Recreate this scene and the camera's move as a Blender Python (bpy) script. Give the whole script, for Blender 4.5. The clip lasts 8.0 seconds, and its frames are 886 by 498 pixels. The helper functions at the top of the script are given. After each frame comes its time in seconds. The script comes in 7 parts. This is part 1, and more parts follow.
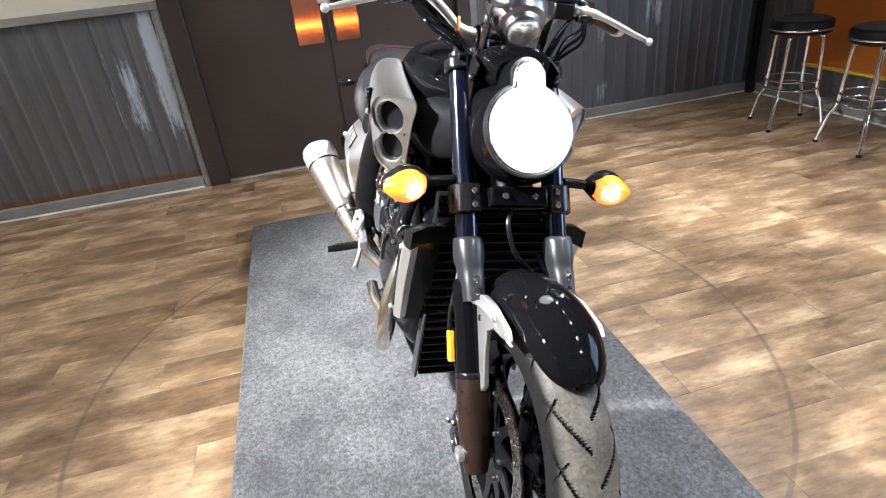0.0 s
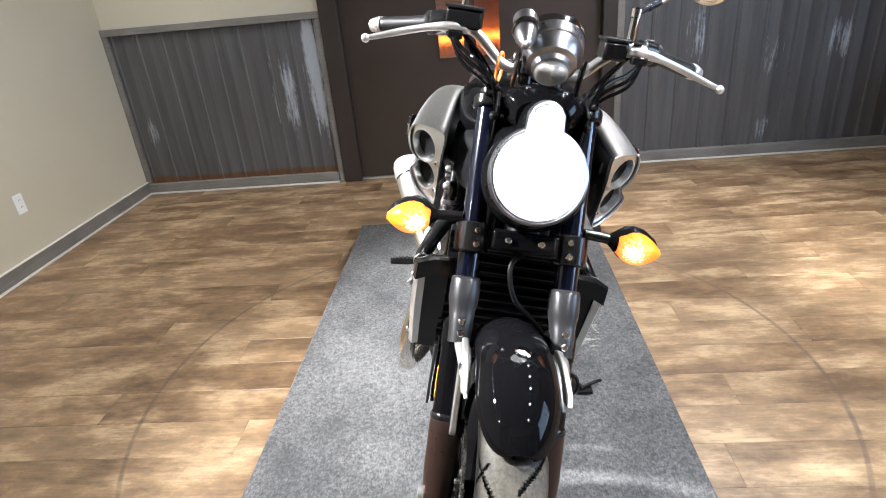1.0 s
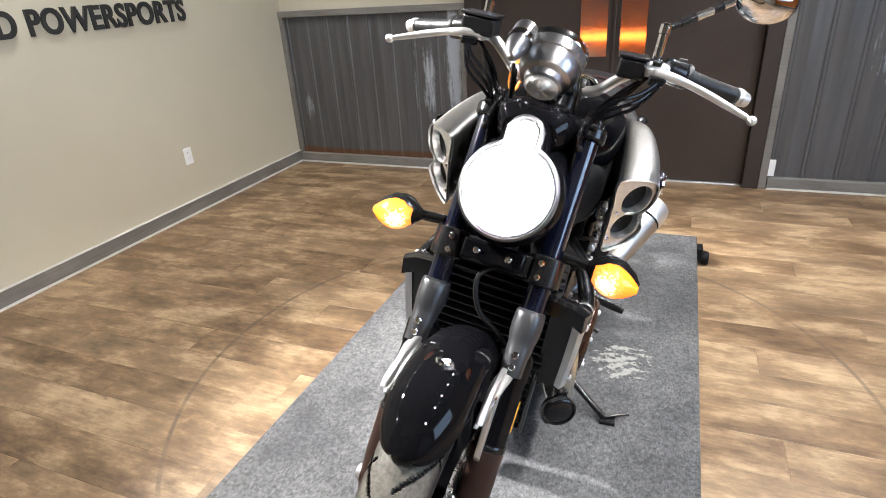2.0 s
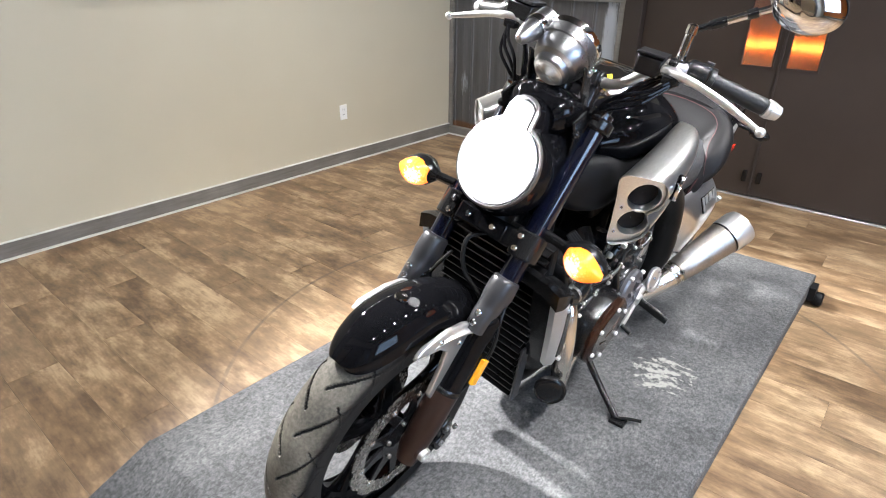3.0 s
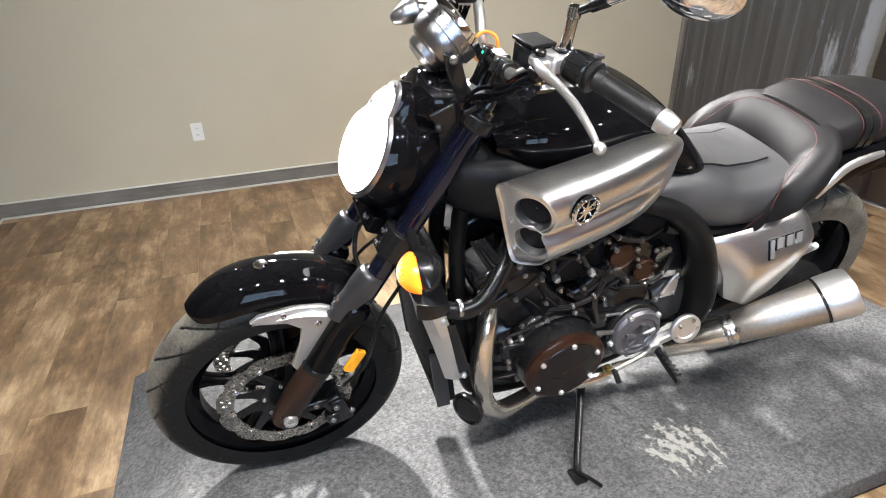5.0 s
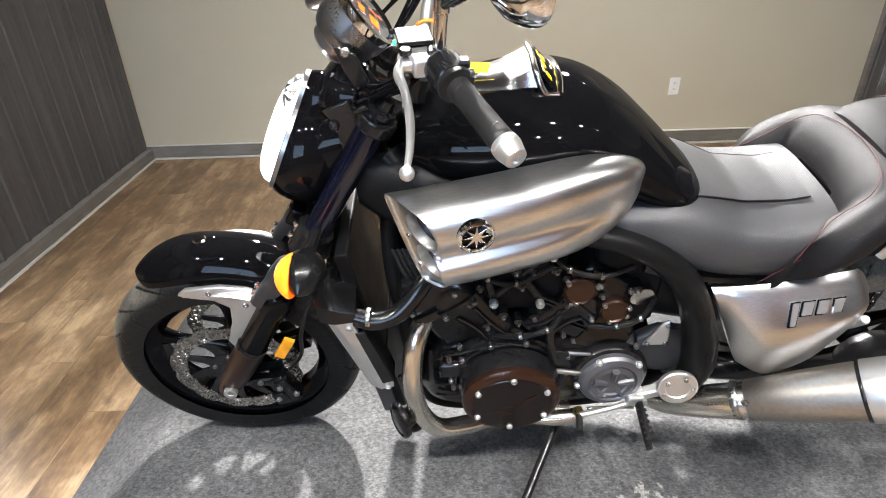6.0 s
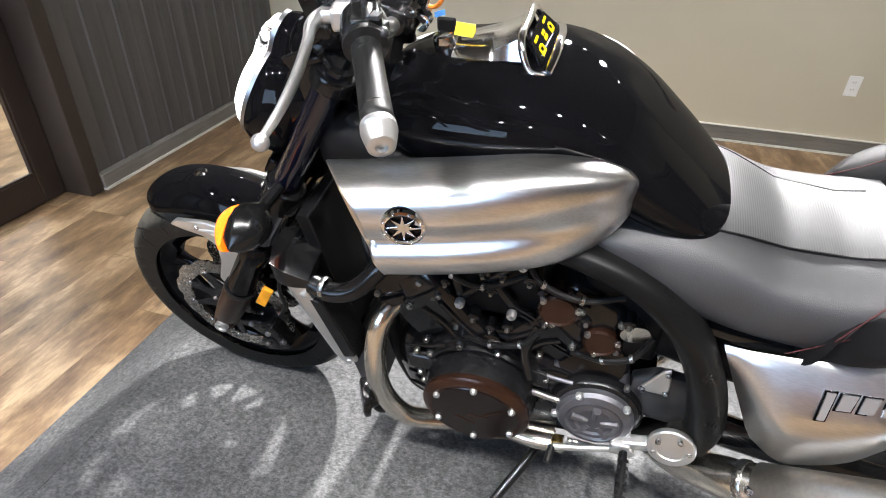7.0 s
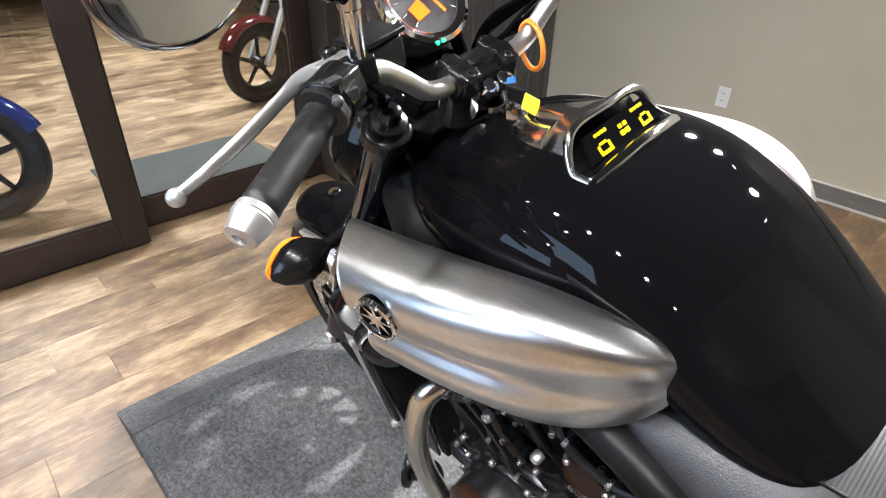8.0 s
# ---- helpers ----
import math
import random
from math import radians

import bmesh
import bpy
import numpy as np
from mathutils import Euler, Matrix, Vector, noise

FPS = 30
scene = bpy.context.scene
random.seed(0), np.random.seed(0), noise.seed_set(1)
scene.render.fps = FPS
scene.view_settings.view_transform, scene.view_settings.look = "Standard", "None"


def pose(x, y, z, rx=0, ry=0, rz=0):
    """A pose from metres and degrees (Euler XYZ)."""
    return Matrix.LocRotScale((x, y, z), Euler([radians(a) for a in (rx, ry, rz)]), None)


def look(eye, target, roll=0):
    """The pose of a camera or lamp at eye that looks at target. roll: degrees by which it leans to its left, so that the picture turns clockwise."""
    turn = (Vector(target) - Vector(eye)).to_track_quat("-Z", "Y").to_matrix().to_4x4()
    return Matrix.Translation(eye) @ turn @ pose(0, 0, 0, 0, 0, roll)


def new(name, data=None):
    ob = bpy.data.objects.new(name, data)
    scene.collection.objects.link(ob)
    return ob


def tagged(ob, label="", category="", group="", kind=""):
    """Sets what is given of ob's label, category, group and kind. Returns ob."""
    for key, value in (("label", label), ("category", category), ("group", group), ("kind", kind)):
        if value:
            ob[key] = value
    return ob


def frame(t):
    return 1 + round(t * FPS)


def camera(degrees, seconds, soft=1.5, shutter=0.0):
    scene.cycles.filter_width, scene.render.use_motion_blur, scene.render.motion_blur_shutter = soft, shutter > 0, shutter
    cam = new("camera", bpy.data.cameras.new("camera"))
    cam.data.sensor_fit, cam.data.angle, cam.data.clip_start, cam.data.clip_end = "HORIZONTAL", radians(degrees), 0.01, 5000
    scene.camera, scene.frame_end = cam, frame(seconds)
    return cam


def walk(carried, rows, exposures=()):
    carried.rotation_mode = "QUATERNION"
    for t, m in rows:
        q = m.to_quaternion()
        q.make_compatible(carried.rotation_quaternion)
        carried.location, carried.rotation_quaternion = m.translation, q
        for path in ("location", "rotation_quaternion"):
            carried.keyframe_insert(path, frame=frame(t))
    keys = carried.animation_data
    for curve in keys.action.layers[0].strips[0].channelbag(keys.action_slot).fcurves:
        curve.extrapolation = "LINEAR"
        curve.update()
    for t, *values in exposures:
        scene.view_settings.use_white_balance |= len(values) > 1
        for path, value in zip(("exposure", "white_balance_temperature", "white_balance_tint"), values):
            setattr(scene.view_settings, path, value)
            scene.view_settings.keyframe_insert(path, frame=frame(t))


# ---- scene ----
cam = camera(75.3, 8.0, 1.0)
PATH = [
    (0, (-0.01, 0.099, 1.45), (0.354, 1.834, 0.523), -6.4),
    (0.5, (0.191, 0.075, 1.475), (0.2, 1.867, 0.586), -4.2),
    (1, (0.342, 0.098, 1.469), (0.181, 1.899, 0.616), -5.3),
    (1.5, (0.532, 0.174, 1.47), (0.163, 1.933, 0.592), -3.0),
    (2, (0.754, 0.167, 1.475), (0.05, 1.839, 0.631), -3.6),
    (2.2, (0.868, 0.134, 1.479), (0.004, 1.728, 0.635), -2.3),
    (3.3, (1.242, 0.313, 1.455), (0.014, 1.614, 0.561), 0.2),
    (3.5, (1.295, 0.385, 1.454), (0.02, 1.621, 0.533), -0.4),
    (4, (1.427, 0.556, 1.446), (-0.028, 1.562, 0.513), -1.8),
    (4.5, (1.609, 0.764, 1.462), (-0.011, 1.518, 0.563), -0.4),
    (5, (1.629, 1.001, 1.44), (-0.055, 1.593, 0.537), -1.3),
    (5.2, (1.598, 1.134, 1.437), (-0.057, 1.689, 0.46), -1.4),
    (6.3, (1.602, 1.665, 1.452), (-0.139, 1.497, 0.481), -1.6),
    (6.5, (1.588, 1.731, 1.444), (-0.128, 1.492, 0.444), -1.8),
    (7, (1.417, 1.868, 1.427), (-0.196, 1.424, 0.331), 1.7),
    (7.5, (1.208, 1.994, 1.432), (-0.24, 1.14, 0.347), 0.7),
    (8, (1.065, 2.084, 1.445), (-0.105, 0.851, 0.391), 1.4),
]
walk(cam, [(t, look(eye, target, roll)) for t, eye, target, roll in PATH], [(0.0, 0.28, 6150, 10), (2.2, 0.36, 6450, 10), (3.5, 0.52, 6250, 10), (5.0, 0.34, 6600, 10), (6.5, 0.21, 6550, 10), (8.0, 0.0, 6400, 10)])

# world, lights
world = bpy.data.worlds.new("world")
scene.world = world
world.use_nodes = True
wn = world.node_tree.nodes
sky = wn.new("ShaderNodeTexSky")
sky.sky_type, sky.sun_disc, sky.sun_elevation, sky.sun_rotation = "NISHITA", False, radians(35), radians(60)
wn["Background"].inputs[1].default_value = 0.12
world.node_tree.links.new(sky.outputs[0], wn["Background"].inputs[0])


def lamp(name, kind, m, power, colour, size=0.1, size_y=None, spot=None, blend=0.5, spread=None):
    data = bpy.data.lights.new(name, kind)
    data.energy, data.color = power, colour
    if kind == "AREA":
        data.shape, data.size = ("RECTANGLE" if size_y else "DISK"), size
        if size_y:
            data.size_y = size_y
    else:
        data.shadow_soft_size = size
    if kind == "AREA" and spread:
        data.spread = radians(spread)
    if spot:
        data.spot_size, data.spot_blend = radians(spot), blend
    ob = new(name, data)
    ob.matrix_world = m
    return ob


CEILING = 3.3
# place, power, aim and spread of the lamps in the two rows
LAMPS = [(-2.15, 0.0, 7, (-1.9, 0.7, 0), 100), (-2.15, 2.4, 9, (-2.3, 2.4, 0), 95), (-2.15, 3.6, 7.5, (-1.7, 4.4, 0.6), 110), (1.9, -0.1, 12, (0.7, 1.2, 0.4), 105), (1.9, 0.7, 15, (0.7, 1.5, 0.4), 105),
         (1.9, 1.5, 16, (0.7, 1.9, 0.4), 110), (1.9, 2.3, 19, (0.5, 2.2, 0.3), 115), (1.9, 3.1, 21, (0.5, 2.4, 0.3), 115), (1.9, 3.9, 17, (1.3, 4.4, 0.6), 115)]
for x, y, power, aim, spread in LAMPS:
    lamp("ceiling_lamp", "AREA", look((x, y, CEILING - 0.245), aim), power, (1.0, 0.98, 0.972), 0.075, spread=spread)
# spotlights of the row beside the beige wall, turned towards the motorcycle
SPOTS = [(-2.15, 1.28, (0.95, 1.8, 0.0), 2750, 54), (-2.15, 1.95, (0.5, 2.35, 0.5), 1000, 40), (-2.15, 3.0, (0.6, 2.6, 0.5), 700, 40)]
for x, y, aim, power, cone in SPOTS:
    lamp("key_lamp", "SPOT", look((x, y, CEILING - 0.245), aim), power, (1.0, 0.98, 0.972), 0.085, spot=cone, blend=0.9)
# lamps of the showroom beyond the glass doors
for x, y in ((-1.6, -2.2), (1.2, -2.2), (-0.4, -4.6)):
    lamp("showroom_lamp", "AREA", look((x, y, 3.0), (x, y, 0)), 90, (0.90, 0.95, 1.0), 0.5, spread=105)
# daylight in the shop window
lamp("window_daylight", "AREA", look((3.94, 0.7, 1.75), (0.6, 2.2, 0.7)), 64, (0.50, 0.70, 1.0), 1.9, 1.5)

# ---- materials ----
M = {}


def link(t, a, b):
    t.links.new(a, b)


def base_material(name):
    m = bpy.data.materials.new(name)
    m.use_nodes = True
    t = m.node_tree
    return m, t, t.nodes["Principled BSDF"]


def coords(t, scale=(1, 1, 1), world_space=False):
    mp = t.nodes.new("ShaderNodeMapping")
    mp.inputs["Scale"].default_value = scale
    if world_space:
        link(t, t.nodes.new("ShaderNodeNewGeometry").outputs["Position"], mp.inputs[0])
    else:
        link(t, t.nodes.new("ShaderNodeTexCoord").outputs["Object"], mp.inputs[0])
    return mp.outputs[0]


def noise_node(t, vec, scale, detail=4.0, rough=0.55):
    n = t.nodes.new("ShaderNodeTexNoise")
    n.inputs["Scale"].default_value, n.inputs["Detail"].default_value, n.inputs["Roughness"].default_value = scale, detail, rough
    link(t, vec, n.inputs["Vector"])
    return n.outputs["Fac"]


def ramp(t, fac, stops):
    r = t.nodes.new("ShaderNodeValToRGB")
    els = r.color_ramp.elements
    while len(els) < len(stops):
        els.new(0.5)
    for e, (p, c) in zip(els, stops):
        e.position, e.color = p, (*c, 1) if len(c) == 3 else c
    link(t, fac, r.inputs[0])
    return r.outputs[0]


def grey(v):
    return (v, v, v)


def mixed(t, fac, a, b, how="MIX"):
    n = t.nodes.new("ShaderNodeMix")
    n.data_type, n.blend_type = "RGBA", how
    for s, v in ((n.inputs[0], fac), (n.inputs[6], a), (n.inputs[7], b)):
        if isinstance(v, (int, float)):
            s.default_value = v
        elif isinstance(v, tuple):
            s.default_value = (*v, 1)
        else:
            link(t, v, s)
    return n.outputs[2]


def maths(t, how, a, b=0.0, clamp=False):
    n = t.nodes.new("ShaderNodeMath")
    n.operation, n.use_clamp = how, clamp
    for s, v in ((n.inputs[0], a), (n.inputs[1], b)):
        if isinstance(v, (int, float)):
            s.default_value = v
        else:
            link(t, v, s)
    return n.outputs[0]


def bumped(t, b, height, strength, distance=0.002):
    n = t.nodes.new("ShaderNodeBump")
    n.inputs["Strength"].default_value, n.inputs["Distance"].default_value = strength, distance
    link(t, height, n.inputs["Height"])
    link(t, n.outputs[0], b.inputs["Normal"])


def simple(name, colour, rough=0.5, metal=0.0, vary=0.25, scale=6.0, fine=180.0, bump=0.15, coat=0.0, stretch=(1, 1, 1), rough_vary=0.12, spec=0.5):
    """A plain surface with broad and fine variation in colour, gloss and relief."""
    m, t, b = base_material(name)
    v = coords(t, stretch)
    broad, fine_n = noise_node(t, v, scale), noise_node(t, v, fine, 3)
    dark, light = tuple(c * (1 - vary) for c in colour), tuple(min(1, c * (1 + vary)) for c in colour)
    col = ramp(t, broad, [(0.3, dark), (0.7, light)])
    col = mixed(t, 0.35 * min(1, vary * 3), col, ramp(t, fine_n, [(0.35, dark), (0.65, light)]))
    link(t, col, b.inputs["Base Color"])
    link(t, ramp(t, mixed(t, 0.5, broad, fine_n), [(0.3, grey(max(0.02, rough - rough_vary))), (0.7, grey(min(1, rough + rough_vary)))]), b.inputs["Roughness"])
    b.inputs["Metallic"].default_value, b.inputs["Coat Weight"].default_value, b.inputs["Coat Roughness"].default_value = metal, coat, 0.03
    b.inputs["Specular IOR Level"].default_value = spec
    if bump:
        bumped(t, b, fine_n, bump)
    M[name] = m
    return m


def glowing(name, colour, strength, rough=0.2):
    m, t, b = base_material(name)
    b.inputs["Base Color"].default_value = (*colour, 1)
    b.inputs["Emission Color"].default_value = (*colour, 1)
    b.inputs["Emission Strength"].default_value = strength
    b.inputs["Roughness"].default_value = rough
    M[name] = m
    return m


def glass(name, colour=(0.95, 0.97, 0.97), rough=0.0, ior=1.45):
    m, t, b = base_material(name)
    b.inputs["Base Color"].default_value = (*colour, 1)
    b.inputs["Transmission Weight"].default_value, b.inputs["Roughness"].default_value, b.inputs["IOR"].default_value = 1, rough, ior
    M[name] = m
    return m


def brushed(name, colour, rough, stretch, bump=0.12):
    m, t, b = base_material(name)
    v = coords(t, stretch)
    line, soft = noise_node(t, v, 1.0, 2, 0.5), noise_node(t, coords(t), 5.0, 2)
    link(t, mixed(t, 0.5, ramp(t, line, [(0.35, tuple(c * 0.78 for c in colour)), (0.65, colour)]), ramp(t, soft, [(0.3, tuple(c * 0.95 for c in colour)), (0.7, colour)])), b.inputs["Base Color"])
    link(t, ramp(t, soft, [(0.3, grey(rough - 0.012)), (0.7, grey(rough + 0.012))]), b.inputs["Roughness"])
    b.inputs["Metallic"].default_value = 1
    if bump:
        bumped(t, b, line, bump, 0.0006)
    M[name] = m
    return m


simple("gloss_black", (0.003, 0.003, 0.0035), 0.09, 0, 0.2, 5, 300, 0.015, coat=0.32, rough_vary=0.02, spec=0.0)
simple("satin_black", (0.007, 0.007, 0.0072), 0.18, 0, 0.15, 12, 160, 0.0, rough_vary=0.02, spec=0.35)
simple("matt_black", (0.006, 0.006, 0.0065), 0.45, 0, 0.3, 14, 320, 0.1, spec=0.12)
simple("frame_black", (0.006, 0.006, 0.006), 0.34, 0, 0.25, 10, 300, 0.0, spec=0.12)
simple("engine_black", (0.0065, 0.0065, 0.007), 0.21, 0.1, 0.25, 18, 240, 0.04, rough_vary=0.05, spec=0.45)
simple("disc_steel", (0.40, 0.38, 0.35), 0.27, 1, 0.12, 20, 160, 0.0, rough_vary=0.03)
simple("fin_grey", (0.030, 0.030, 0.032), 0.34, 0.9, 0.12, 20, 160, 0.0)
simple("grip_rubber", (0.010, 0.010, 0.010), 0.42, 0, 0.15, 20, 120, 0.0, spec=0.3)
simple("bar_silver", (0.50, 0.495, 0.485), 0.34, 0.9, 0.04, 8, 60, 0.0, rough_vary=0.02)
simple("clutch_dark", (0.010, 0.0055, 0.004), 0.2, 0.3, 0.2, 10, 150, 0.0, rough_vary=0.03)
simple("clutch_brown", (0.034, 0.015, 0.009), 0.22, 0.5, 0.2, 10, 150, 0.0, rough_vary=0.03)
simple("fork_brown", (0.024, 0.012, 0.0085), 0.36, 0.35, 0.25, 12, 200, 0.05)
simple("fork_blue", (0.003, 0.004, 0.011), 0.14, 0.3, 0.25, 8, 200, 0.02, coat=0.6, rough_vary=0.04)
simple("plastic_grey", (0.018, 0.018, 0.0195), 0.32, 0, 0.1, 10, 90, 0.0, rough_vary=0.02)
simple("polished_alu", (0.78, 0.775, 0.76), 0.13, 1, 0.04, 8, 120, 0.0, rough_vary=0.02)
simple("dark_grey", (0.028, 0.028, 0.030), 0.42, 0, 0.25, 9, 400, 0.25)
simple("gen_grey", (0.12, 0.12, 0.13), 0.38, 0.7, 0.25, 15, 300, 0.25)
simple("cast_silver", (0.66, 0.655, 0.64), 0.36, 0.9, 0.06, 12, 420, 0.0, rough_vary=0.04)
simple("pod_metal", (0.30, 0.30, 0.31), 0.3, 1, 0.1, 12, 300, 0.02, rough_vary=0.05)
simple("chrome", (0.86, 0.86, 0.87), 0.07, 1, 0.05, 8, 200, 0.02, rough_vary=0.03)
simple("steel", (0.42, 0.41, 0.39), 0.28, 1, 0.1, 20, 260, 0.0, rough_vary=0.04)
simple("header_steel", (0.80, 0.76, 0.68), 0.24, 1, 0.08, 9, 60, 0.0, rough_vary=0.03)
simple("rubber", (0.008, 0.008, 0.008), 0.36, 0, 0.3, 9, 160, 0.05, spec=0.22)


TYRE_R, TYRE_HALF, TYRE_RIM = 0.3330, 0.064, 0.245


def tyre_rubber():
    """Black rubber, its running surface dusty and worn."""
    m, t, b = base_material("tyre")
    v = coords(t)
    sep = t.nodes.new("ShaderNodeSeparateXYZ")
    link(t, v, sep.inputs[0])
    r = maths(t, "SQRT", maths(t, "ADD", maths(t, "POWER", sep.outputs[1], 2), maths(t, "POWER", maths(t, "SUBTRACT", sep.outputs[2], 0.3125), 2)))
    patch, fine = noise_node(t, v, 9, 5, 0.65), noise_node(t, v, 150, 3)
    dust = maths(t, "MULTIPLY", maths(t, "SUBTRACT", r, 0.298), 45.0, True)
    dust = maths(t, "MULTIPLY", dust, ramp(t, patch, [(0.3, grey(0.35)), (0.65, grey(1.0))]))
    # no dust down in the tread grooves; the black left there also paints their shade
    flank = maths(t, "SQRT", maths(t, "SUBTRACT", 1.0, maths(t, "POWER", maths(t, "DIVIDE", sep.outputs[0], TYRE_HALF), 2), True))
    skin = maths(t, "SUBTRACT", TYRE_R - 0.0045, maths(t, "MULTIPLY", maths(t, "SUBTRACT", 1.0, flank), (TYRE_R - TYRE_RIM) * 0.52))
    dust = maths(t, "MULTIPLY", dust, maths(t, "MULTIPLY", maths(t, "SUBTRACT", r, skin), 500.0, True))
    black = ramp(t, fine, [(0.3, (0.007, 0.007, 0.007)), (0.7, (0.013, 0.0125, 0.012))])
    link(t, mixed(t, dust, black, ramp(t, fine, [(0.3, (0.085, 0.078, 0.064)), (0.7, (0.15, 0.138, 0.114))])), b.inputs["Base Color"])
    b.inputs["Roughness"].default_value, b.inputs["Specular IOR Level"].default_value = 0.5, 0.16
    bumped(t, b, fine, 0.2)
    M["tyre"] = m


tyre_rubber()
simple("leather_black", (0.010, 0.0095, 0.010), 0.46, 0, 0.25, 7, 520, 0.4, spec=0.14)
simple("leather_grey", (0.036, 0.036, 0.038), 0.44, 0, 0.2, 6, 560, 0.4, spec=0.55)


def seat_fabric():
    """Ribbed grey vinyl."""
    m, t, b = base_material("seat_fabric")
    v = coords(t)
    w = t.nodes.new("ShaderNodeTexWave")
    w.bands_direction = "Y"
    w.inputs["Scale"].default_value, w.inputs["Distortion"].default_value = 75.0, 0.15
    link(t, v, w.inputs["Vector"])
    n = noise_node(t, v, 40.0)
    link(t, mixed(t, 0.5, ramp(t, w.outputs["Fac"], [(0.1, (0.026, 0.026, 0.027)), (0.9, (0.036, 0.036, 0.038))]), ramp(t, n, [(0.3, (0.026, 0.026, 0.027)), (0.7, (0.040, 0.040, 0.042))])), b.inputs["Base Color"])
    b.inputs["Roughness"].default_value, b.inputs["Specular IOR Level"].default_value = 0.40, 0.7
    bumped(t, b, w.outputs["Fac"], 0.3, 0.0008)
    M["seat_fabric"] = m


seat_fabric()
simple("red_thread", (0.075, 0.012, 0.013), 0.7, 0, 0.2, 30, 600, 0.3)
simple("amber", (0.85, 0.36, 0.02), 0.2, 0, 0.15, 40, 300, 0.2)
simple("red_lens", (0.5, 0.03, 0.015), 0.15, 0, 0.15, 40, 300, 0.1)
simple("orange_plastic", (0.8, 0.25, 0.03), 0.45, 0, 0.12, 20, 300, 0.1)
simple("yellow_tag", (0.8, 0.58, 0.03), 0.5, 0, 0.12, 20, 300, 0.1)
simple("blue_tag", (0.03, 0.2, 0.6), 0.45, 0, 0.12, 20, 300, 0.1)
simple("brass", (0.45, 0.31, 0.1), 0.35, 1, 0.25, 20, 300, 0.2)
simple("red_paint", (0.05, 0.005, 0.005), 0.12, 0, 0.2, 6, 300, 0.02, coat=1, rough_vary=0.03)
simple("blue_paint", (0.01, 0.02, 0.12), 0.12, 0, 0.2, 6, 300, 0.02, coat=1, rough_vary=0.03)
brushed("brushed_alu", (0.80, 0.795, 0.785), 0.30, (420, 3.0, 420), 0.05)
brushed("muffler_steel", (0.44, 0.41, 0.365), 0.40, (120, 120, 120), 0.0)
glowing("head_bulb", (1.0, 0.98, 0.96), 14)


def signal_lens():
    """Amber lens, paler round the bulb inside it."""
    m, t, b = base_material("signal_glow")
    sep = t.nodes.new("ShaderNodeSeparateXYZ")
    link(t, coords(t), sep.inputs[0])
    far = None
    for k, (at, size) in enumerate(((0.243, 0.050), (0.26, 0.09), (0.835, 0.050))):
        v = maths(t, "ABSOLUTE", sep.outputs[k]) if k == 0 else sep.outputs[k]
        d = maths(t, "POWER", maths(t, "DIVIDE", maths(t, "SUBTRACT", v, at), size), 2)
        far = d if far is None else maths(t, "ADD", far, d)
    cells = t.nodes.new("ShaderNodeTexVoronoi")
    cells.inputs["Scale"].default_value = 170
    link(t, coords(t), cells.inputs["Vector"])
    far = maths(t, "ADD", far, maths(t, "MULTIPLY", cells.outputs["Distance"], 0.35))
    glow = ramp(t, far, [(0.22, (1.0, 0.86, 0.66)), (0.40, (1.0, 0.27, 0.07)), (0.70, (1.0, 0.14, 0.014)), (1.0, (0.82, 0.09, 0.002))])
    link(t, glow, b.inputs["Emission Color"])
    b.inputs["Base Color"].default_value = (0.8, 0.25, 0.02, 1)
    b.inputs["Emission Strength"].default_value, b.inputs["Roughness"].default_value = 1.8, 0.15
    M["signal_glow"] = m


signal_lens()
glowing("gauge_orange", (1.0, 0.15, 0.01), 0.85)
glowing("gauge_green", (0.02, 0.9, 0.25), 2.0)
glowing("display_yellow", (0.85, 0.55, 0.0), 0.5)
simple("badge_metal", (0.02, 0.02, 0.022), 0.25, 1, 0.1, 20, 200, 0.0)
# emission of the added strip that tints the door panes orange
glowing("pane_glow", (1.0, 0.20, 0.03), 11)
glowing("lamp_disc", (1.0, 0.97, 0.94), 100)
simple("mirror", (0.9, 0.9, 0.9), 0.02, 1, 0.01, 4, 90, 0, rough_vary=0.01)
glass("clear_glass")
glass("frosted_glass", (0.9, 0.85, 0.82), 0.22)
glass("lens_glass", (0.97, 0.98, 1.0), 0.04)


def wall_paint():
    m, t, b = base_material("wall_beige")
    v = coords(t)
    broad, fine = noise_node(t, v, 0.9, 3), noise_node(t, v, 160, 4)
    link(t, ramp(t, broad, [(0.3, (0.50, 0.46, 0.355)), (0.7, (0.55, 0.505, 0.39))]), b.inputs["Base Color"])
    b.inputs["Roughness"].default_value = 0.62
    bumped(t, b, fine, 0.18, 0.0015)
    M["wall_beige"] = m


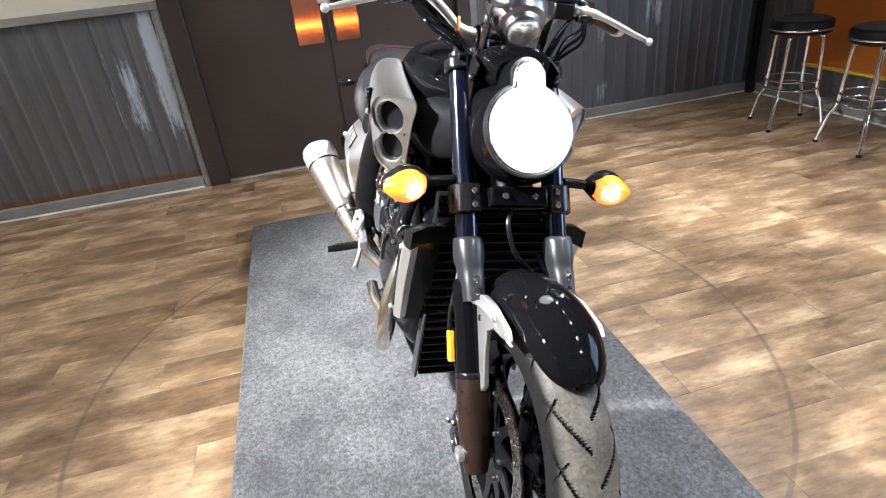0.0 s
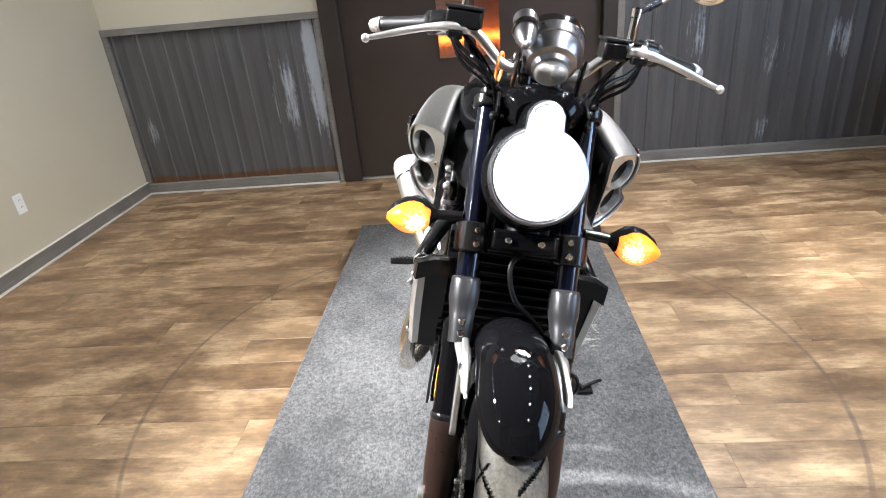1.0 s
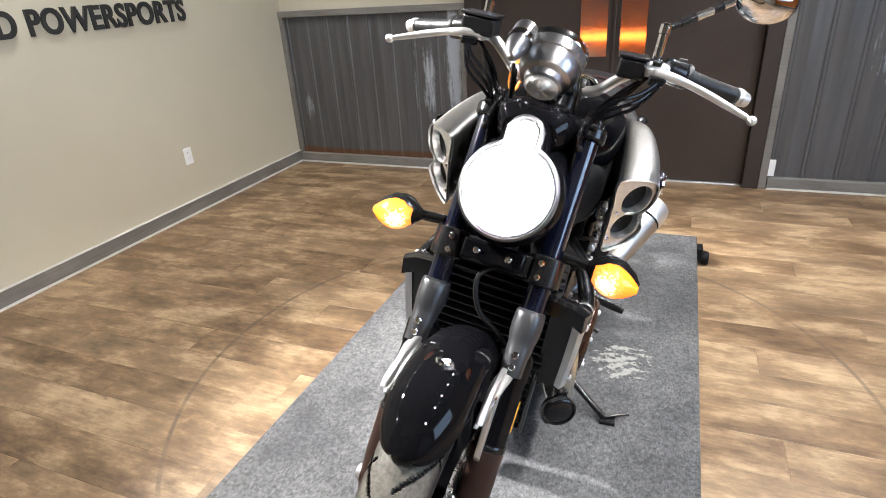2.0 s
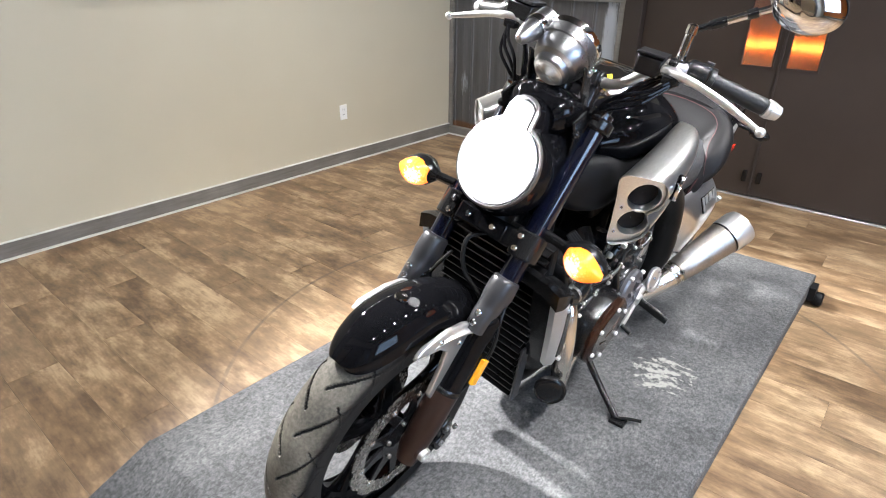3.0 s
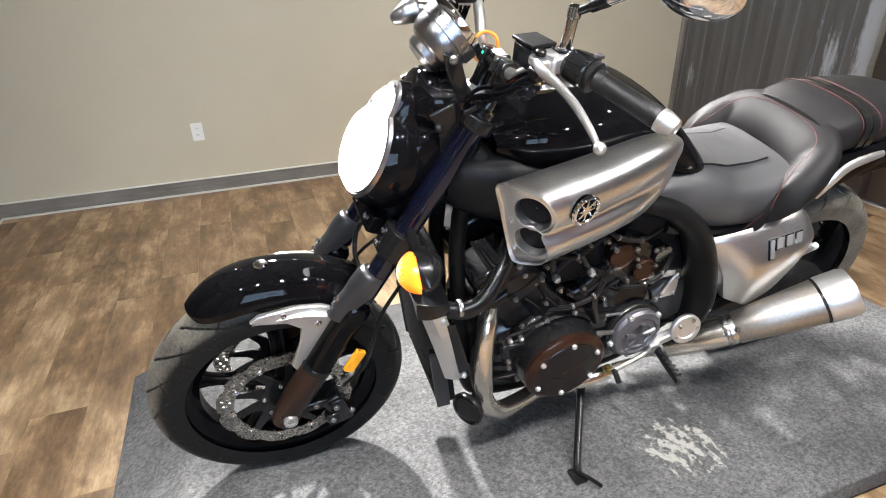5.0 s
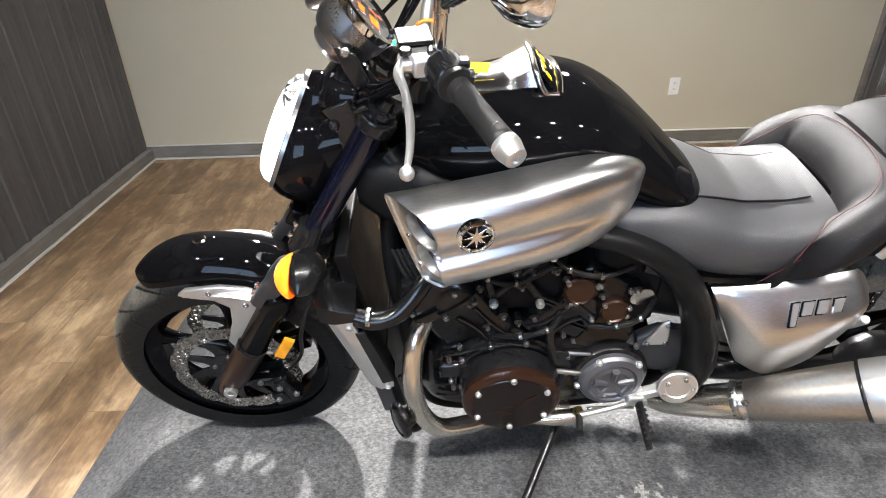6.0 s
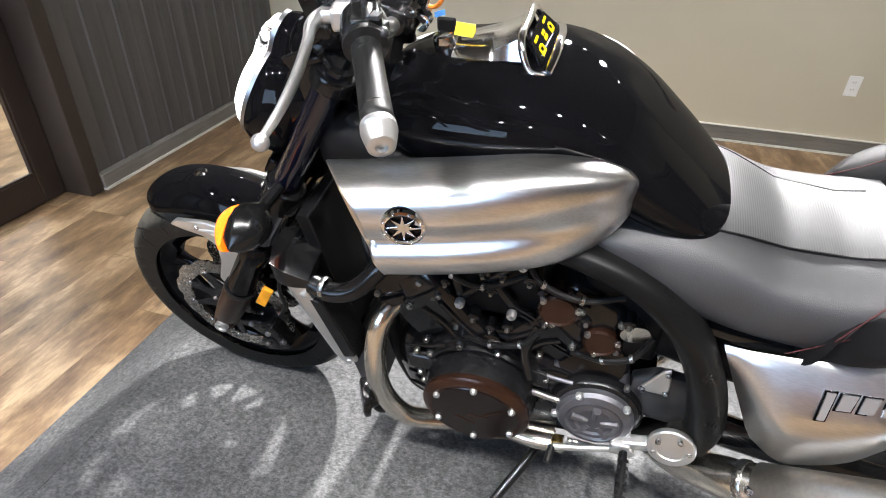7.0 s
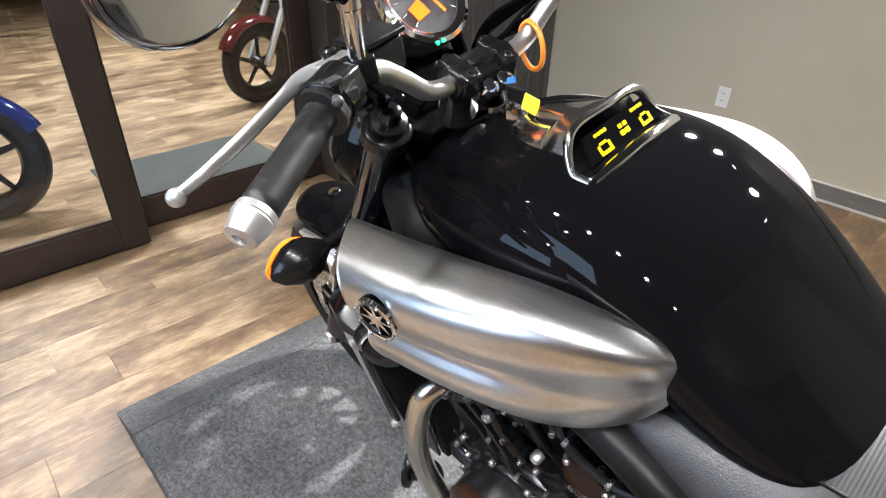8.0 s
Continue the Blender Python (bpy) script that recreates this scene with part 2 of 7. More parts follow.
def orange_paint():
    simple("wall_orange", (0.42, 0.12, 0.012), 0.55, 0, 0.12, 2, 140, 0.2)
    simple("stripe_yellow", (0.65, 0.42, 0.03), 0.5, 0, 0.12, 4, 140, 0.2)
    simple("door_brown", (0.038, 0.027, 0.021), 0.42, 0, 0.15, 3, 240, 0.15)
    simple("frame_brown", (0.030, 0.022, 0.018), 0.46, 0, 0.15, 3, 240, 0.15)
    simple("alu_bronze", (0.045, 0.033, 0.028), 0.38, 0.35, 0.15, 3, 260, 0.12)
    simple("white_plastic", (0.8, 0.8, 0.78), 0.35, 0, 0.04, 5, 200, 0.02)
    simple("black_letter", (0.02, 0.02, 0.02), 0.5, 0, 0.2, 6, 200, 0.1)
    simple("ceiling_dark", (0.05, 0.048, 0.045), 0.8, 0, 0.2, 2, 60, 0.2)
    simple("threshold_alu", (0.6, 0.6, 0.58), 0.4, 0.8, 0.2, 8, 200, 0.2)
    simple("mat_grey", (0.05, 0.055, 0.05), 0.95, 0, 0.35, 6, 260, 0.9)
    simple("white_trim", (0.62, 0.61, 0.57), 0.5, 0, 0.12, 6, 120, 0.2)


def trim_wood():
    m, t, b = base_material("trim_grey")
    v = coords(t, (2.5, 2.5, 40), True)
    v2 = coords(t, (3, 3, 3), True)
    grain, broad = noise_node(t, v, 2.0, 6, 0.65), noise_node(t, v2, 1.2, 3)
    link(t, mixed(t, 0.5, ramp(t, grain, [(0.3, (0.11, 0.10, 0.088)), (0.7, (0.24, 0.225, 0.20))]), ramp(t, broad, [(0.3, (0.12, 0.115, 0.10)), (0.7, (0.24, 0.23, 0.215))])), b.inputs["Base Color"])
    b.inputs["Roughness"].default_value = 0.55
    bumped(t, b, grain, 0.25, 0.002)
    M["trim_grey"] = m


def barn_metal(name, spots, bottom):
    """Weathered dark grey sheet with streaks, rust at the cut edge, and worn white patches round the given places."""
    m, t, b = base_material(name)
    v = coords(t, (1, 1, 1), True)
    streak = noise_node(t, coords(t, (16, 16, 1.1), True), 1.0, 6, 0.6)
    broad = noise_node(t, v, 2.2, 4)
    fine = noise_node(t, coords(t, (60, 60, 26), True), 1.0, 4, 0.7)
    col = ramp(t, streak, [(0.28, (0.072, 0.071, 0.072)), (0.72, (0.122, 0.121, 0.124))])
    col = mixed(t, ramp(t, broad, [(0.45, grey(0)), (0.75, grey(0.55))]), col, (0.096, 0.091, 0.085))
    mask = None
    for x, z, rx, rz, amount in spots:
        sep = t.nodes.new("ShaderNodeSeparateXYZ")
        link(t, v, sep.inputs[0])
        dx = maths(t, "POWER", maths(t, "DIVIDE", maths(t, "SUBTRACT", sep.outputs[0], x), rx), 2)
        dz = maths(t, "POWER", maths(t, "DIVIDE", maths(t, "SUBTRACT", sep.outputs[2], z), rz), 2)
        near = maths(t, "SUBTRACT", 1.0, maths(t, "ADD", dx, dz), True)
        near = maths(t, "MULTIPLY", near, amount)
        mask = near if mask is None else maths(t, "MAXIMUM", mask, near)
    if mask is not None:
        drawn = noise_node(t, coords(t, (38, 38, 3.2), True), 1.0, 6, 0.68)
        torn = maths(t, "ADD", maths(t, "MULTIPLY", drawn, 0.95), maths(t, "MULTIPLY", fine, 0.30))
        worn = maths(t, "MULTIPLY", maths(t, "SUBTRACT", maths(t, "ADD", mask, torn), 1.03), 6.0, True)
        col = mixed(t, maths(t, "MULTIPLY", worn, 0.85), col, (0.42, 0.45, 0.49))
    if bottom is not None:
        sep = t.nodes.new("ShaderNodeSeparateXYZ")
        link(t, v, sep.inputs[0])
        low = maths(t, "MULTIPLY", maths(t, "SUBTRACT", maths(t, "ADD", bottom + 0.035, maths(t, "MULTIPLY", broad, 0.05)), sep.outputs[2]), 45.0, True)
        col = mixed(t, maths(t, "MULTIPLY", low, 0.85), col, (0.13, 0.055, 0.018))
    link(t, col, b.inputs["Base Color"])
    link(t, ramp(t, fine, [(0.3, grey(0.38)), (0.7, grey(0.6))]), b.inputs["Roughness"])
    b.inputs["Metallic"].default_value = 0.25
    bumped(t, b, fine, 0.25, 0.002)
    M[name] = m


CIRCLE = (0.254, 1.990, 1.323)


def plank_wood():
    m, t, b = base_material("plank_wood")
    info = t.nodes.new("ShaderNodeObjectInfo")
    island = t.nodes.new("ShaderNodeNewGeometry")
    chance = maths(t, "FRACT", maths(t, "ADD", info.outputs["Random"], island.outputs["Random Per Island"]))
    pos = coords(t, (1, 1, 1), True)
    shifted = t.nodes.new("ShaderNodeCombineXYZ")
    for k, f in enumerate((37.0, 91.0, 53.0)):
        link(t, maths(t, "MULTIPLY", chance, f), shifted.inputs[k])
    add = t.nodes.new("ShaderNodeVectorMath")
    link(t, pos, add.inputs[0]), link(t, shifted.outputs[0], add.inputs[1])

    def scaled(sx, sy):
        mp = t.nodes.new("ShaderNodeMapping")
        mp.inputs["Scale"].default_value = (sx, sy, 1)
        link(t, add.outputs[0], mp.inputs[0])
        return mp.outputs[0]
    cloud = noise_node(t, scaled(3.0, 6.6), 1.0, 7, 0.68)
    grain = noise_node(t, scaled(8.0, 85.0), 1.0, 5, 0.65)
    knots = noise_node(t, scaled(8.0, 15.0), 1.0, 4, 0.6)
    col = ramp(t, cloud, [(0.35, (0.046, 0.024, 0.010)), (0.5, (0.188, 0.117, 0.060)), (0.64, (0.43, 0.311, 0.184))])
    tone = ramp(t, chance, [(0.0, (0.12, 0.072, 0.040)), (0.5, (0.22, 0.142, 0.080)), (1.0, (0.38, 0.268, 0.162))])
    col = mixed(t, 0.28, col, tone)
    col = mixed(t, 0.55, col, ramp(t, grain, [(0.3, (0.55, 0.50, 0.46)), (0.62, (1.12, 1.12, 1.12))]), "MULTIPLY")
    col = mixed(t, maths(t, "MULTIPLY", maths(t, "SUBTRACT", knots, 0.62), 5.0, True), col, (0.09, 0.048, 0.026))
    # the track that the turning platform has rubbed into the floor
    sep = t.nodes.new("ShaderNodeSeparateXYZ")
    link(t, pos, sep.inputs[0])
    dx = maths(t, "POWER", maths(t, "SUBTRACT", sep.outputs[0], CIRCLE[0]), 2)
    dy = maths(t, "POWER", maths(t, "SUBTRACT", sep.outputs[1], CIRCLE[1]), 2)
    off = maths(t, "ABSOLUTE", maths(t, "SUBTRACT", maths(t, "SQRT", maths(t, "ADD", dx, dy)), CIRCLE[2]))
    rub = maths(t, "MULTIPLY", maths(t, "SUBTRACT", 0.011, off), 160.0, True)
    rub = maths(t, "MULTIPLY", rub, ramp(t, noise_node(t, pos, 7.0, 4), [(0.3, grey(0.25)), (0.65, grey(0.75))]))
    col = mixed(t, rub, col, (0.075, 0.052, 0.038))
    link(t, col, b.inputs["Base Color"])
    link(t, ramp(t, mixed(t, 0.5, grain, cloud), [(0.3, grey(0.34)), (0.7, grey(0.5))]), b.inputs["Roughness"])
    bumped(t, b, grain, 0.22, 0.001)
    M["plank_wood"] = m


def carpet():
    m, t, b = base_material("carpet")
    v = coords(t, (1, 1, 1), True)
    fine, mid, broad = noise_node(t, v, 420, 3, 0.7), noise_node(t, v, 80, 5, 0.72), noise_node(t, v, 3.4, 5, 0.62)
    col = ramp(t, mid, [(0.38, (0.026, 0.027, 0.029)), (0.62, (0.145, 0.146, 0.149))])
    col = mixed(t, 0.4, col, ramp(t, fine, [(0.36, (0.030, 0.031, 0.033)), (0.64, (0.17, 0.171, 0.174))]))
    nap = noise_node(t, coords(t, (230, 85, 60), True), 1.0, 4, 0.7)
    col = mixed(t, 0.65, col, ramp(t, nap, [(0.38, (0.45, 0.45, 0.46)), (0.60, (1.35, 1.35, 1.33))]), "MULTIPLY")
    col = mixed(t, 0.75, col, ramp(t, broad, [(0.33, (0.34, 0.34, 0.35)), (0.66, (1.12, 1.11, 1.08))]), "MULTIPLY")
    sep = t.nodes.new("ShaderNodeSeparateXYZ")
    link(t, v, sep.inputs[0])
    mask = None
    for x, y, rx, ry in ((0.66, 2.09, 0.20, 0.25),):
        dx = maths(t, "POWER", maths(t, "DIVIDE", maths(t, "SUBTRACT", sep.outputs[0], x), rx), 2)
        dy = maths(t, "POWER", maths(t, "DIVIDE", maths(t, "SUBTRACT", sep.outputs[1], y), ry), 2)
        near = maths(t, "SUBTRACT", 1.0, maths(t, "ADD", dx, dy), True)
        mask = near if mask is None else maths(t, "MAXIMUM", mask, near)
    torn = noise_node(t, coords(t, (24, 30, 1), True), 1.0, 7, 0.74)
    worn = maths(t, "MULTIPLY", maths(t, "SUBTRACT", maths(t, "ADD", maths(t, "MULTIPLY", mask, 0.40), torn), 0.845), 16.0, True)
    col = mixed(t, maths(t, "MULTIPLY", worn, 0.85), col, (0.30, 0.295, 0.27))
    link(t, col, b.inputs["Base Color"])
    b.inputs["Roughness"].default_value, b.inputs["Specular IOR Level"].default_value = 0.8, 0.35
    bumped(t, b, mixed(t, 0.5, fine, mid), 0.5, 0.003)
    M["carpet"] = m


wall_paint(), orange_paint(), trim_wood(), plank_wood(), carpet()
barn_metal("barn_left", [(-1.16, 0.72, 0.12, 0.55, 0.56), (-0.93, 0.95, 0.13, 0.95, 0.66), (-1.28, 0.85, 0.04, 0.7, 0.45), (-2.36, 0.52, 0.07, 0.2, 0.5)], 0.085)
barn_metal("barn_right", [(1.95, 0.95, 0.16, 0.40, 0.48), (2.5, 0.75, 0.14, 0.3, 0.46), (2.95, 0.82, 0.20, 0.3, 0.48), (2.5, 0.2, 0.12, 0.2, 0.42)], None)
barn_metal("barn_front", [(-2.1, 0.8, 0.3, 0.5, 0.34)], None)

# ---- mesh helpers: each gives vertices and faces ----


def vec(*a):
    return Vector(a)


def spline(pts, k=6):
    """Points along a smooth curve through pts."""
    p = [Vector(q) for q in pts]
    if len(p) < 3:
        return p
    p = [2 * p[0] - p[1], *p, 2 * p[-1] - p[-2]]
    out = []
    for i in range(1, len(p) - 2):
        a, b, c, d = p[i - 1], p[i], p[i + 1], p[i + 2]
        for j in range(k):
            s = j / k
            out.append(0.5 * ((2 * b) + (c - a) * s + (2 * a - 5 * b + 4 * c - d) * s * s + (3 * b - a - 3 * c + d) * s ** 3))
    out.append(p[-2])
    return out


def loft(rings, caps=True, closed=True):
    n = len(rings[0])
    verts = [v for r in rings for v in r]
    faces = []
    for i in range(len(rings) - 1):
        for j in range(n if closed else n - 1):
            a, b = i * n + j, i * n + (j + 1) % n
            faces.append((a, b, b + n, a + n))
    if caps:
        faces.append(tuple(reversed(range(n))))
        faces.append(tuple(range((len(rings) - 1) * n, len(rings) * n)))
    return verts, faces


def smooth_loft(rings, k=4, caps=True, closed=True):
    """A loft that runs smoothly through a few rings."""
    lines = [spline([r[j] for r in rings], k) for j in range(len(rings[0]))]
    return loft([[ln[i] for ln in lines] for i in range(len(lines[0]))], caps, closed)


def tube(pts, r, n=12, k=6, flat=1.0, caps=True, up=(0, 0, 1)):
    """A tube along a curve; r may be a list, one radius for each of pts; flat squeezes it across up."""
    path = spline(pts, k) if k else [Vector(q) for q in pts]
    if isinstance(r, (int, float)):
        rs = [r] * len(path)
    else:
        rs = [v.x for v in spline([(x, 0, 0) for x in r], k)] if k and len(pts) > 2 else list(r)
    rings, side = [], None
    for i, q in enumerate(path):
        d = (path[min(i + 1, len(path) - 1)] - path[max(i - 1, 0)]).normalized()
        if side is None:
            side = d.cross(Vector(up))
            if side.length < 0.05:
                side = d.cross(Vector((0, 1, 0.2)))
        side = (side - d * side.dot(d)).normalized()
        other = side.cross(d)
        rings.append([q + (side * math.cos(a) * flat + other * math.sin(a)) * rs[i] for a in (2 * math.pi * j / n for j in range(n))])
    return loft(rings, caps)


def frame_of(axis):
    a = Vector(axis).normalized()
    u = a.cross(Vector((0, 0, 1)))
    if u.length < 0.05:
        u = a.cross(Vector((0, 1, 0)))
    u.normalize()
    return a, u, u.cross(a)


def lathe(profile, origin, axis, n=32, caps=True):
    """Turns (radius, height) pairs round an axis."""
    a, u, w = frame_of(axis)
    o = Vector(origin)
    return loft([[o + a * h + (u * math.cos(t) + w * math.sin(t)) * r for t in (2 * math.pi * j / n for j in range(n))] for r, h in profile], caps)


def block(c, s, m=None, taper=1.0):
    """A box with its centre and size; taper narrows its top."""
    v = []
    for z in (-1, 1):
        f = taper if z > 0 else 1.0
        for x, y in ((-1, -1), (1, -1), (1, 1), (-1, 1)):
            v.append(Vector((x * s[0] / 2 * f, y * s[1] / 2 * f, z * s[2] / 2)))
    if m:
        v = [m.to_3x3() @ q for q in v]
    v = [q + Vector(c) for q in v]
    return v, [(3, 2, 1, 0), (4, 5, 6, 7), (0, 1, 5, 4), (1, 2, 6, 5), (2, 3, 7, 6), (3, 0, 4, 7)]


def prism(outline, origin, u, w, depth):
    """A flat outline in the plane of u and w, given a thickness along their normal."""
    u, w = Vector(u).normalized(), Vector(w).normalized()
    nrm = u.cross(w).normalized()
    o = Vector(origin)
    a = [o + u * p + w * q for p, q in outline]
    return loft([[p - nrm * depth / 2 for p in a], [p + nrm * depth / 2 for p in a]])


def ball(c, r, n=16, m=10):
    r = (r, r, r) if isinstance(r, (int, float)) else r
    rings = []
    for i in range(m + 1):
        f = math.pi * (0.02 + 0.96 * i / m)
        rings.append([Vector(c) + Vector((r[0] * math.sin(f) * math.cos(a), r[1] * math.sin(f) * math.sin(a), -r[2] * math.cos(f))) for a in (2 * math.pi * j / n for j in range(n))])
    return loft(rings)


def oval(y, hw, z0, z1, e=2.4, n=28, cx=0.0, lean=0.0):
    """A rounded ring in the x-z plane at y; lean shifts its top along y."""
    out = []
    for j in range(n):
        a = 2 * math.pi * j / n
        c, s = math.cos(a), math.sin(a)
        x = math.copysign(abs(c) ** (2 / e), c) * hw
        z = math.copysign(abs(s) ** (2 / e), s)
        out.append(Vector((cx + x, y + lean * z, (z0 + z1) / 2 + z * (z1 - z0) / 2)))
    return out


def bolt(p, nrm, r=0.007, h=0.006):
    return lathe([(r * 0.95, -0.004), (r, 0), (r, h * 0.6), (r * 0.75, h), (r * 0.45, h), (r * 0.4, h * 0.55)], p, nrm, 10)


def mirror_x(g):
    return [Vector((-v[0], v[1], v[2])) for v in g[0]], [tuple(reversed(f)) for f in g[1]]


def joined(*gs):
    verts, faces = [], []
    for v, f in gs:
        k = len(verts)
        verts += list(v)
        faces += [tuple(i + k for i in q) for q in f]
    return verts, faces


def mesh_of(name, g, material, sharp=38):
    me = bpy.data.meshes.new(name)
    me.from_pydata([tuple(v) for v in g[0]], [], g[1])
    me.materials.append(M[material])
    bm = bmesh.new()
    bm.from_mesh(me)
    bmesh.ops.recalc_face_normals(bm, faces=bm.faces)
    bm.to_mesh(me)
    bm.free()
    me.shade_smooth()
    me.set_sharp_from_angle(angle=radians(sharp))
    return me


def part(name, g, material, parent=None, label="", sharp=38, bevel=0.0):
    """Links a mesh as one object under a thing or a part."""
    ob = new(name, mesh_of(name, g, material, sharp))
    ob.parent = parent
    if bevel:
        mod = ob.modifiers.new("bevel", "BEVEL")
        mod.width, mod.segments, mod.limit_method, mod.angle_limit = bevel, 2, "ANGLE", radians(40)
    if label:
        ob["label"] = label
    return ob


def empty(name, m, label, category, group=""):
    ob = new(name)
    ob.matrix_world = m
    return tagged(ob, label, category, group)


def structure(name, g, material, label, category="", bevel=0.0):
    return tagged(part(name, g, material, None, "", 38, bevel), label, category or name.split("_")[0], kind="structure")

# ---- the room ----
XL, XR, YB, YF = -2.53, 4.02, 4.66, -0.575
H = CEILING


def corrugated(x0, x1, z0, z1, pitch=0.2):
    """A ribbed metal sheet in the x-z plane, its ribs standing out towards -y."""
    xs, n = [], int(round((x1 - x0) / pitch)) + 1
    prof = ((0.0, 0.0), (0.008, 0.008), (0.024, 0.008), (0.032, 0.0), (0.1, 0.0), (0.105, 0.002), (0.113, 0.002), (0.118, 0.0))
    for i in range(n):
        for dx, dy in prof:
            x = x0 + i * pitch + dx * pitch / 0.2
            if x < x1:
                xs.append((x, -0.006 - dy))
    xs.append((x1, -0.006))
    ring0 = [Vector((x, y, z0)) for x, y in xs] + [Vector((x1, 0, z0)), Vector((x0, 0, z0))]
    return loft([ring0, [v + Vector((0, 0, z1 - z0)) for v in ring0]])


def turned(g, m):
    return [m @ Vector(v) for v in g[0]], g[1]


def slab(x0, x1, y0, y1, z0, z1):
    return block(((x0 + x1) / 2, (y0 + y1) / 2, (z0 + z1) / 2), (x1 - x0, y1 - y0, z1 - z0))


floor = structure("floor", slab(-8.0, XR + 0.2, -9.0, YB + 0.2, -0.2, -0.014), "frame_brown", "brown wood-look plank floor of the showroom")
structure("ceiling", slab(XL - 0.15, XR + 0.2, YF - 0.2, YB + 0.2, H, H + 0.15), "ceiling_dark", "dark painted ceiling with small lamps")
structure("wall_west", slab(XL - 0.15, XL, YF - 0.2, YB + 0.2, -0.1, H), "wall_beige", "plain beige painted wall with black lettering")

# back wall with the door opening
DX0, DX1, DH = -0.70, 1.27, 2.1
structure("wall_north", joined(slab(XL, DX0, YB, YB + 0.15, -0.1, H), slab(DX1, XR, YB, YB + 0.15, -0.1, H), slab(DX0, DX1, YB, YB + 0.15, DH, H)), "wall_beige", "beige painted wall above the metal wainscot")
structure("wainscot", turned(corrugated(XL + 0.04, -0.865, 0.085, 1.27), pose(0, YB - 0.003, 0)), "barn_left", "weathered grey ribbed metal wainscot with worn white patches", "wall panel")
structure("wall_panel", turned(corrugated(1.405, XR - 0.03, 0.085, H - 0.002), pose(0, YB - 0.003, 0)), "barn_right", "weathered grey ribbed metal wall cladding", "wall panel")
for name, g in (("trim_top", slab(XL, -0.82, YB - 0.045, YB - 0.001, 1.27, 1.32)), ("trim_left", slab(XL, XL + 0.04, YB - 0.04, YB - 0.001, 0.085, 1.27)), ("trim_right", slab(-0.865, -0.82, YB - 0.042, YB - 0.001, 0.0, 1.27)),
                ("trim_panel", slab(1.355, 1.405, YB - 0.045, YB - 0.001, 0.0, H - 0.002))):
    structure(name, g, "trim_grey", "grey weathered wood trim strip", "trim", 0.003)


def baseboard(name, g, line):
    b = structure(name, g, "trim_grey", "grey wood-grain baseboard with a pale lower bead", "baseboard", 0.004)
    part("bead", line, "white_trim", b, "pale bead along the floor")


baseboard("baseboard_west", slab(XL + 0.001, XL + 0.016, YF, YB - 0.001, 0.012, 0.10), joined(slab(XL + 0.001, XL + 0.024, YF, YB, 0.0, 0.011), slab(XL + 0.001, XL + 0.019, YF, YB, 0.1005, 0.106)))
baseboard("baseboard_north", slab(XL + 0.017, -0.87, YB - 0.05, YB - 0.002, 0.012, 0.084), slab(XL + 0.025, -0.87, YB - 0.056, YB - 0.002, 0.0, 0.011))
baseboard("baseboard_panel", slab(1.41, XR - 0.03, YB - 0.05, YB - 0.002, 0.012, 0.084), slab(1.41, XR - 0.03, YB - 0.056, YB - 0.002, 0.0, 0.011))

# double door
door_frame = structure("door_frame", joined(slab(-0.818, DX0 + 0.02, YB - 0.06, YB + 0.14, 0, DH + 0.06), slab(DX1 - 0.02, 1.353, YB - 0.06, YB + 0.14, 0, DH + 0.06), slab(DX0 + 0.02, DX1 - 0.02, YB - 0.06, YB + 0.14, DH, DH + 0.06)), "frame_brown", "dark brown painted steel door frame", "door frame", 0.004)
structure("door_threshold", slab(DX0 + 0.02, DX1 - 0.02, YB - 0.02, YB + 0.1, 0, 0.012), "threshold_alu", "pale metal door threshold", "threshold", 0.003)


def door_leaf(name, x0, x1, w0, w1):
    z0, z1, y0, y1 = 0.02, DH - 0.004, YB + 0.0, YB + 0.045
    wz0, wz1 = 0.90, 1.72
    leaf = structure(name, joined(slab(x0, w0, y0, y1, z0, z1), slab(w1, x1, y0, y1, z0, z1), slab(w0, w1, y0, y1, z0, wz0), slab(w0, w1, y0, y1, wz1, z1)), "door_brown", "closed dark brown steel door leaf with narrow window", "door")
    pane = part("pane", slab(w0, w1, y0 + 0.018, y0 + 0.026, wz0, wz1), "frosted_glass", leaf, "narrow glass pane showing orange light")
    pane.visible_shadow = False
    part("window_bead", joined(slab(w0, w0 + 0.012, y0 - 0.006, y0 + 0.017, wz0, wz1), slab(w1 - 0.012, w1, y0 - 0.006, y0 + 0.017, wz0, wz1), slab(w0 + 0.012, w1 - 0.012, y0 - 0.006, y0 + 0.017, wz0, wz0 + 0.012)), "frame_brown", leaf)
    part("floor_bolt", joined(slab(x1 - 0.06 if x0 < 0 else x0 + 0.03, x1 - 0.03 if x0 < 0 else x0 + 0.06, y0 - 0.02, y0, 0.12, 0.2)), "satin_black", leaf, "small black floor bolt", bevel=0.003)


door_leaf("door_1", DX0 + 0.024, 0.282, 0.035, 0.25)
structure("door_astragal", slab(0.276, 0.294, YB - 0.012, YB - 0.002, 0.02, DH - 0.006), "frame_brown", "steel strip where the door leaves meet", "door", 0.002)
door_leaf("door_2", 0.288, DX1 - 0.024, 0.315, 0.517)
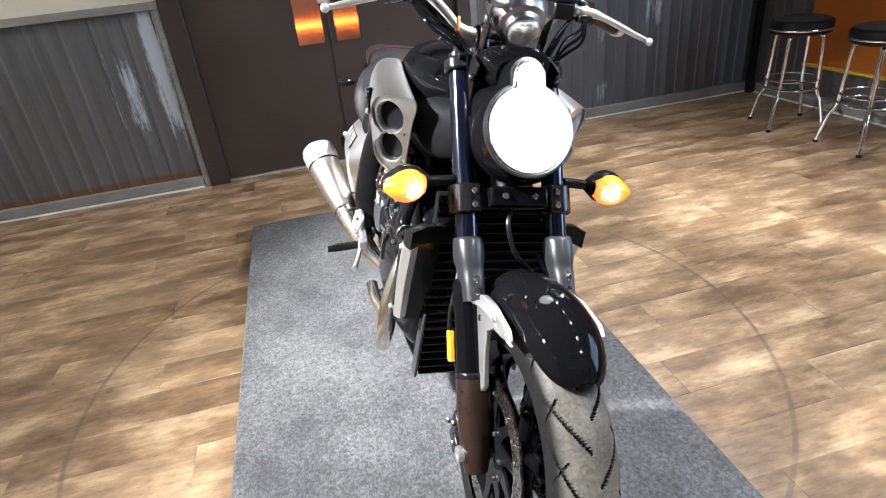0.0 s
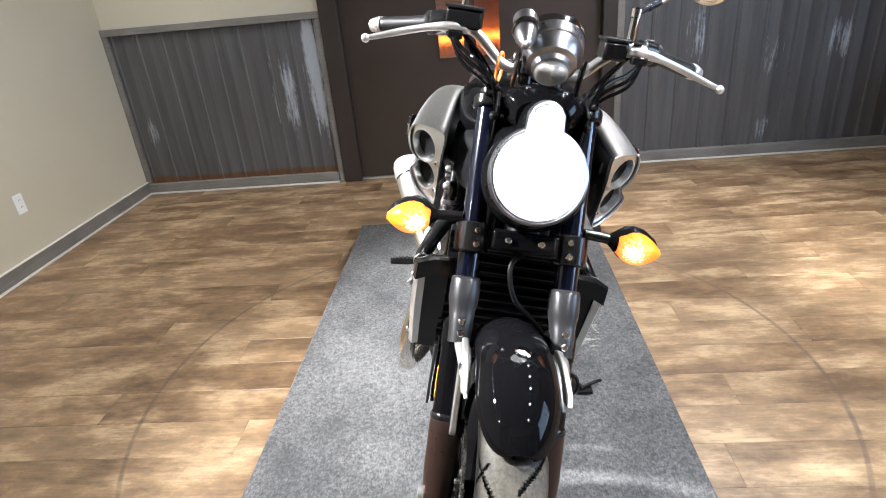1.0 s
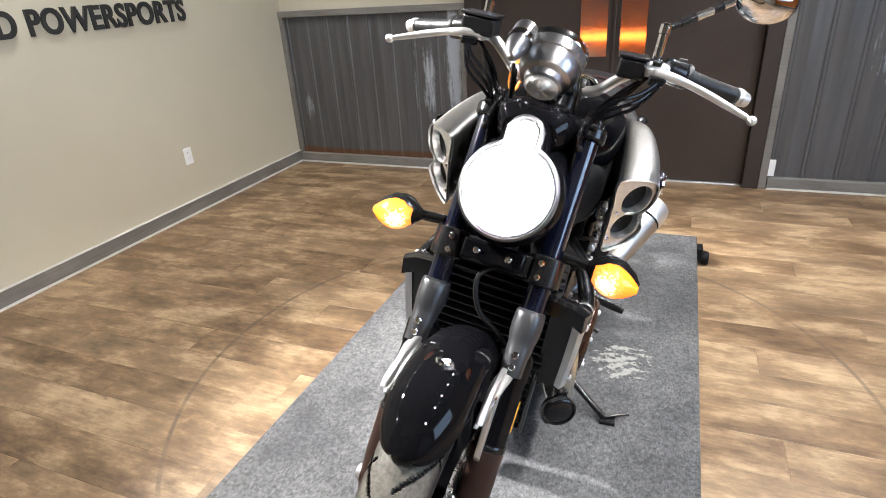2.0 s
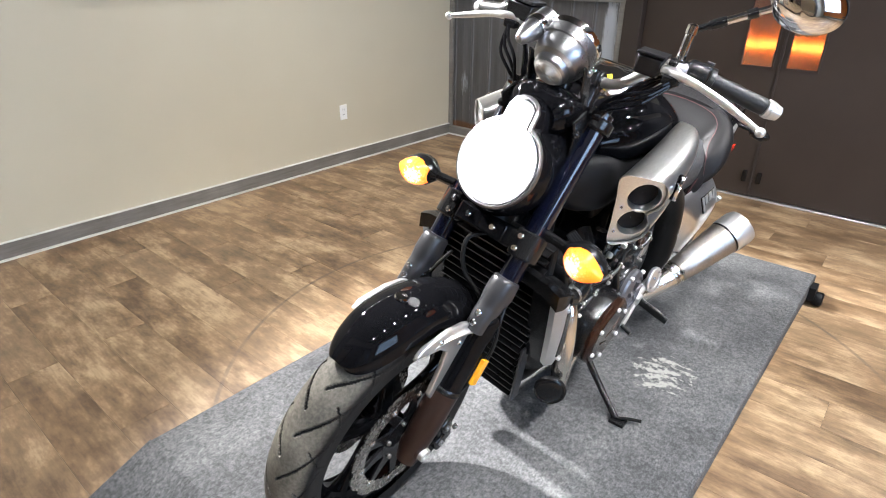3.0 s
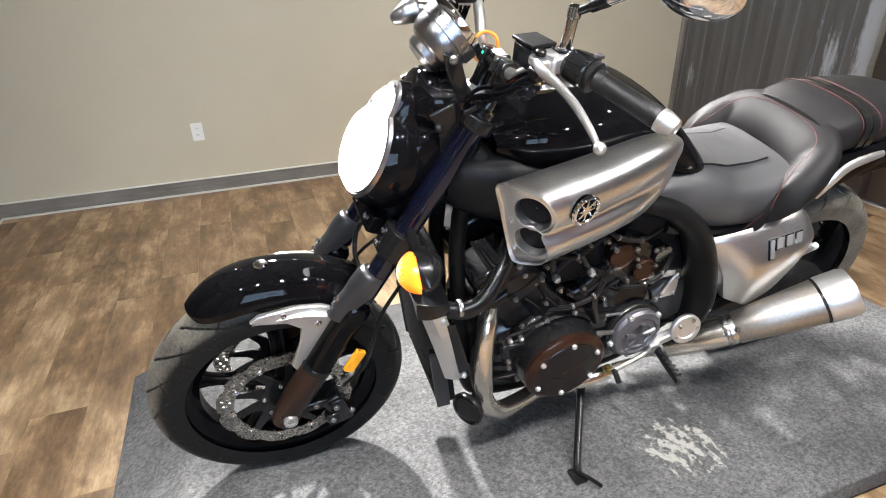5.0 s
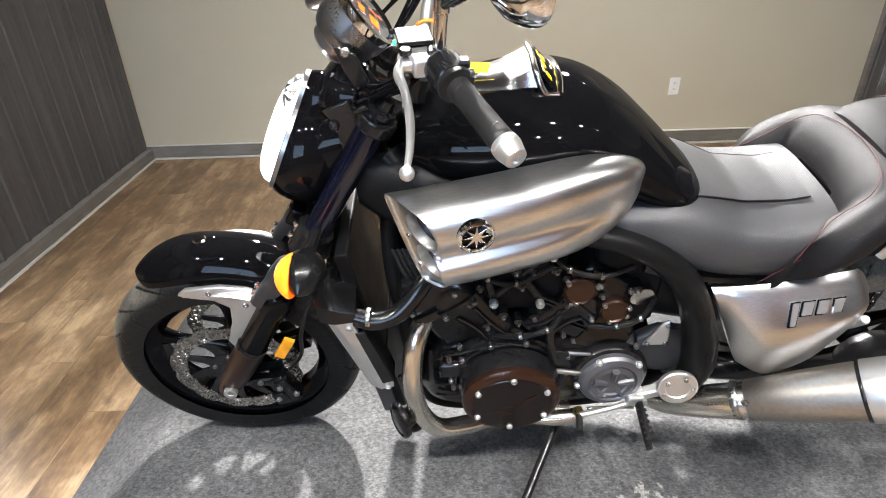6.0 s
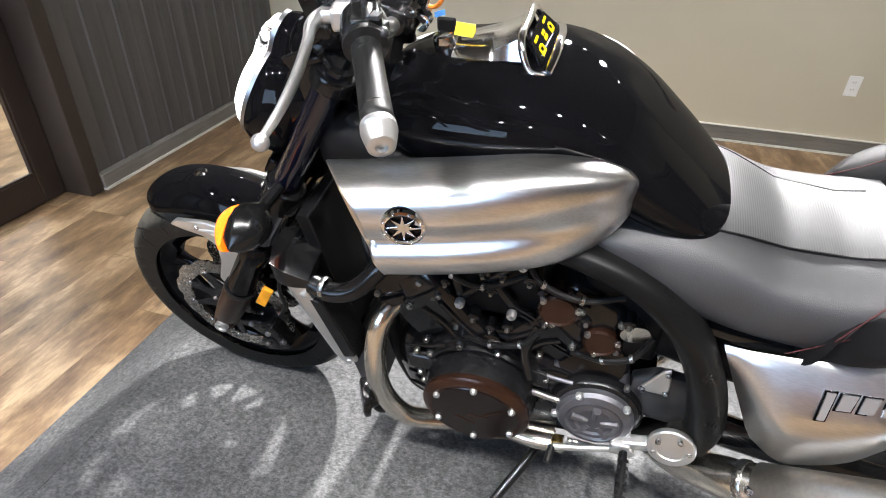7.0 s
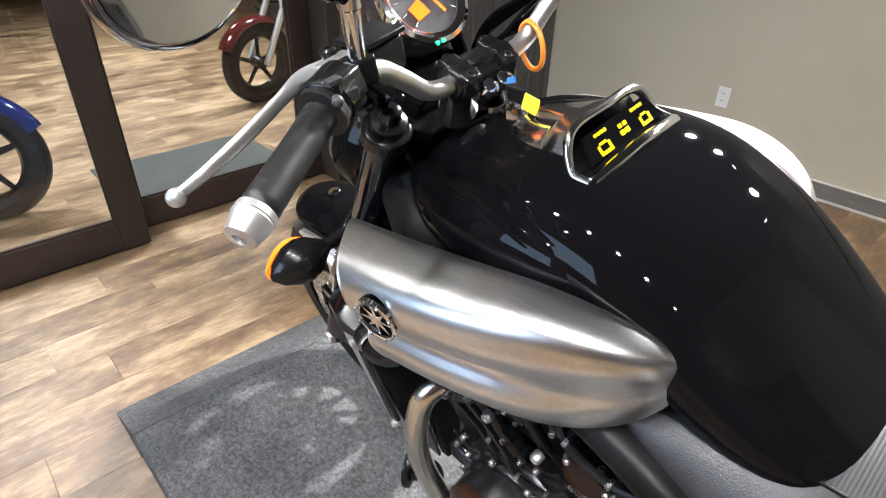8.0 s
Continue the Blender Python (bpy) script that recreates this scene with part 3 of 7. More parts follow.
# added room behind the door; its glowing strip stands in for orange reflections in the panes
structure("wall_behind", joined(slab(-1.2, 1.6, YB + 1.1, YB + 1.2, 0, 2.4), slab(-1.25, -1.2, YB + 0.16, YB + 1.2, 0, 2.4), slab(1.6, 1.65, YB + 0.16, YB + 1.2, 0, 2.4), slab(-1.25, 1.65, YB + 0.16, YB + 1.2, 2.4, 2.45), slab(-1.25, 1.65, YB + 0.16, YB + 1.2, -0.1, 0)), "wall_beige", "plain wall of an added room behind the door", "wall")
added_strip = empty("glow_strip", pose(0.2, YB + 1.05, 0.95), "added glowing strip that puts orange light in the door panes", "light strip")
part("tube", block((0, 0, 0), (1.3, 0.03, 0.035)), "pane_glow", added_strip)
part("backing", block((0, 0.02, 0), (1.4, 0.012, 0.09)), "satin_black", added_strip)

# side wall with the shop window
WY0, WY1, WZ0, WZ1 = -0.25, 1.65, 1.0, 2.5
structure("wall_east", joined(slab(XR, XR + 0.15, WY1, YB + 0.15, -0.1, H), slab(XR, XR + 0.15, YF - 0.2, WY0, -0.1, H), slab(XR, XR + 0.15, WY0, WY1, -0.1, WZ0), slab(XR, XR + 0.15, WY0, WY1, WZ1, H)), "wall_orange", "orange painted side wall above metal dado", "wall")
win = structure("window_1", joined(slab(XR + 0.02, XR + 0.09, WY0, WY0 + 0.05, WZ0, WZ1), slab(XR + 0.02, XR + 0.09, WY1 - 0.05, WY1, WZ0, WZ1), slab(XR + 0.02, XR + 0.09, WY0 + 0.05, WY1 - 0.05, WZ0, WZ0 + 0.05), slab(XR + 0.02, XR + 0.09, WY0 + 0.05, WY1 - 0.05, WZ1 - 0.05, WZ1)), "alu_bronze", "shop window in a bronze frame", "window", 0.003)
pane = part("pane", slab(XR + 0.05, XR + 0.056, WY0 + 0.05, WY1 - 0.05, WZ0 + 0.05, WZ1 - 0.05), "clear_glass", win)
pane.visible_shadow = False
east = Matrix.Translation((XR - 0.003, 0, 0)) @ pose(0, 0, 0, 0, 0, -90)
structure("dado", turned(corrugated(-(YB - 0.56), -YF - 0.002, 0.085, 0.30), east), "barn_front", "grey ribbed metal dado below an orange wall", "wall panel")
structure("corner_panel", turned(corrugated(-(YB - 0.05), -(YB - 0.56), 0.085, H - 0.01), east), "barn_front", "grey ribbed metal corner cladding", "wall panel")
structure("dado_trim", slab(XR - 0.03, XR - 0.001, YF, YB - 0.565, 0.302, 0.325), "stripe_yellow", "yellow painted rail above the dado", "trim", 0.003)
structure("corner_post", slab(XR - 0.105, XR - 0.055, YB - 0.11, YB - 0.06, 0, H - 0.003), "satin_black", "slim black square corner post", "post", 0.003)
baseboard("baseboard_east", slab(XR - 0.05, XR - 0.002, YF, YB - 0.12, 0.012, 0.084), slab(XR - 0.056, XR - 0.002, YF, YB - 0.12, 0.0, 0.011))

# front wall: metal cladding and the glazed doors to the next showroom
FX = -0.60
structure("wall_south", joined(slab(XL, FX, YF - 0.2, YF - 0.005, -0.1, H), slab(2.9, XR, YF - 0.2, YF - 0.005, -0.1, H), slab(FX, 2.9, YF - 0.2, YF - 0.005, 2.4, H)), "wall_beige", "wall beside the glass doors, clad in metal", "wall")
south = Matrix.Translation((0, YF - 0.002, 0)) @ pose(0, 0, 0, 0, 0, 180)
structure("front_panel", turned(corrugated(0.66, -XL - 0.02, 0.085, H - 0.002), south), "barn_front", "weathered dark grey ribbed metal wall cladding", "wall panel")
baseboard("baseboard_south", slab(XL + 0.02, -0.665, YF, YF + 0.045, 0.012, 0.084), slab(XL + 0.026, -0.665, YF, YF + 0.052, 0.0, 0.011))
structure("jamb", joined(slab(-0.66, FX + 0.02, YF - 0.21, YF + 0.035, 0, 2.45), slab(2.86, 2.94, YF - 0.21, YF + 0.035, 0, 2.45), slab(FX + 0.02, 2.86, YF - 0.21, YF + 0.035, 2.38, 2.45)), "frame_brown", "dark brown door jamb", "door frame", 0.004)


def glass_door(name, x0, x1, y, label):
    s, r, z1 = 0.12, 0.15, 2.37
    d = structure(name, joined(slab(x0, x0 + s, y - 0.025, y + 0.025, 0.008, z1), slab(x1 - s, x1, y - 0.025, y + 0.025, 0.008, z1), slab(x0 + s, x1 - s, y - 0.025, y + 0.025, 0.008, 0.008 + r), slab(x0 + s, x1 - s, y - 0.025, y + 0.025, z1 - 0.12, z1)), "alu_bronze", label, "door", 0.004)
    p = part("pane", slab(x0 + s, x1 - s, y - 0.004, y + 0.004, 0.008 + r, z1 - 0.12), "clear_glass", d, "clear glass pane")
    p.visible_shadow = False
    g = 0.012
    part("glazing_bead", joined(slab(x0 + s, x1 - s, y + 0.006, y + 0.02, 0.008 + r, 0.008 + r + g), slab(x0 + s, x0 + s + g, y + 0.006, y + 0.02, 0.008 + r + g, z1 - 0.12), slab(x1 - s - g, x1 - s, y + 0.006, y + 0.02, 0.008 + r + g, z1 - 0.12)), "alu_bronze", d)


glass_door("door_3", 0.47, 1.75, YF - 0.005, "closed glass door leaf in dark bronze frame")
glass_door("door_4", FX + 0.022, 0.56, YF - 0.15, "set-back sliding glass door in dark bronze frame")
glass_door("door_5", 1.755, 2.855, YF - 0.005, "closed glass door leaf in dark bronze frame")

# next showroom
structure("wall_far", joined(slab(-8, XR + 0.2, -9.1, -9.0, -0.1, 3.4), slab(-8.1, -8.0, -9.0, YF - 0.2, -0.1, 3.4), slab(XR + 0.05, XR + 0.2, -9.0, YF - 0.21, -0.1, 3.4), slab(-8.0, XL - 0.15, YF - 0.35, YF - 0.2, -0.1, 3.4)), "wall_beige", "beige walls of the next showroom", "wall")
structure("ceiling_far", slab(-8.1, XR + 0.2, -9.1, YF - 0.21, 3.4, 3.5), "wall_beige", "pale ceiling of the next showroom", "ceiling")
door_mat = part("door_mat", slab(-0.51, 0.45, -1.62, -0.80, 0.0, 0.009), "mat_grey", None, bevel=0.004)
tagged(door_mat, "dark grey carpet door mat on the plank floor", "mat")

# lettering on the west wall
txt = bpy.data.curves.new("sign", "FONT")
txt.body, txt.size, txt.extrude, txt.space_character, txt.align_x = "PRE-OWNED POWERSPORTS", 0.185, 0.006, 1.05, "RIGHT"
txt.materials.append(M["black_letter"])
txt.offset = 0.005
sign = new("wall_sign", txt)
sign.matrix_world = Matrix.Translation((XL + 0.008, 3.56, 1.335)) @ pose(0, 0, 0, 90, 0, 90) @ Matrix.Diagonal((0.86, 1.0, 1.0, 1.0))
tagged(sign, "black raised capital letters on the beige wall", "sign")


def outlet(y, z):
    o = empty("wall_outlet", pose(XL, y, z), "white plastic wall outlet with two sockets", "outlet", "wall outlets")
    part("plate", slab(0.0005, 0.006, -0.037, 0.037, -0.06, 0.06), "white_plastic", o, bevel=0.003)
    for dz in (-0.021, 0.021):
        s = part("socket", lathe([(0.0165, 0.005), (0.0165, 0.008), (0.0, 0.0085)], (0, 0, dz), (1, 0, 0), 20), "white_plastic", o)
        part("slot", joined(*[block((0.0088, dy, dz + 0.003), (0.0012, 0.0025, 0.009)) for dy in (-0.006, 0.006)]), "black_letter", s, "dark socket slots")
    return o


outlet(0.726, 0.43), outlet(3.281, 0.425)
jamb_plate = empty("wall_outlet", pose(1.41, YB - 0.02, 0.15, 0, 0, -90), "white plastic outlet on the metal cladding", "outlet", "wall outlets")
part("plate", slab(0.0005, 0.006, -0.037, 0.037, -0.06, 0.06), "white_plastic", jamb_plate, bevel=0.003)

for x, y, aim in [(q[0], q[1], q[3]) for q in LAMPS] + [q[:3] for q in SPOTS]:
    way = (Vector(aim) - Vector((x, y, H - 0.245))).normalized()
    c = empty("track_lamp", look(Vector((x, y, H - 0.245)) - way * 0.19, aim), "small black ceiling spotlight, switched on", "lamp", "ceiling spotlights")
    part("stem", tube([(0, 0, 0.01), c.matrix_world.inverted() @ Vector((*(Vector((x, y, 0)) - way * 0.19).to_2d(), H - 0.001))], 0.009, 10, 0), "satin_black", c)
    part("housing", lathe([(0.03, -0.0), (0.065, -0.06), (0.068, -0.2), (0.06, -0.2), (0.055, -0.1), (0.0, -0.1)], (0, 0, 0), (0, 0, 1), 20), "satin_black", c)
    part("bulb", lathe([(0.052, -0.180), (0.03, -0.184), (0.0, -0.185)], (0, 0, 0), (0, 0, 1), 20, False), "lamp_disc", c, "lit lamp face")

# ---- display platform ----
PX0, PX1, PY0, PY1, PT = -0.447, 0.938, 0.452, 3.395, 0.105
plat = empty("display_platform", Matrix.Identity(4), "low grey carpeted display platform on the plank floor", "platform")
part("deck", slab(PX0, PX1, PY0 + 0.22, PY1, 0.03, PT), "carpet", plat, bevel=0.008)
part("ramp", loft([[Vector((x, PY0, 0.004)), Vector((x, PY0 + 0.226, 0.004)), Vector((x, PY0 + 0.226, PT + 0.0012)), Vector((x, PY0, 0.014))] for x in (PX0, PX1)]), "carpet", plat)
part("skirt", slab(PX0 + 0.012, PX1 - 0.012, PY0 + 0.23, PY1 - 0.012, 0.004, 0.032), "matt_black", plat)
for y in (3.27,):
    part("caster", joined(slab(PX1 - 0.002, PX1 + 0.03, y - 0.04, y + 0.04, 0.03, 0.10), lathe([(0.0, -0.02), (0.03, -0.02), (0.035, -0.012), (0.035, 0.012), (0.03, 0.02), (0.0, 0.02)], (PX1 + 0.045, y, 0.036), (1, 0, 0), 20)), "matt_black", plat, "black roller bracket", bevel=0.004)


# ---- bar stools ----
def stool(m):
    s = empty("bar_stool", m, "chrome bar stool with a round padded seat", "stool", "bar stools")
    part("seat", lathe([(0.165, 0.69), (0.182, 0.70), (0.185, 0.715), (0.185, 0.765), (0.178, 0.78), (0.165, 0.787), (0.0, 0.797)], (0, 0, 0), (0, 0, 1), 36), "leather_black", s, "black vinyl drum seat")
    part("cushion", lathe([(0.168, 0.7885), (0.14, 0.800), (0.0, 0.806)], (0, 0, 0), (0, 0, 1), 36), "leather_grey", s, "pale padded seat top")
    part("seat_band", lathe([(0.1865, 0.718), (0.1885, 0.724), (0.1865, 0.73)], (0, 0, 0), (0, 0, 1), 36, False), "chrome", s, "chrome band")
    for k in range(4):
        a = math.pi / 4 + k * math.pi / 2
        d = Vector((math.cos(a), math.sin(a), 0))
        part("leg", tube([d * 0.05 + vec(0, 0, 0.685), d * 0.13 + vec(0, 0, 0.68), d * 0.15 + vec(0, 0, 0.62), d * 0.165 + vec(0, 0, 0.30), d * 0.2 + vec(0, 0, 0.2), d * 0.24 + vec(0, 0, 0.012)], 0.0125, 12), "chrome", s)
        part("foot", lathe([(0.014, 0), (0.016, 0.004), (0.014, 0.02)], d * 0.24, (0, 0, 1), 12), "rubber", s)
    for z, r in ((0.30, 0.167), (0.36, 0.163)):
        ring = [vec(math.cos(a) * r, math.sin(a) * r, z) for a in (2 * math.pi * j / 40 for j in range(41))]
        part("foot_ring", tube(ring, 0.008, 8, 0, caps=False), "chrome", s)
    return s


stool(pose(3.50, 3.66, 0, 0, 0, -21) @ Matrix.Diagonal((1.08, 1.08, 0.96, 1)))
stool(pose(3.53, 3.03, 0, 0, 0, -4) @ Matrix.Diagonal((1.08, 1.08, 0.96, 1)))

# ---- the motorcycle: x to its left, y to its rear, z up from 2 cm above the carpet ----
LEAN = 12.4
BIKE = Matrix.Translation((0.241, 0.995, PT + 0.020)) @ pose(0, 0, 0, 0, LEAN, 0)
bike = empty("motorcycle", BIKE, "black muscle motorcycle with brushed aluminium scoops, leaning on its stand", "motorcycle")
AX, RAX = Vector((0, 0, 0.3125)), Vector((0, 1.70, 0.329))


def both(name, g, material, parent=None, label="", bevel=0.0, sharp=38):
    part(name, g, material, parent or bike, label, sharp, bevel)
    return part(name, mirror_x(g), material, parent or bike, label, sharp, bevel)


def around(c, r, a, x=0.0):
    """A point on a circle in the plane of the wheels; a in degrees from the front, upwards."""
    return Vector((x, c[1] - r * math.cos(radians(a)), c[2] + r * math.sin(radians(a))))


def tyre(c, r, half, rim_r, grooves, steps):
    """A tyre with its tread cut in: slanted grooves that alternate from side to side."""
    cols = 60
    rings = []
    for i in range(steps):
        a = 360.0 * i / steps
        ring = []
        for j in range(cols):
            s = -1 + 2 * j / (cols - 1)
            f = radians(112) * s
            x = half * math.sin(f) if abs(f) < math.pi / 2 else math.copysign(half * (1 - 0.16 * (abs(f) - math.pi / 2)), s)
            rr = r - (r - rim_r) * (1 - math.cos(f)) * 0.52 if abs(f) < math.pi / 2 else r - (r - rim_r) * (0.52 + 1.25 * (abs(f) - math.pi / 2))
            u = abs(s)
            if u < 0.93:
                g = (a * grooves / 360.0 + (0.5 if s > 0 else 0.0) - 1.15 * u - 0.55 * u * u) % 1.0
                if g < 0.085 and 0.05 < u < 0.84:
                    rr -= 0.009
                h = (a * grooves / 360.0 + (0.2 if s > 0 else 0.7) + 0.9 * u) % 1.0
                if h < 0.05 and 0.40 < u < 0.90:
                    rr -= 0.008
            ring.append(around(c, rr, a, x))
        rings.append(ring)
    rings.append(rings[0])
    return loft(rings, False, False)


def disc_ring(c, x, r_in, r_out, waves, depth, thick):
    """A wave-edged brake disc, drilled through."""
    steps, rows = 216, 7
    v, f = [], []
    for i in range(steps):
        a = 360.0 * i / steps
        out = r_out - depth * (0.5 + 0.5 * math.cos(radians(a * waves))) ** 3
        for k in range(rows):
            for side in (-1, 1):
                v.append(around(c, r_in + (out - r_in) * k / (rows - 1), a, x + side * thick / 2))
    kept = set()
    for i in range(steps):
        for k in range(rows - 1):
            if (k, i % 9) not in ((1, 0), (2, 3), (3, 6), (4, 1)):
                kept.add((i, k))

    def idx(i, k, s):
        return ((i % steps) * rows + k) * 2 + s
    for i, k in kept:
        f.append((idx(i, k, 0), idx(i, k + 1, 0), idx(i + 1, k + 1, 0), idx(i + 1, k, 0)))
        f.append((idx(i, k, 1), idx(i + 1, k, 1), idx(i + 1, k + 1, 1), idx(i, k + 1, 1)))
        for (di, dk), (p, q) in {(0, 1): ((i, k + 1), (i + 1, k + 1)), (0, -1): ((i, k), (i + 1, k)), (1, 0): ((i + 1, k), (i + 1, k + 1)), (-1, 0): ((i, k), (i, k + 1))}.items():
            if ((i + di) % steps, k + dk) not in kept:
                f.append((idx(*p, 0), idx(*q, 0), idx(*q, 1), idx(*p, 1)))
    return v, f


def wheel(name, c, r, half, rim_r, spokes, label):
    w = part(name, joined(
        lathe([(rim_r - 0.002, -half * 0.72), (rim_r + 0.008, -half * 0.72), (rim_r + 0.006, -half * 0.6), (rim_r - 0.022, -half * 0.4), (rim_r - 0.024, half * 0.4), (rim_r + 0.006, half * 0.6), (rim_r + 0.008, half * 0.72), (rim_r - 0.002, half * 0.72),
               (rim_r - 0.014, half * 0.6), (rim_r - 0.034, half * 0.3), (rim_r - 0.034, -half * 0.3), (rim_r - 0.014, -half * 0.6), (rim_r - 0.002, -half * 0.72)], c, (1, 0, 0), 72, False),
        lathe([(0.0, -0.055), (0.036, -0.055), (0.042, -0.03), (0.042, 0.03), (0.036, 0.055), (0.0, 0.055)], c, (1, 0, 0), 28)), "gloss_black", bike, label)
    part("tyre", tyre(c, r, half, rim_r, 18, 864), "tyre", w, "worn black tyre with curved tread grooves", sharp=30)
    for k in range(spokes):
        a = 90 + 360 * k / spokes
        inner, outer = around(c, 0.03, a), around(c, rim_r - 0.028, a)
        part("spoke", tube([inner, inner.lerp(outer, 0.5), inner.lerp(outer, 0.8), outer], [0.026, 0.019, 0.020, 0.030], 12, 4, 0.8), "gloss_black", w)
    return w


front_wheel = wheel("front_wheel", AX, TYRE_R, TYRE_HALF, TYRE_RIM, 5, "gloss black cast front wheel")
rear_wheel = wheel("rear_wheel", RAX, 0.349, 0.10, 0.245, 5, "gloss black cast rear wheel")
for s in (1, -1):
    d = part("brake_disc", disc_ring(AX, 0.074 * s, 0.131, 0.174, 12, 0.007, 0.005), "disc_steel", front_wheel, "drilled wave-edged steel brake disc", sharp=30)
    part("disc_carrier", joined(lathe([(0.05, -0.004), (0.072, -0.004), (0.072, 0.004), (0.05, 0.004)], AX + vec(0.072 * s, 0, 0), (1, 0, 0), 30),
                                prism([(r * math.cos(radians(a)), r * math.sin(radians(a))) for k in range(10) for a, r in ((k * 36 - 12, 0.066), (k * 36 - 4, 0.088), (k * 36 + 8, 0.137), (k * 36 + 15, 0.139), (k * 36 + 14, 0.09), (k * 36 + 20, 0.068))], AX + vec(0.072 * s, 0, 0), (0, 1, 0), (0, 0, 1), 0.006)), "engine_black", front_wheel, "black disc carrier")
    for a in range(32, 392, 36):
        part("rivet", bolt(around(AX, 0.137, a, 0.0765 * s), (s, 0, 0), 0.0085, 0.004), "chrome", front_wheel)
    for a in range(20, 380, 60):
        part("hub_bolt", bolt(around(AX, 0.058, a, 0.077 * s), (s, 0, 0), 0.006, 0.005), "steel", front_wheel)
part("brake_disc", disc_ring(RAX, -0.09, 0.10, 0.149, 12, 0.006, 0.005), "steel", rear_wheel, sharp=30)
part("final_drive", joined(lathe([(0.0, 0.19), (0.05, 0.19), (0.085, 0.17), (0.092, 0.12), (0.08, 0.09)], RAX, (1, 0, 0), 30)), "engine_black", bike, "black shaft drive housing")

# fork
RAKE = 0.60


def fork_at(z, x=0.0, fwd=0.0):
    """A point on the fork's axis at a height; fwd is square to it, ahead."""
    c = 1 / math.hypot(1, RAKE)
    return Vector((x, -0.005 + (z - 0.31) * RAKE - fwd * c, z + fwd * RAKE * c))


UP = Vector((0, RAKE, 1)).normalized()
FWD = Vector((0, -1, RAKE)).normalized()
for s in (1, -1):
    x = 0.112 * s
    part("fork_tube", tube([fork_at(0.66, x), fork_at(1.09, x)], 0.027, 24, 0), "fork_blue", bike, "dark blue-black coated fork tube")
    part("fork_slider", lathe([(0.034, 0), (0.0345, 0.02), (0.035, 0.16), (0.0375, 0.165), (0.038, 0.20), (0.0375, 0.215), (0.031, 0.225), (0.028, 0.226)], fork_at(0.45, x), UP, 28), "gloss_black", bike, "black fork slider")
    part("fork_foot", joined(lathe([(0.026, -0.20), (0.032, -0.17), (0.037, -0.10), (0.038, 0.0), (0.0365, 0.012), (0.034, 0.013)], fork_at(0.45, x), UP, 28),
                             lathe([(0.022, -0.03), (0.026, -0.026), (0.026, 0.026), (0.022, 0.03)], (x, 0.0, 0.312), (1, 0, 0), 24)), "fork_brown", bike, "brown-black anodised fork bottom")
    part("axle_cap", lathe([(0.0, 0.0), (0.009, 0.0), (0.010, 0.006), (0.017, 0.006), (0.018, 0.001), (0.018, -0.02)], (x + 0.036 * s, 0.0, 0.312), (s, 0, 0), 24), "cast_silver", bike)
    part("clamp_ring", lathe([(0.0365, 0), (0.039, 0.004), (0.039, 0.012), (0.0365, 0.016)], fork_at(0.452, x), UP, 24), "satin_black", bike)
    # grey stone guard in front of the tube
    guard = []
    for z, w, fw, bk in ((0.724, 0.030, 0.036, 0.002), (0.716, 0.033, 0.044, 0.004), (0.685, 0.034, 0.049, 0.004), (0.660, 0.029, 0.049, 0.012), (0.635, 0.027, 0.054, 0.020), (0.600, 0.025, 0.058, 0.024)):
        guard.append([fork_at(z, x + math.sin(radians(a)) * w, bk + (fw - bk) * max(0.0, math.cos(radians(a))) ** 0.7 if abs(a) < 90 else bk - 0.006) for a in range(-110, 111, 20)])
    gd = part("fork_guard", smooth_loft(guard, 4), "plastic_grey", bike, "grey plastic fork guard")
    for z in (0.618, 0.640):
        part("guard_bolt", bolt(fork_at(z, x, 0.0565), FWD, 0.008, 0.005), "chrome", gd)
    part("fork_cap", lathe([(0.027, 0), (0.027, 0.008), (0.017, 0.012), (0.015, 0.03), (0.009, 0.034), (0.0, 0.034)], fork_at(1.09, x), UP, 24), "satin_black", bike)
    # signal lamp on its stalk
    st = part("indicator", lathe([(0.012, -0.065), (0.012, -0.01), (0.020, 0.0), (0.036, 0.02), (0.041, 0.04), (0.038, 0.062), (0.022, 0.09), (0.004, 0.104)], (0.205 * s, 0.305, 0.838), (s * 0.97, -0.06, -0.05), 28), "satin_black", bike, "black indicator housing")
    lens = []
    for k in range(9):
        h = k / 8
        rr = 0.040 * math.sin(math.pi * (0.12 + 0.83 * h)) ** 0.75 * (1.0 - 0.25 * h)
        lens.append([Vector((s * (0.212 + 0.095 * h), 0.302 - 0.012 * h - max(0.1, math.cos(radians(a))) * rr * 1.2 - 0.008, 0.836 - 0.006 * h + math.sin(radians(a)) * rr * 1.08)) for a in range(-84, 85, 14)])
    part("indicator_lens", smooth_loft(lens, 2), "signal_glow", st, "lit amber indicator lens")
    # reflector
    part("reflector", prism([(-0.013, -0.036), (0.013, -0.036), (0.013, 0.036), (-0.013, 0.036)], fork_at(0.512, x + 0.028 * s, -0.066), (0, 1, -RAKE), (0, RAKE, 1), 0.012), "amber", bike, "amber reflector", bevel=0.002)
    # silver fender bracket
    ol = [(-0.050, 0.636), (-0.03, 0.652), (0.05, 0.660), (0.11, 0.650), (0.14, 0.634), (0.138, 0.60), (0.105, 0.54), (0.062, 0.462), (0.035, 0.45), (0.026, 0.47), (0.052, 0.54), (0.06, 0.590), (0.03, 0.615), (-0.02, 0.625)]
    br = part("fender_bracket", prism(ol, (0.100 * s, 0, 0), (0, 1, 0), (0, 0, 1), 0.013), "cast_silver", bike, "silver cast fender bracket", bevel=0.003)
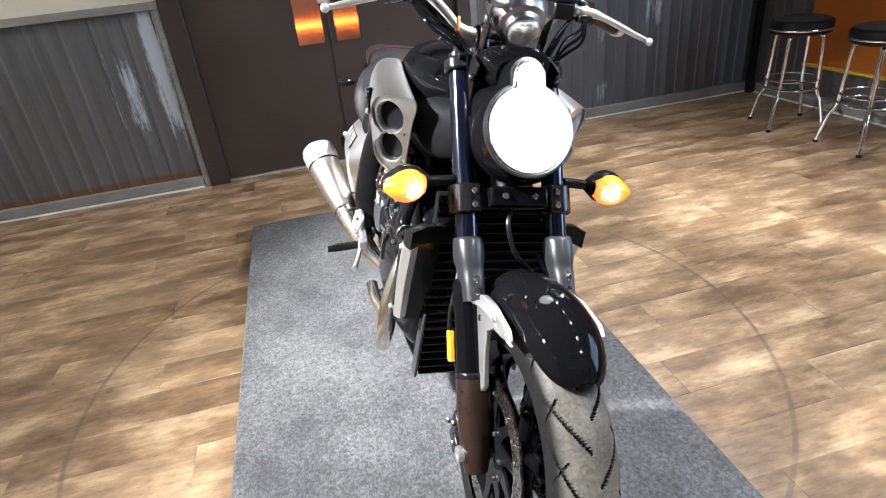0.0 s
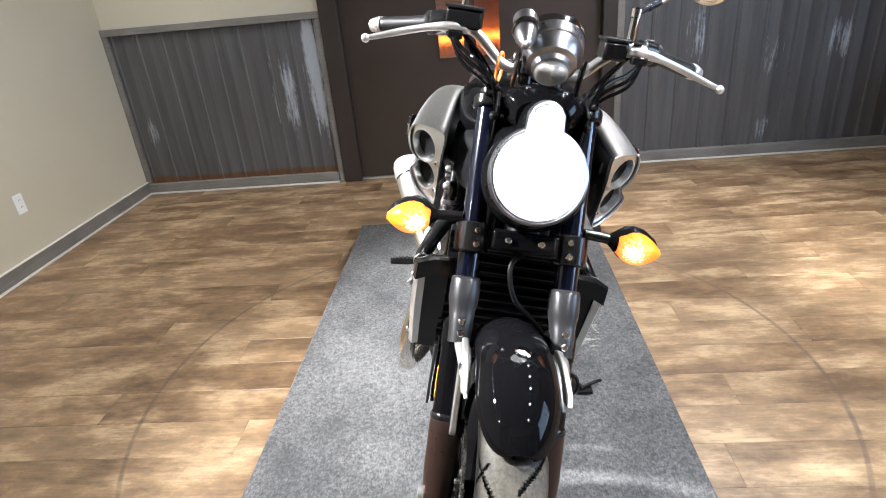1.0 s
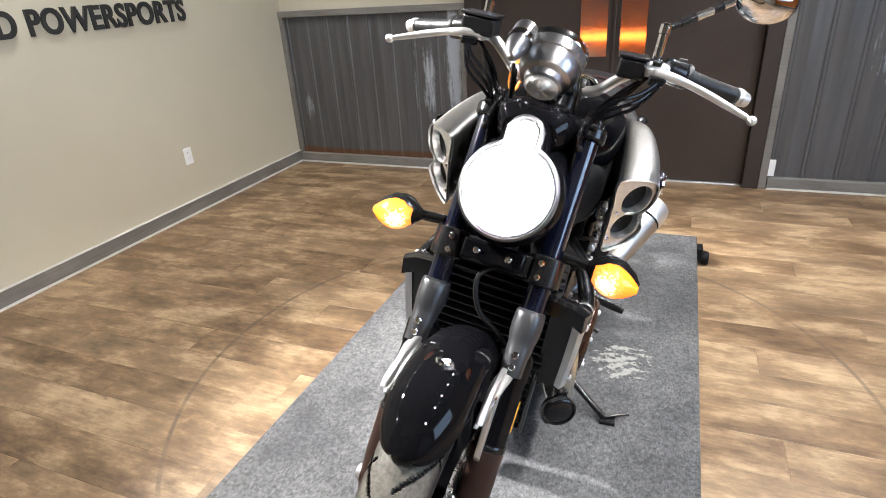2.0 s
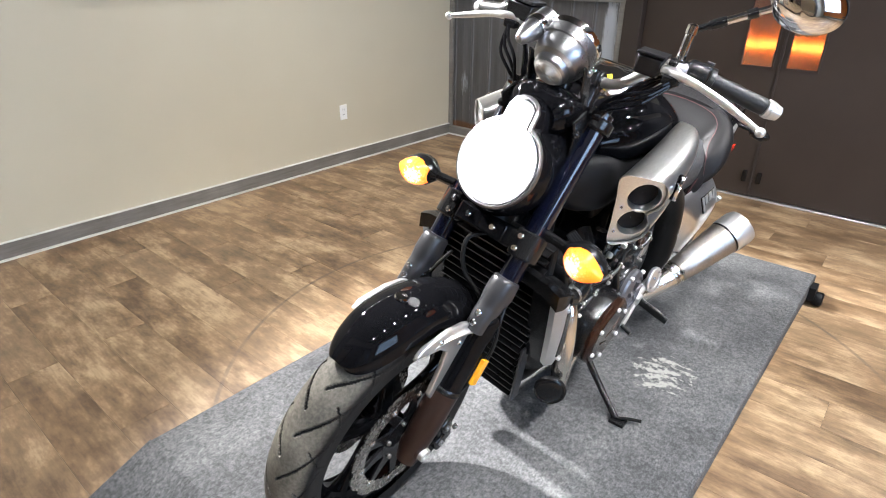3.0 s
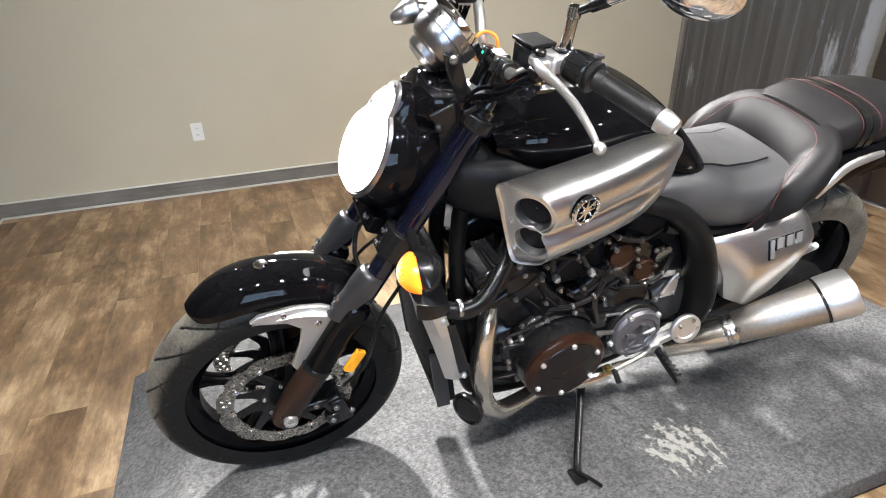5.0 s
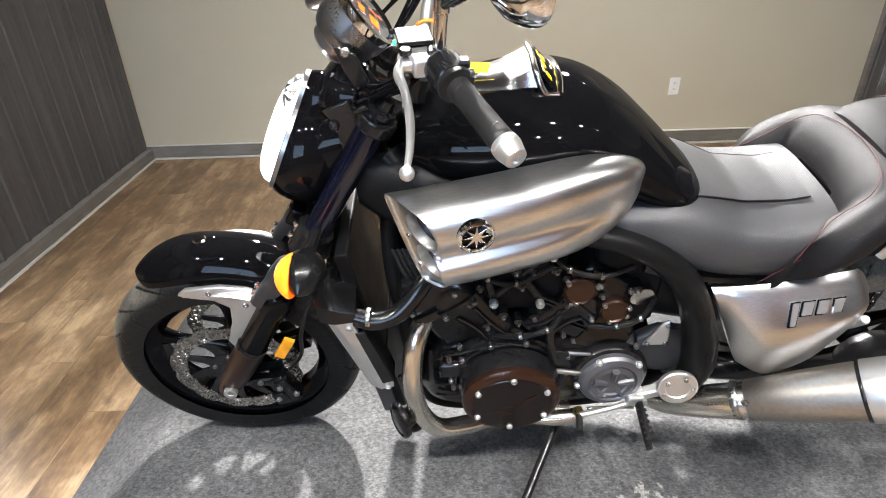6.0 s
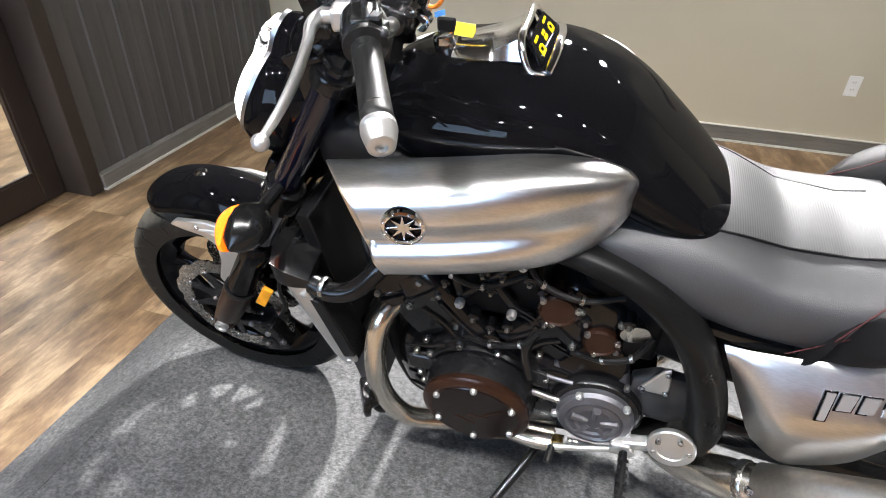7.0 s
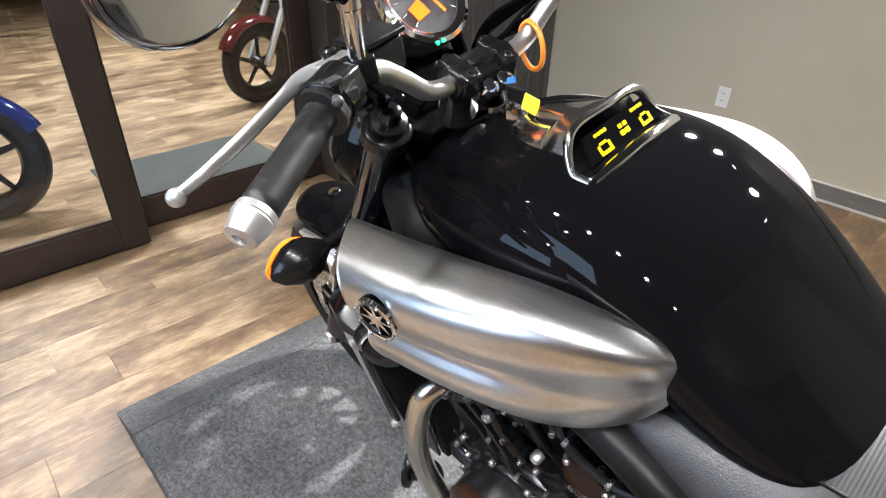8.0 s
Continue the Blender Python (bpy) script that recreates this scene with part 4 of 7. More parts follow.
    for y, z in ((0.025, 0.642), (0.1, 0.60)):
        part("bracket_bolt", bolt((0.1065 * s, y, z), (s, 0, 0), 0.008, 0.005), "chrome", br)
    part("bracket_arch", tube([(0.106 * s, 0.14, 0.618), (0.104 * s, 0.10, 0.632), (0.100 * s, 0.05, 0.636), (0.097 * s, 0.0, 0.628), (0.094 * s, -0.045, 0.622)], [0.015, 0.017, 0.014, 0.009, 0.004], 14, 4, 0.4, up=(1, 0, 0)), "cast_silver", br)
    # caliper
    part("brake_caliper", joined(block((0.092 * s, 0.125, 0.265), (0.05, 0.05, 0.11), pose(0, 0, 0, 20)), block((0.108 * s, 0.125, 0.29), (0.03, 0.04, 0.045), pose(0, 0, 0, 20)), block((0.108 * s, 0.112, 0.235), (0.03, 0.04, 0.045), pose(0, 0, 0, 20)), block((0.10 * s, 0.075, 0.30), (0.028, 0.08, 0.03))), "engine_black", bike, "black brake caliper", bevel=0.006)
    for p in ((0.12, 0.29), (0.108, 0.24), (0.16, 0.265), (0.07, 0.305)):
        part("caliper_bolt", bolt((0.124 * s if p[0] != 0.07 else 0.115 * s, *p), (s, 0, 0), 0.008, 0.006), "steel", bike)
    part("brake_hose", tube([(0.09 * s, 0.15, 0.33), (0.115 * s, 0.2, 0.42), (0.135 * s, 0.22, 0.52), (0.12 * s, 0.25, 0.60), (0.10 * s, 0.30, 0.66)], 0.005, 8), "rubber", bike)
part("front_axle", tube([(-0.15, 0, 0.312), (0.15, 0, 0.312)], 0.012, 16, 0), "steel", bike)

# yokes
lower = part("lower_yoke", joined(*[lathe([(0.036, -0.035), (0.040, -0.03), (0.040, 0.03), (0.036, 0.035)], fork_at(0.800, 0.112 * s), UP, 28) for s in (1, -1)], block(fork_at(0.800, 0, 0.0), (0.17, 0.055, 0.05), pose(0, 0, 0, -31)), *[block(fork_at(0.800, 0.105 * s, 0.026), (0.04, 0.026, 0.068), pose(0, 0, 0, -31)) for s in (1, -1)]), "satin_black", bike, "black lower fork yoke", bevel=0.005)
for s in (1, -1):
    for z in (0.786, 0.813):
        part("clamp_bolt", bolt(fork_at(z, 0.102 * s, 0.040), FWD, 0.008, 0.006), "chrome", lower)
part("yoke_cover", block(fork_at(0.800, 0.0, 0.045), (0.14, 0.03, 0.045), pose(0, 0, 0, -31)), "gloss_black", lower, bevel=0.006)
for s in (1, -1):
    part("cover_bolt", bolt(fork_at(0.800, 0.036 * s, 0.06), FWD, 0.008, 0.005), "chrome", lower)
upper = part("upper_yoke", joined(*[lathe([(0.034, -0.016), (0.038, -0.012), (0.038, 0.012), (0.034, 0.016)], fork_at(1.072, 0.112 * s), UP, 28) for s in (1, -1)], prism([(-0.12, -0.02), (-0.06, 0.03), (0.06, 0.03), (0.12, -0.02), (0.1, -0.05), (0.05, -0.03), (-0.05, -0.03), (-0.1, -0.05)], fork_at(1.072, 0, -0.015), (1, 0, 0), (0, 1, -RAKE), 0.026)), "satin_black", bike, "black upper fork yoke", bevel=0.004)
part("steering_nut", lathe([(0.03, 0), (0.03, 0.006), (0.02, 0.01), (0.018, 0.022), (0.0, 0.022)], fork_at(1.088, 0, -0.03), UP, 20), "cast_silver", upper, "silver steering stem nut")
part("steering_head", tube([fork_at(0.80, 0, -0.01), fork_at(1.065, 0, -0.01)], 0.04, 20, 0), "frame_black", bike)

# front mudguard
fend = []
for a in (-38, -32, -26, -20, -14, -8, -2, 4, 10, 15, 20, 22.5, 25, 27, 28.6, 29.6):
    taper = 0.25 + 0.75 * math.sqrt(max(0.0, 1 - ((a - 6) / 23.8) ** 2)) if a > 6 else 1.0
    hw = 0.081 * taper
    crown = 0.403 - 0.032 * max(0.0, (a - 4) / 25.6) ** 2
    ring = []
    for k in range(-9, 10):
        f = radians(86) * k / 9
        rr = crown - 0.070 * taper * (1 - math.cos(f))
        ring.append(Vector((hw * math.sin(f), -(rr) * math.sin(radians(a)), 0.3125 + rr * math.cos(radians(a)))))
    for k in range(9, -10, -1):
        f = radians(86) * k / 9
        rr = crown - 0.004 - 0.070 * taper * (1 - math.cos(f))
        ring.append(Vector(((hw - 0.004) * math.sin(f), -(rr) * math.sin(radians(a)), 0.3125 + rr * math.cos(radians(a)))))
    fend.append(ring)
fender = part("front_fender", smooth_loft(fend, 2), "gloss_black", bike, "glossy black front mudguard")
part("fender_badge", lathe([(0.0, 0.004), (0.013, 0.003), (0.016, 0.0), (0.016, -0.003)], (0, -0.005, 0.7165), (0, -0.02, 1), 24), "chrome", fender, "small round chrome badge")

# headlamp
HA = radians(26)
HN, HU = Vector((0, -math.cos(HA), math.sin(HA))), Vector((0, math.sin(HA), math.cos(HA)))
HC = Vector((0, 0.260, 0.974))


def lamp_outline(k, grow=0.0):
    """The lens outline: a circle with a smaller round on its top."""
    out = []
    for j in range(64):
        a = 2 * math.pi * j / 64
        r = 0.095 + grow
        d = abs(((a - math.pi / 2 + math.pi) % (2 * math.pi)) - math.pi)
        c = 0.118
        rb = 0.031 + grow
        disc = rb * rb - (c * math.sin(d)) ** 2
        if disc > 0 and math.cos(d) > 0:
            r = max(r, c * math.cos(d) + math.sqrt(disc))
        out.append((k * r * math.cos(a), k * r * math.sin(a)))
    return out


def lamp_ring(k, depth, grow=0.0):
    return [HC + Vector((p, 0, 0)) + HU * q + HN * depth for p, q in lamp_outline(k, grow)]


head = part("headlamp", smooth_loft([lamp_ring(1.0, 0.004, 0.011), lamp_ring(1.0, -0.012, 0.018), lamp_ring(1.0, -0.035, 0.021), lamp_ring(0.98, -0.075, 0.016), lamp_ring(0.85, -0.105, 0.0), lamp_ring(0.6, -0.13), lamp_ring(0.25, -0.14)], 3), "gloss_black", bike, "glossy black headlamp shell")
part("headlamp_rim", loft([lamp_ring(1.0, 0.002, 0.011), lamp_ring(1.0, 0.012, 0.010), lamp_ring(1.0, 0.014, 0.005), lamp_ring(1.0, 0.006, 0.001)], False), "pod_metal", head, "metal headlamp rim")
part("reflector_bowl", loft([lamp_ring(0.875, 0.006), lamp_ring(0.83, 0.012), lamp_ring(0.7, 0.018), lamp_ring(0.3, 0.024), lamp_ring(0.02, 0.025)], False), "head_bulb", head, "dazzling lit headlamp")
part("inner_ring", loft([lamp_ring(1.0, 0.003), lamp_ring(0.95, 0.008), lamp_ring(0.87, 0.004)], False), "gen_grey", head, "ribbed grey ring inside the lens")
lens = part("headlamp_lens", loft([lamp_ring(0.998, 0.014), lamp_ring(0.96, 0.026), lamp_ring(0.8, 0.039), lamp_ring(0.5, 0.046), lamp_ring(0.02, 0.049)], False), "lens_glass", head, "clear headlamp lens")
lens.visible_shadow = False
# nacelle sides and brow behind the lamp
part("nacelle", smooth_loft([oval(0.276, 0.092, 0.880, 1.020, 2.6, 32), oval(0.330, 0.100, 0.885, 1.048, 2.8, 32), oval(0.400, 0.093, 0.925, 1.058, 2.8, 32), oval(0.440, 0.075, 0.955, 1.050, 2.6, 32)], 4), "gloss_black", head, "glossy black lamp nacelle")
part("brow", smooth_loft([oval(0.345, 0.060, 1.040, 1.112, 2.4, 28), oval(0.375, 0.082, 1.035, 1.136, 2.6, 28), oval(0.430, 0.086, 1.035, 1.132, 2.6, 28), oval(0.470, 0.066, 1.045, 1.105, 2.4, 28)], 4), "gloss_black", head, "glossy black brow above the lamp")
for s in (1, -1):
    part("nacelle_bolt", bolt(Vector((0.04 * s, 0.375, 1.128)), (0, -0.7, 0.7), 0.006, 0.005), "gen_grey", head)
    part("lamp_stay", prism([(0.0, 0.0), (0.03, -0.03), (0.055, 0.03), (0.02, 0.12), (-0.03, 0.10), (-0.01, 0.07)], Vector((0.098 * s, 0.385, 0.99)), (0, 1, 0), (0, 0, 1), 0.008), "satin_black", head, bevel=0.003)
    part("nacelle_marker", block(Vector((0.0990 * s, 0.300, 0.950)), (0.012, 0.030, 0.030), pose(0, 0, 0, -20)), "amber", head, "small amber side marker", bevel=0.002)
    part("stay_knob", ball(Vector((0.104 * s, 0.375, 1.062)), 0.010), "satin_black", head)

# instruments
GA = Vector((0, 0.78, 0.62)).normalized()
gauge = part("tachometer", lathe([(0.0, -0.048), (0.036, -0.048), (0.041, -0.043), (0.043, -0.030), (0.054, -0.024), (0.061, -0.010), (0.0635, 0.0), (0.0635, 0.012), (0.067, 0.014), (0.068, 0.05), (0.060, 0.052), (0.054, 0.047), (0.0, 0.047)], (0, 0.406, 1.197), GA, 48), "pod_metal", bike, "round grey metal tachometer pod", sharp=25)
part("gauge_bezel", lathe([(0.0685, 0.038), (0.070, 0.042), (0.070, 0.053), (0.064, 0.056), (0.0535, 0.05)], (0, 0.406, 1.197), GA, 48, False), "chrome", gauge, "bright bezel")
part("gauge_back", lathe([(0.0, -0.0535), (0.033, -0.0515), (0.037, -0.047)], (0, 0.406, 1.197), GA, 32, False), "cast_silver", gauge, "ribbed silver disc on the pod's nose")
for k in range(7):
    part("back_rib", lathe([(0.004 + 0.0042 * k, -0.0530 + 0.0002 * k), (0.0052 + 0.0042 * k, -0.0560 + 0.0004 * k), (0.0064 + 0.0042 * k, -0.0530 + 0.0002 * k)], (0, 0.406, 1.197), GA, 32, False), "cast_silver", gauge)
part("gauge_dial", lathe([(0.0, 0.0485), (0.0525, 0.0485)], (0, 0.406, 1.197), GA, 40, False), "dark_grey", gauge, "dark dial")
GU = Vector((1, 0, 0))
GV = GA.cross(GU) * -1
gc = Vector((0, 0.406, 1.197)) + GA * 0.0505


def on_dial(outline, name, material, label=""):
    part(name, prism(outline, gc, GU, GV, 0.0012), material, gauge, label)


on_dial([(0.004, -0.024), (0.028, -0.03), (0.034, -0.01), (0.012, -0.002)], "dial_display", "gauge_orange", "lit orange dial window")
on_dial([(0.008, 0.01), (0.028, 0.006), (0.03, 0.02), (0.012, 0.026)], "dial_display", "gauge_orange", "lit orange dial window")
on_dial([(-0.022, -0.03), (-0.018, -0.032), (-0.005, 0.0), (-0.008, 0.002)], "needle", "gauge_orange", "orange needle")
for k in range(12):
    a = radians(-220 + k * 24)
    p, q = math.cos(a), -math.sin(a)
    on_dial([(0.043 * p - 0.001, 0.043 * q), (0.043 * p + 0.001, 0.043 * q), (0.05 * p + 0.001, 0.05 * q), (0.05 * p - 0.001, 0.05 * q)], "dial_mark", "white_plastic")
gl = part("gauge_glass", lathe([(0.0535, 0.052), (0.04, 0.0545), (0.0, 0.056)], (0, 0.406, 1.197), GA, 40, False), "clear_glass", gauge)
gl.visible_shadow = False
for x in (0.012, 0.022):
    part("telltale", ball(Vector((x, 0.406, 1.197)) + GA * 0.05 - GV * (-0.0) + Vector((0, 0.045, -0.05)), 0.003), "gauge_green", gauge, "lit green lamp")
for s in (1, -1):
    part("gauge_bracket", prism([(-0.02, 0.0), (0.02, -0.02), (0.055, -0.12), (0.03, -0.13), (-0.005, -0.05)], (0.072 * s, 0.406, 1.202), (0, 1, 0), (0, 0, 1), 0.007), "satin_black", gauge, bevel=0.003)
    part("bracket_bolt", bolt((0.0755 * s, 0.408, 1.187), (s, 0, 0), 0.009, 0.006), "steel", gauge)
shift = part("shift_light", lathe([(0.0000, -0.0525), (0.0084, -0.0546), (0.0144, -0.0473), (0.0228, -0.0210), (0.0234, 0.0000), (0.0264, 0.0042), (0.0270, 0.0525), (0.0216, 0.0588), (0.0000, 0.0588)], (-0.068, 0.378, 1.241), Vector((0, 0.93, 0.36)), 32), "pod_metal", bike, "bullet-shaped silver shift lamp", sharp=25)
part("lamp_cap", lathe([(0.0271, 0.0000), (0.0288, 0.0042), (0.0288, 0.0147), (0.0271, 0.0189)], (-0.068, 0.378, 1.241), Vector((0, 0.93, 0.36)), 32, False), "chrome", shift, "polished ring")

# handlebar, grips, levers, mirrors
BAR = [(0.0, 0.540, 1.142), (0.05, 0.540, 1.142), (0.095, 0.543, 1.152), (0.14, 0.552, 1.190), (0.18, 0.560, 1.216), (0.25, 0.574, 1.221), (0.33, 0.609, 1.205), (0.40, 0.640, 1.190)]
LEFT_BAR = BAR[:5] + [(0.248, 0.578, 1.220), (0.322, 0.616, 1.203), (0.388, 0.646, 1.188)]
bar = part("handlebar", tube([(-x, y, z) for x, y, z in BAR[:0:-1]] + LEFT_BAR, 0.0125, 16), "bar_silver", bike, "silver handlebar")
clamp = part("bar_clamp", joined(tube([(-0.056, 0.540, 1.142), (0.056, 0.540, 1.142)], 0.0235, 20, 0), block((0, 0.540, 1.158), (0.05, 0.036, 0.016)), *[block((0.036 * s, 0.540, 1.146), (0.03, 0.058, 0.036), pose(0, 0, 0, -20)) for s in (1, -1)]), "satin_black", bar, "black handlebar clamp", bevel=0.005)
for s in (1, -1):
    part("clamp_riser", lathe([(0.026, 0), (0.022, 0.012), (0.021, 0.05), (0.022, 0.06)], (0.036 * s, 0.518, 1.082), (0, 0.32, 0.95), 20), "satin_black", clamp)
    for dy, dz in ((-0.020, 0.022), (0.022, 0.008)):
        part("clamp_bolt", bolt((0.036 * s, 0.540 + dy, 1.144 + dz), (0, 0.35, 0.94), 0.0075, 0.006), "chrome", clamp)
    part("cap_nut", lathe([(0.012, -0.006), (0.013, 0.0), (0.012, 0.008), (0.008, 0.011), (0.0, 0.011)], (0.014 * s, 0.572, 1.128), (0, 0.6, 0.8), 14), "chrome", clamp, "chrome cap nut")
for s in (1, -1):
    side_bar = LEFT_BAR if s > 0 else BAR
    GD = (Vector(side_bar[7]) - Vector(side_bar[5])).normalized()
    GP = Vector((0.2725, 0.592, 1.213)) if s > 0 else Vector((0.282, 0.588, 1.2145))
    fx = (lambda g: g) if s > 0 else mirror_x
    gp = part("grip", fx(lathe([(0.026, -0.012), (0.028, -0.008), (0.028, 0.0), (0.0185, 0.003), (0.0178, 0.05), (0.0185, 0.12), (0.019, 0.125), (0.0165, 0.13)], GP, GD, 28)), "grip_rubber", bar, "black rubber grip")
    for k in (0, 8):
        part("grip_rib", fx(lathe([(0.0176, -0.0030), (0.0187, -0.0012), (0.0187, 0.0012), (0.0176, 0.0030)], GP + GD * (0.018 + 0.0115 * k), GD + Vector((0, 0.25, 0.1)), 24, False)), "grip_rubber", gp)
    part("bar_end", fx(lathe([(0.0165, 0.0), (0.020, 0.001), (0.0205, 0.008), (0.0195, 0.009), (0.0205, 0.011), (0.0155, 0.032), (0.012, 0.034), (0.007, 0.034), (0.006, 0.029), (0.0, 0.029)], GP + GD * 0.131, GD, 32)), "cast_silver", bar, "silver cone-shaped bar end")
    part("switch_block", fx(joined(lathe([(0.02, -0.062), (0.027, -0.056), (0.029, -0.03), (0.029, -0.014), (0.024, -0.012)], GP, GD, 20), block((0.243, 0.582, 1.222), (0.05, 0.04, 0.045), pose(0, 0, 0, 0, 0, 24)))), "satin_black", bar, "black switch block", bevel=0.005)
    part("switch_button", fx(joined(block((0.240, 0.605, 1.225), (0.014, 0.008, 0.012)), block((0.256, 0.603, 1.245), (0.016, 0.012, 0.006)), ball((0.262, 0.612, 1.228), 0.007, 10, 6))), "dark_grey", bar, bevel=0.001)
    lv = part("lever_bracket", fx(joined(block((0.205, 0.545, 1.222), (0.05, 0.045, 0.03), pose(0, 0, 0, 0, 0, 15)), block((0.205, 0.522, 1.222), (0.042, 0.03, 0.018), pose(0, 0, 0, 0, 0, 10)))), "cast_silver", bar, "silver lever perch", bevel=0.005)
    part("lever", fx(tube([(0.205, 0.513, 1.222), (0.24, 0.507, 1.219), (0.275, 0.516, 1.212), (0.33, 0.524, 1.196), (0.38, 0.524, 1.180), (0.416, 0.520, 1.169)], [0.010, 0.0105, 0.0085, 0.0085, 0.0075, 0.006], 12, 5, 0.75)), "cast_silver", lv, "silver alloy lever")
    part("lever_ball", fx(ball((0.422, 0.520, 1.167), 0.0105)), "cast_silver", lv)
    wide = 0.058 if s > 0 else 0.082
    rx, rz = (0.154, 1.218) if s > 0 else (0.198, 1.240)
    rs = part("reservoir", fx(block((rx, 0.530, rz), (wide, 0.050, 0.042), pose(0, 0, 0, 0, 0, 8))), "satin_black", bar, "black fluid reservoir", bevel=0.006)
    part("reservoir_cap", fx(block((rx, 0.530, rz + 0.0245), (wide + 0.006, 0.055, 0.007), pose(0, 0, 0, 0, 0, 8))), "matt_black", rs, bevel=0.002)
    # mirror
    mi = part("mirror", fx(smooth_loft([[Vector((0.366 + 0.070 * k * math.cos(a) * (1.0 + 0.12 * math.cos(a)), 0.652 + d + 0.36 * 0.070 * k * math.cos(a), 1.400 + 0.058 * k * math.sin(a) - 0.012 * math.cos(a))) for a in (2 * math.pi * j / 40 for j in range(40))] for k, d in ((0.9, 0.010), (1.0, 0.008), (1.0, -0.002), (0.86, -0.018), (0.5, -0.030), (0.08, -0.034))], 3)), "chrome", bike, "chrome oval mirror")
    part("mirror_glass", fx(loft([[Vector((0.366 + 0.070 * k * math.cos(a) * (1.0 + 0.12 * math.cos(a)), 0.6628 + 0.36 * 0.070 * k * math.cos(a), 1.400 + 0.058 * k * math.sin(a) - 0.012 * math.cos(a))) for a in (2 * math.pi * j / 40 for j in range(40))] for k in (0.9, 0.01)], False)), "mirror", mi, "mirror glass")
    stem = part("mirror_stem", fx(lathe([(0.0095, -0.012), (0.0105, 0.0), (0.0105, 0.05), (0.0125, 0.052), (0.0125, 0.07), (0.006, 0.074)], (0.20, 0.568, 1.242), (-0.02, 0.1, 1), 20)), "chrome", mi, "chrome mirror stem")
    for k, (u, v, r, mt) in enumerate(((0.0, 0.2, 0.0075, "satin_black"), (0.2, 0.42, 0.0105, "satin_black"), (0.42, 0.68, 0.0085, "chrome"), (0.68, 0.82, 0.0105, "satin_black"), (0.82, 1.0, 0.0075, "chrome"))):
        p, q = Vector((0.203, 0.576, 1.304)), Vector((0.318, 0.634, 1.376))
        part("arm_segment", fx(tube([p.lerp(q, u), p.lerp(q, v)], r, 14, 0)), mt, stem)
    part("stem_base", fx(block((0.20, 0.565, 1.226), (0.032, 0.03, 0.032))), "satin_black", mi, bevel=0.004)
# clip-on orange band, wires and cables
loop = [Vector((-0.098 + 0.008 * math.cos(a), 0.552 + 0.028 * math.cos(a), 1.142 + 0.034 * math.sin(a))) for a in (2 * math.pi * j / 24 for j in range(25))]
part("rubber_band", tube(loop, 0.004, 8, 0, caps=False), "orange_plastic", bar, "orange plastic tag loop on the bar")
for s in (1, -1):
    for k in range(3):
        part("cable", tube([(0.225 * s, 0.515, 1.212 - 0.006 * k), (0.19 * s, 0.475 - 0.012 * k, 1.178 - 0.012 * k), (0.135 * s, 0.435 - 0.006 * k, 1.150 - 0.014 * k), (0.105 * s, 0.415 + 0.008 * k, 1.09), (0.102 * s, 0.425 + 0.01 * k, 1.02)], 0.0042, 8), "gloss_black", bike, "black cable")
    part("cable_guide", block((0.112 * s, 0.43, 1.105), (0.034, 0.03, 0.014), pose(0, 0, 0, 20)), "satin_black", bike, bevel=0.004)
    part("lever_pivot", bolt((0.205 * s, 0.518, 1.238), (0, 0, 1), 0.010, 0.006), "satin_black", bike)
    part("switch_lug", block((0.215 * s, 0.512, 1.205), (0.036, 0.024, 0.02)), "satin_black", bike, bevel=0.004)
    for k, off in enumerate((0.0, 0.012, 0.022)):
        part("cable", tube([(0.2 * s, 0.53 + off, 1.21), (0.15 * s, 0.50, 1.17 - off), (0.105 * s, 0.465 - off, 1.11), (0.085 * s, 0.46, 1.03), (0.075 * s, 0.44 + off, 0.93)], 0.004, 8), "gloss_black", bike)
part("brake_line", tube([(0.02, 0.29, 0.79), (-0.02, 0.235, 0.77), (0.0, 0.215, 0.70), (0.055, 0.225, 0.645), (0.09, 0.22, 0.60)], 0.006, 8), "rubber", bike, "black brake line")

# tank cover
TANK = [(0.50, 0.085, 1.00, 1.045), (0.56, 0.125, 0.965, 1.072), (0.64, 0.154, 0.945, 1.095), (0.74, 0.166, 0.93, 1.112), (0.84, 0.169, 0.915, 1.101), (0.93, 0.168, 0.875, 1.055), (1.01, 0.160, 0.848, 0.985), (1.075, 0.134, 0.838, 0.922), (1.115, 0.082, 0.862, 0.884)]
tank = part("tank_cover", smooth_loft([oval(y, hw, z0, z1, 2.35, 36) for y, hw, z0, z1 in TANK], 5), "gloss_black", bike, "glossy black tank cover")
# infill between the fork and the scoops
both("side_infill", smooth_loft([oval(0.40, 0.05, 0.87, 1.0, 2.6, 20, 0.065), oval(0.46, 0.06, 0.84, 0.99, 2.6, 20, 0.085), oval(0.53, 0.06, 0.83, 0.99, 2.6, 20, 0.112), oval(0.60, 0.05, 0.84, 0.98, 2.6, 20, 0.125), oval(0.75, 0.05, 0.86, 0.98, 2.6, 20, 0.13)], 4), "matt_black", bike, "dark side infill")

both("tank_wing", smooth_loft([oval(0.50, 0.03, 0.985, 1.03, 2.4, 24, 0.09), oval(0.57, 0.05, 0.958, 1.058, 2.5, 24, 0.112), oval(0.67, 0.055, 0.95, 1.070, 2.5, 24, 0.124), oval(0.78, 0.05, 0.95, 1.068, 2.5, 24, 0.128), oval(0.88, 0.02, 0.97, 1.03, 2.4, 24, 0.135)], 4), "gloss_black", tank, "glossy black wing of the tank cover")
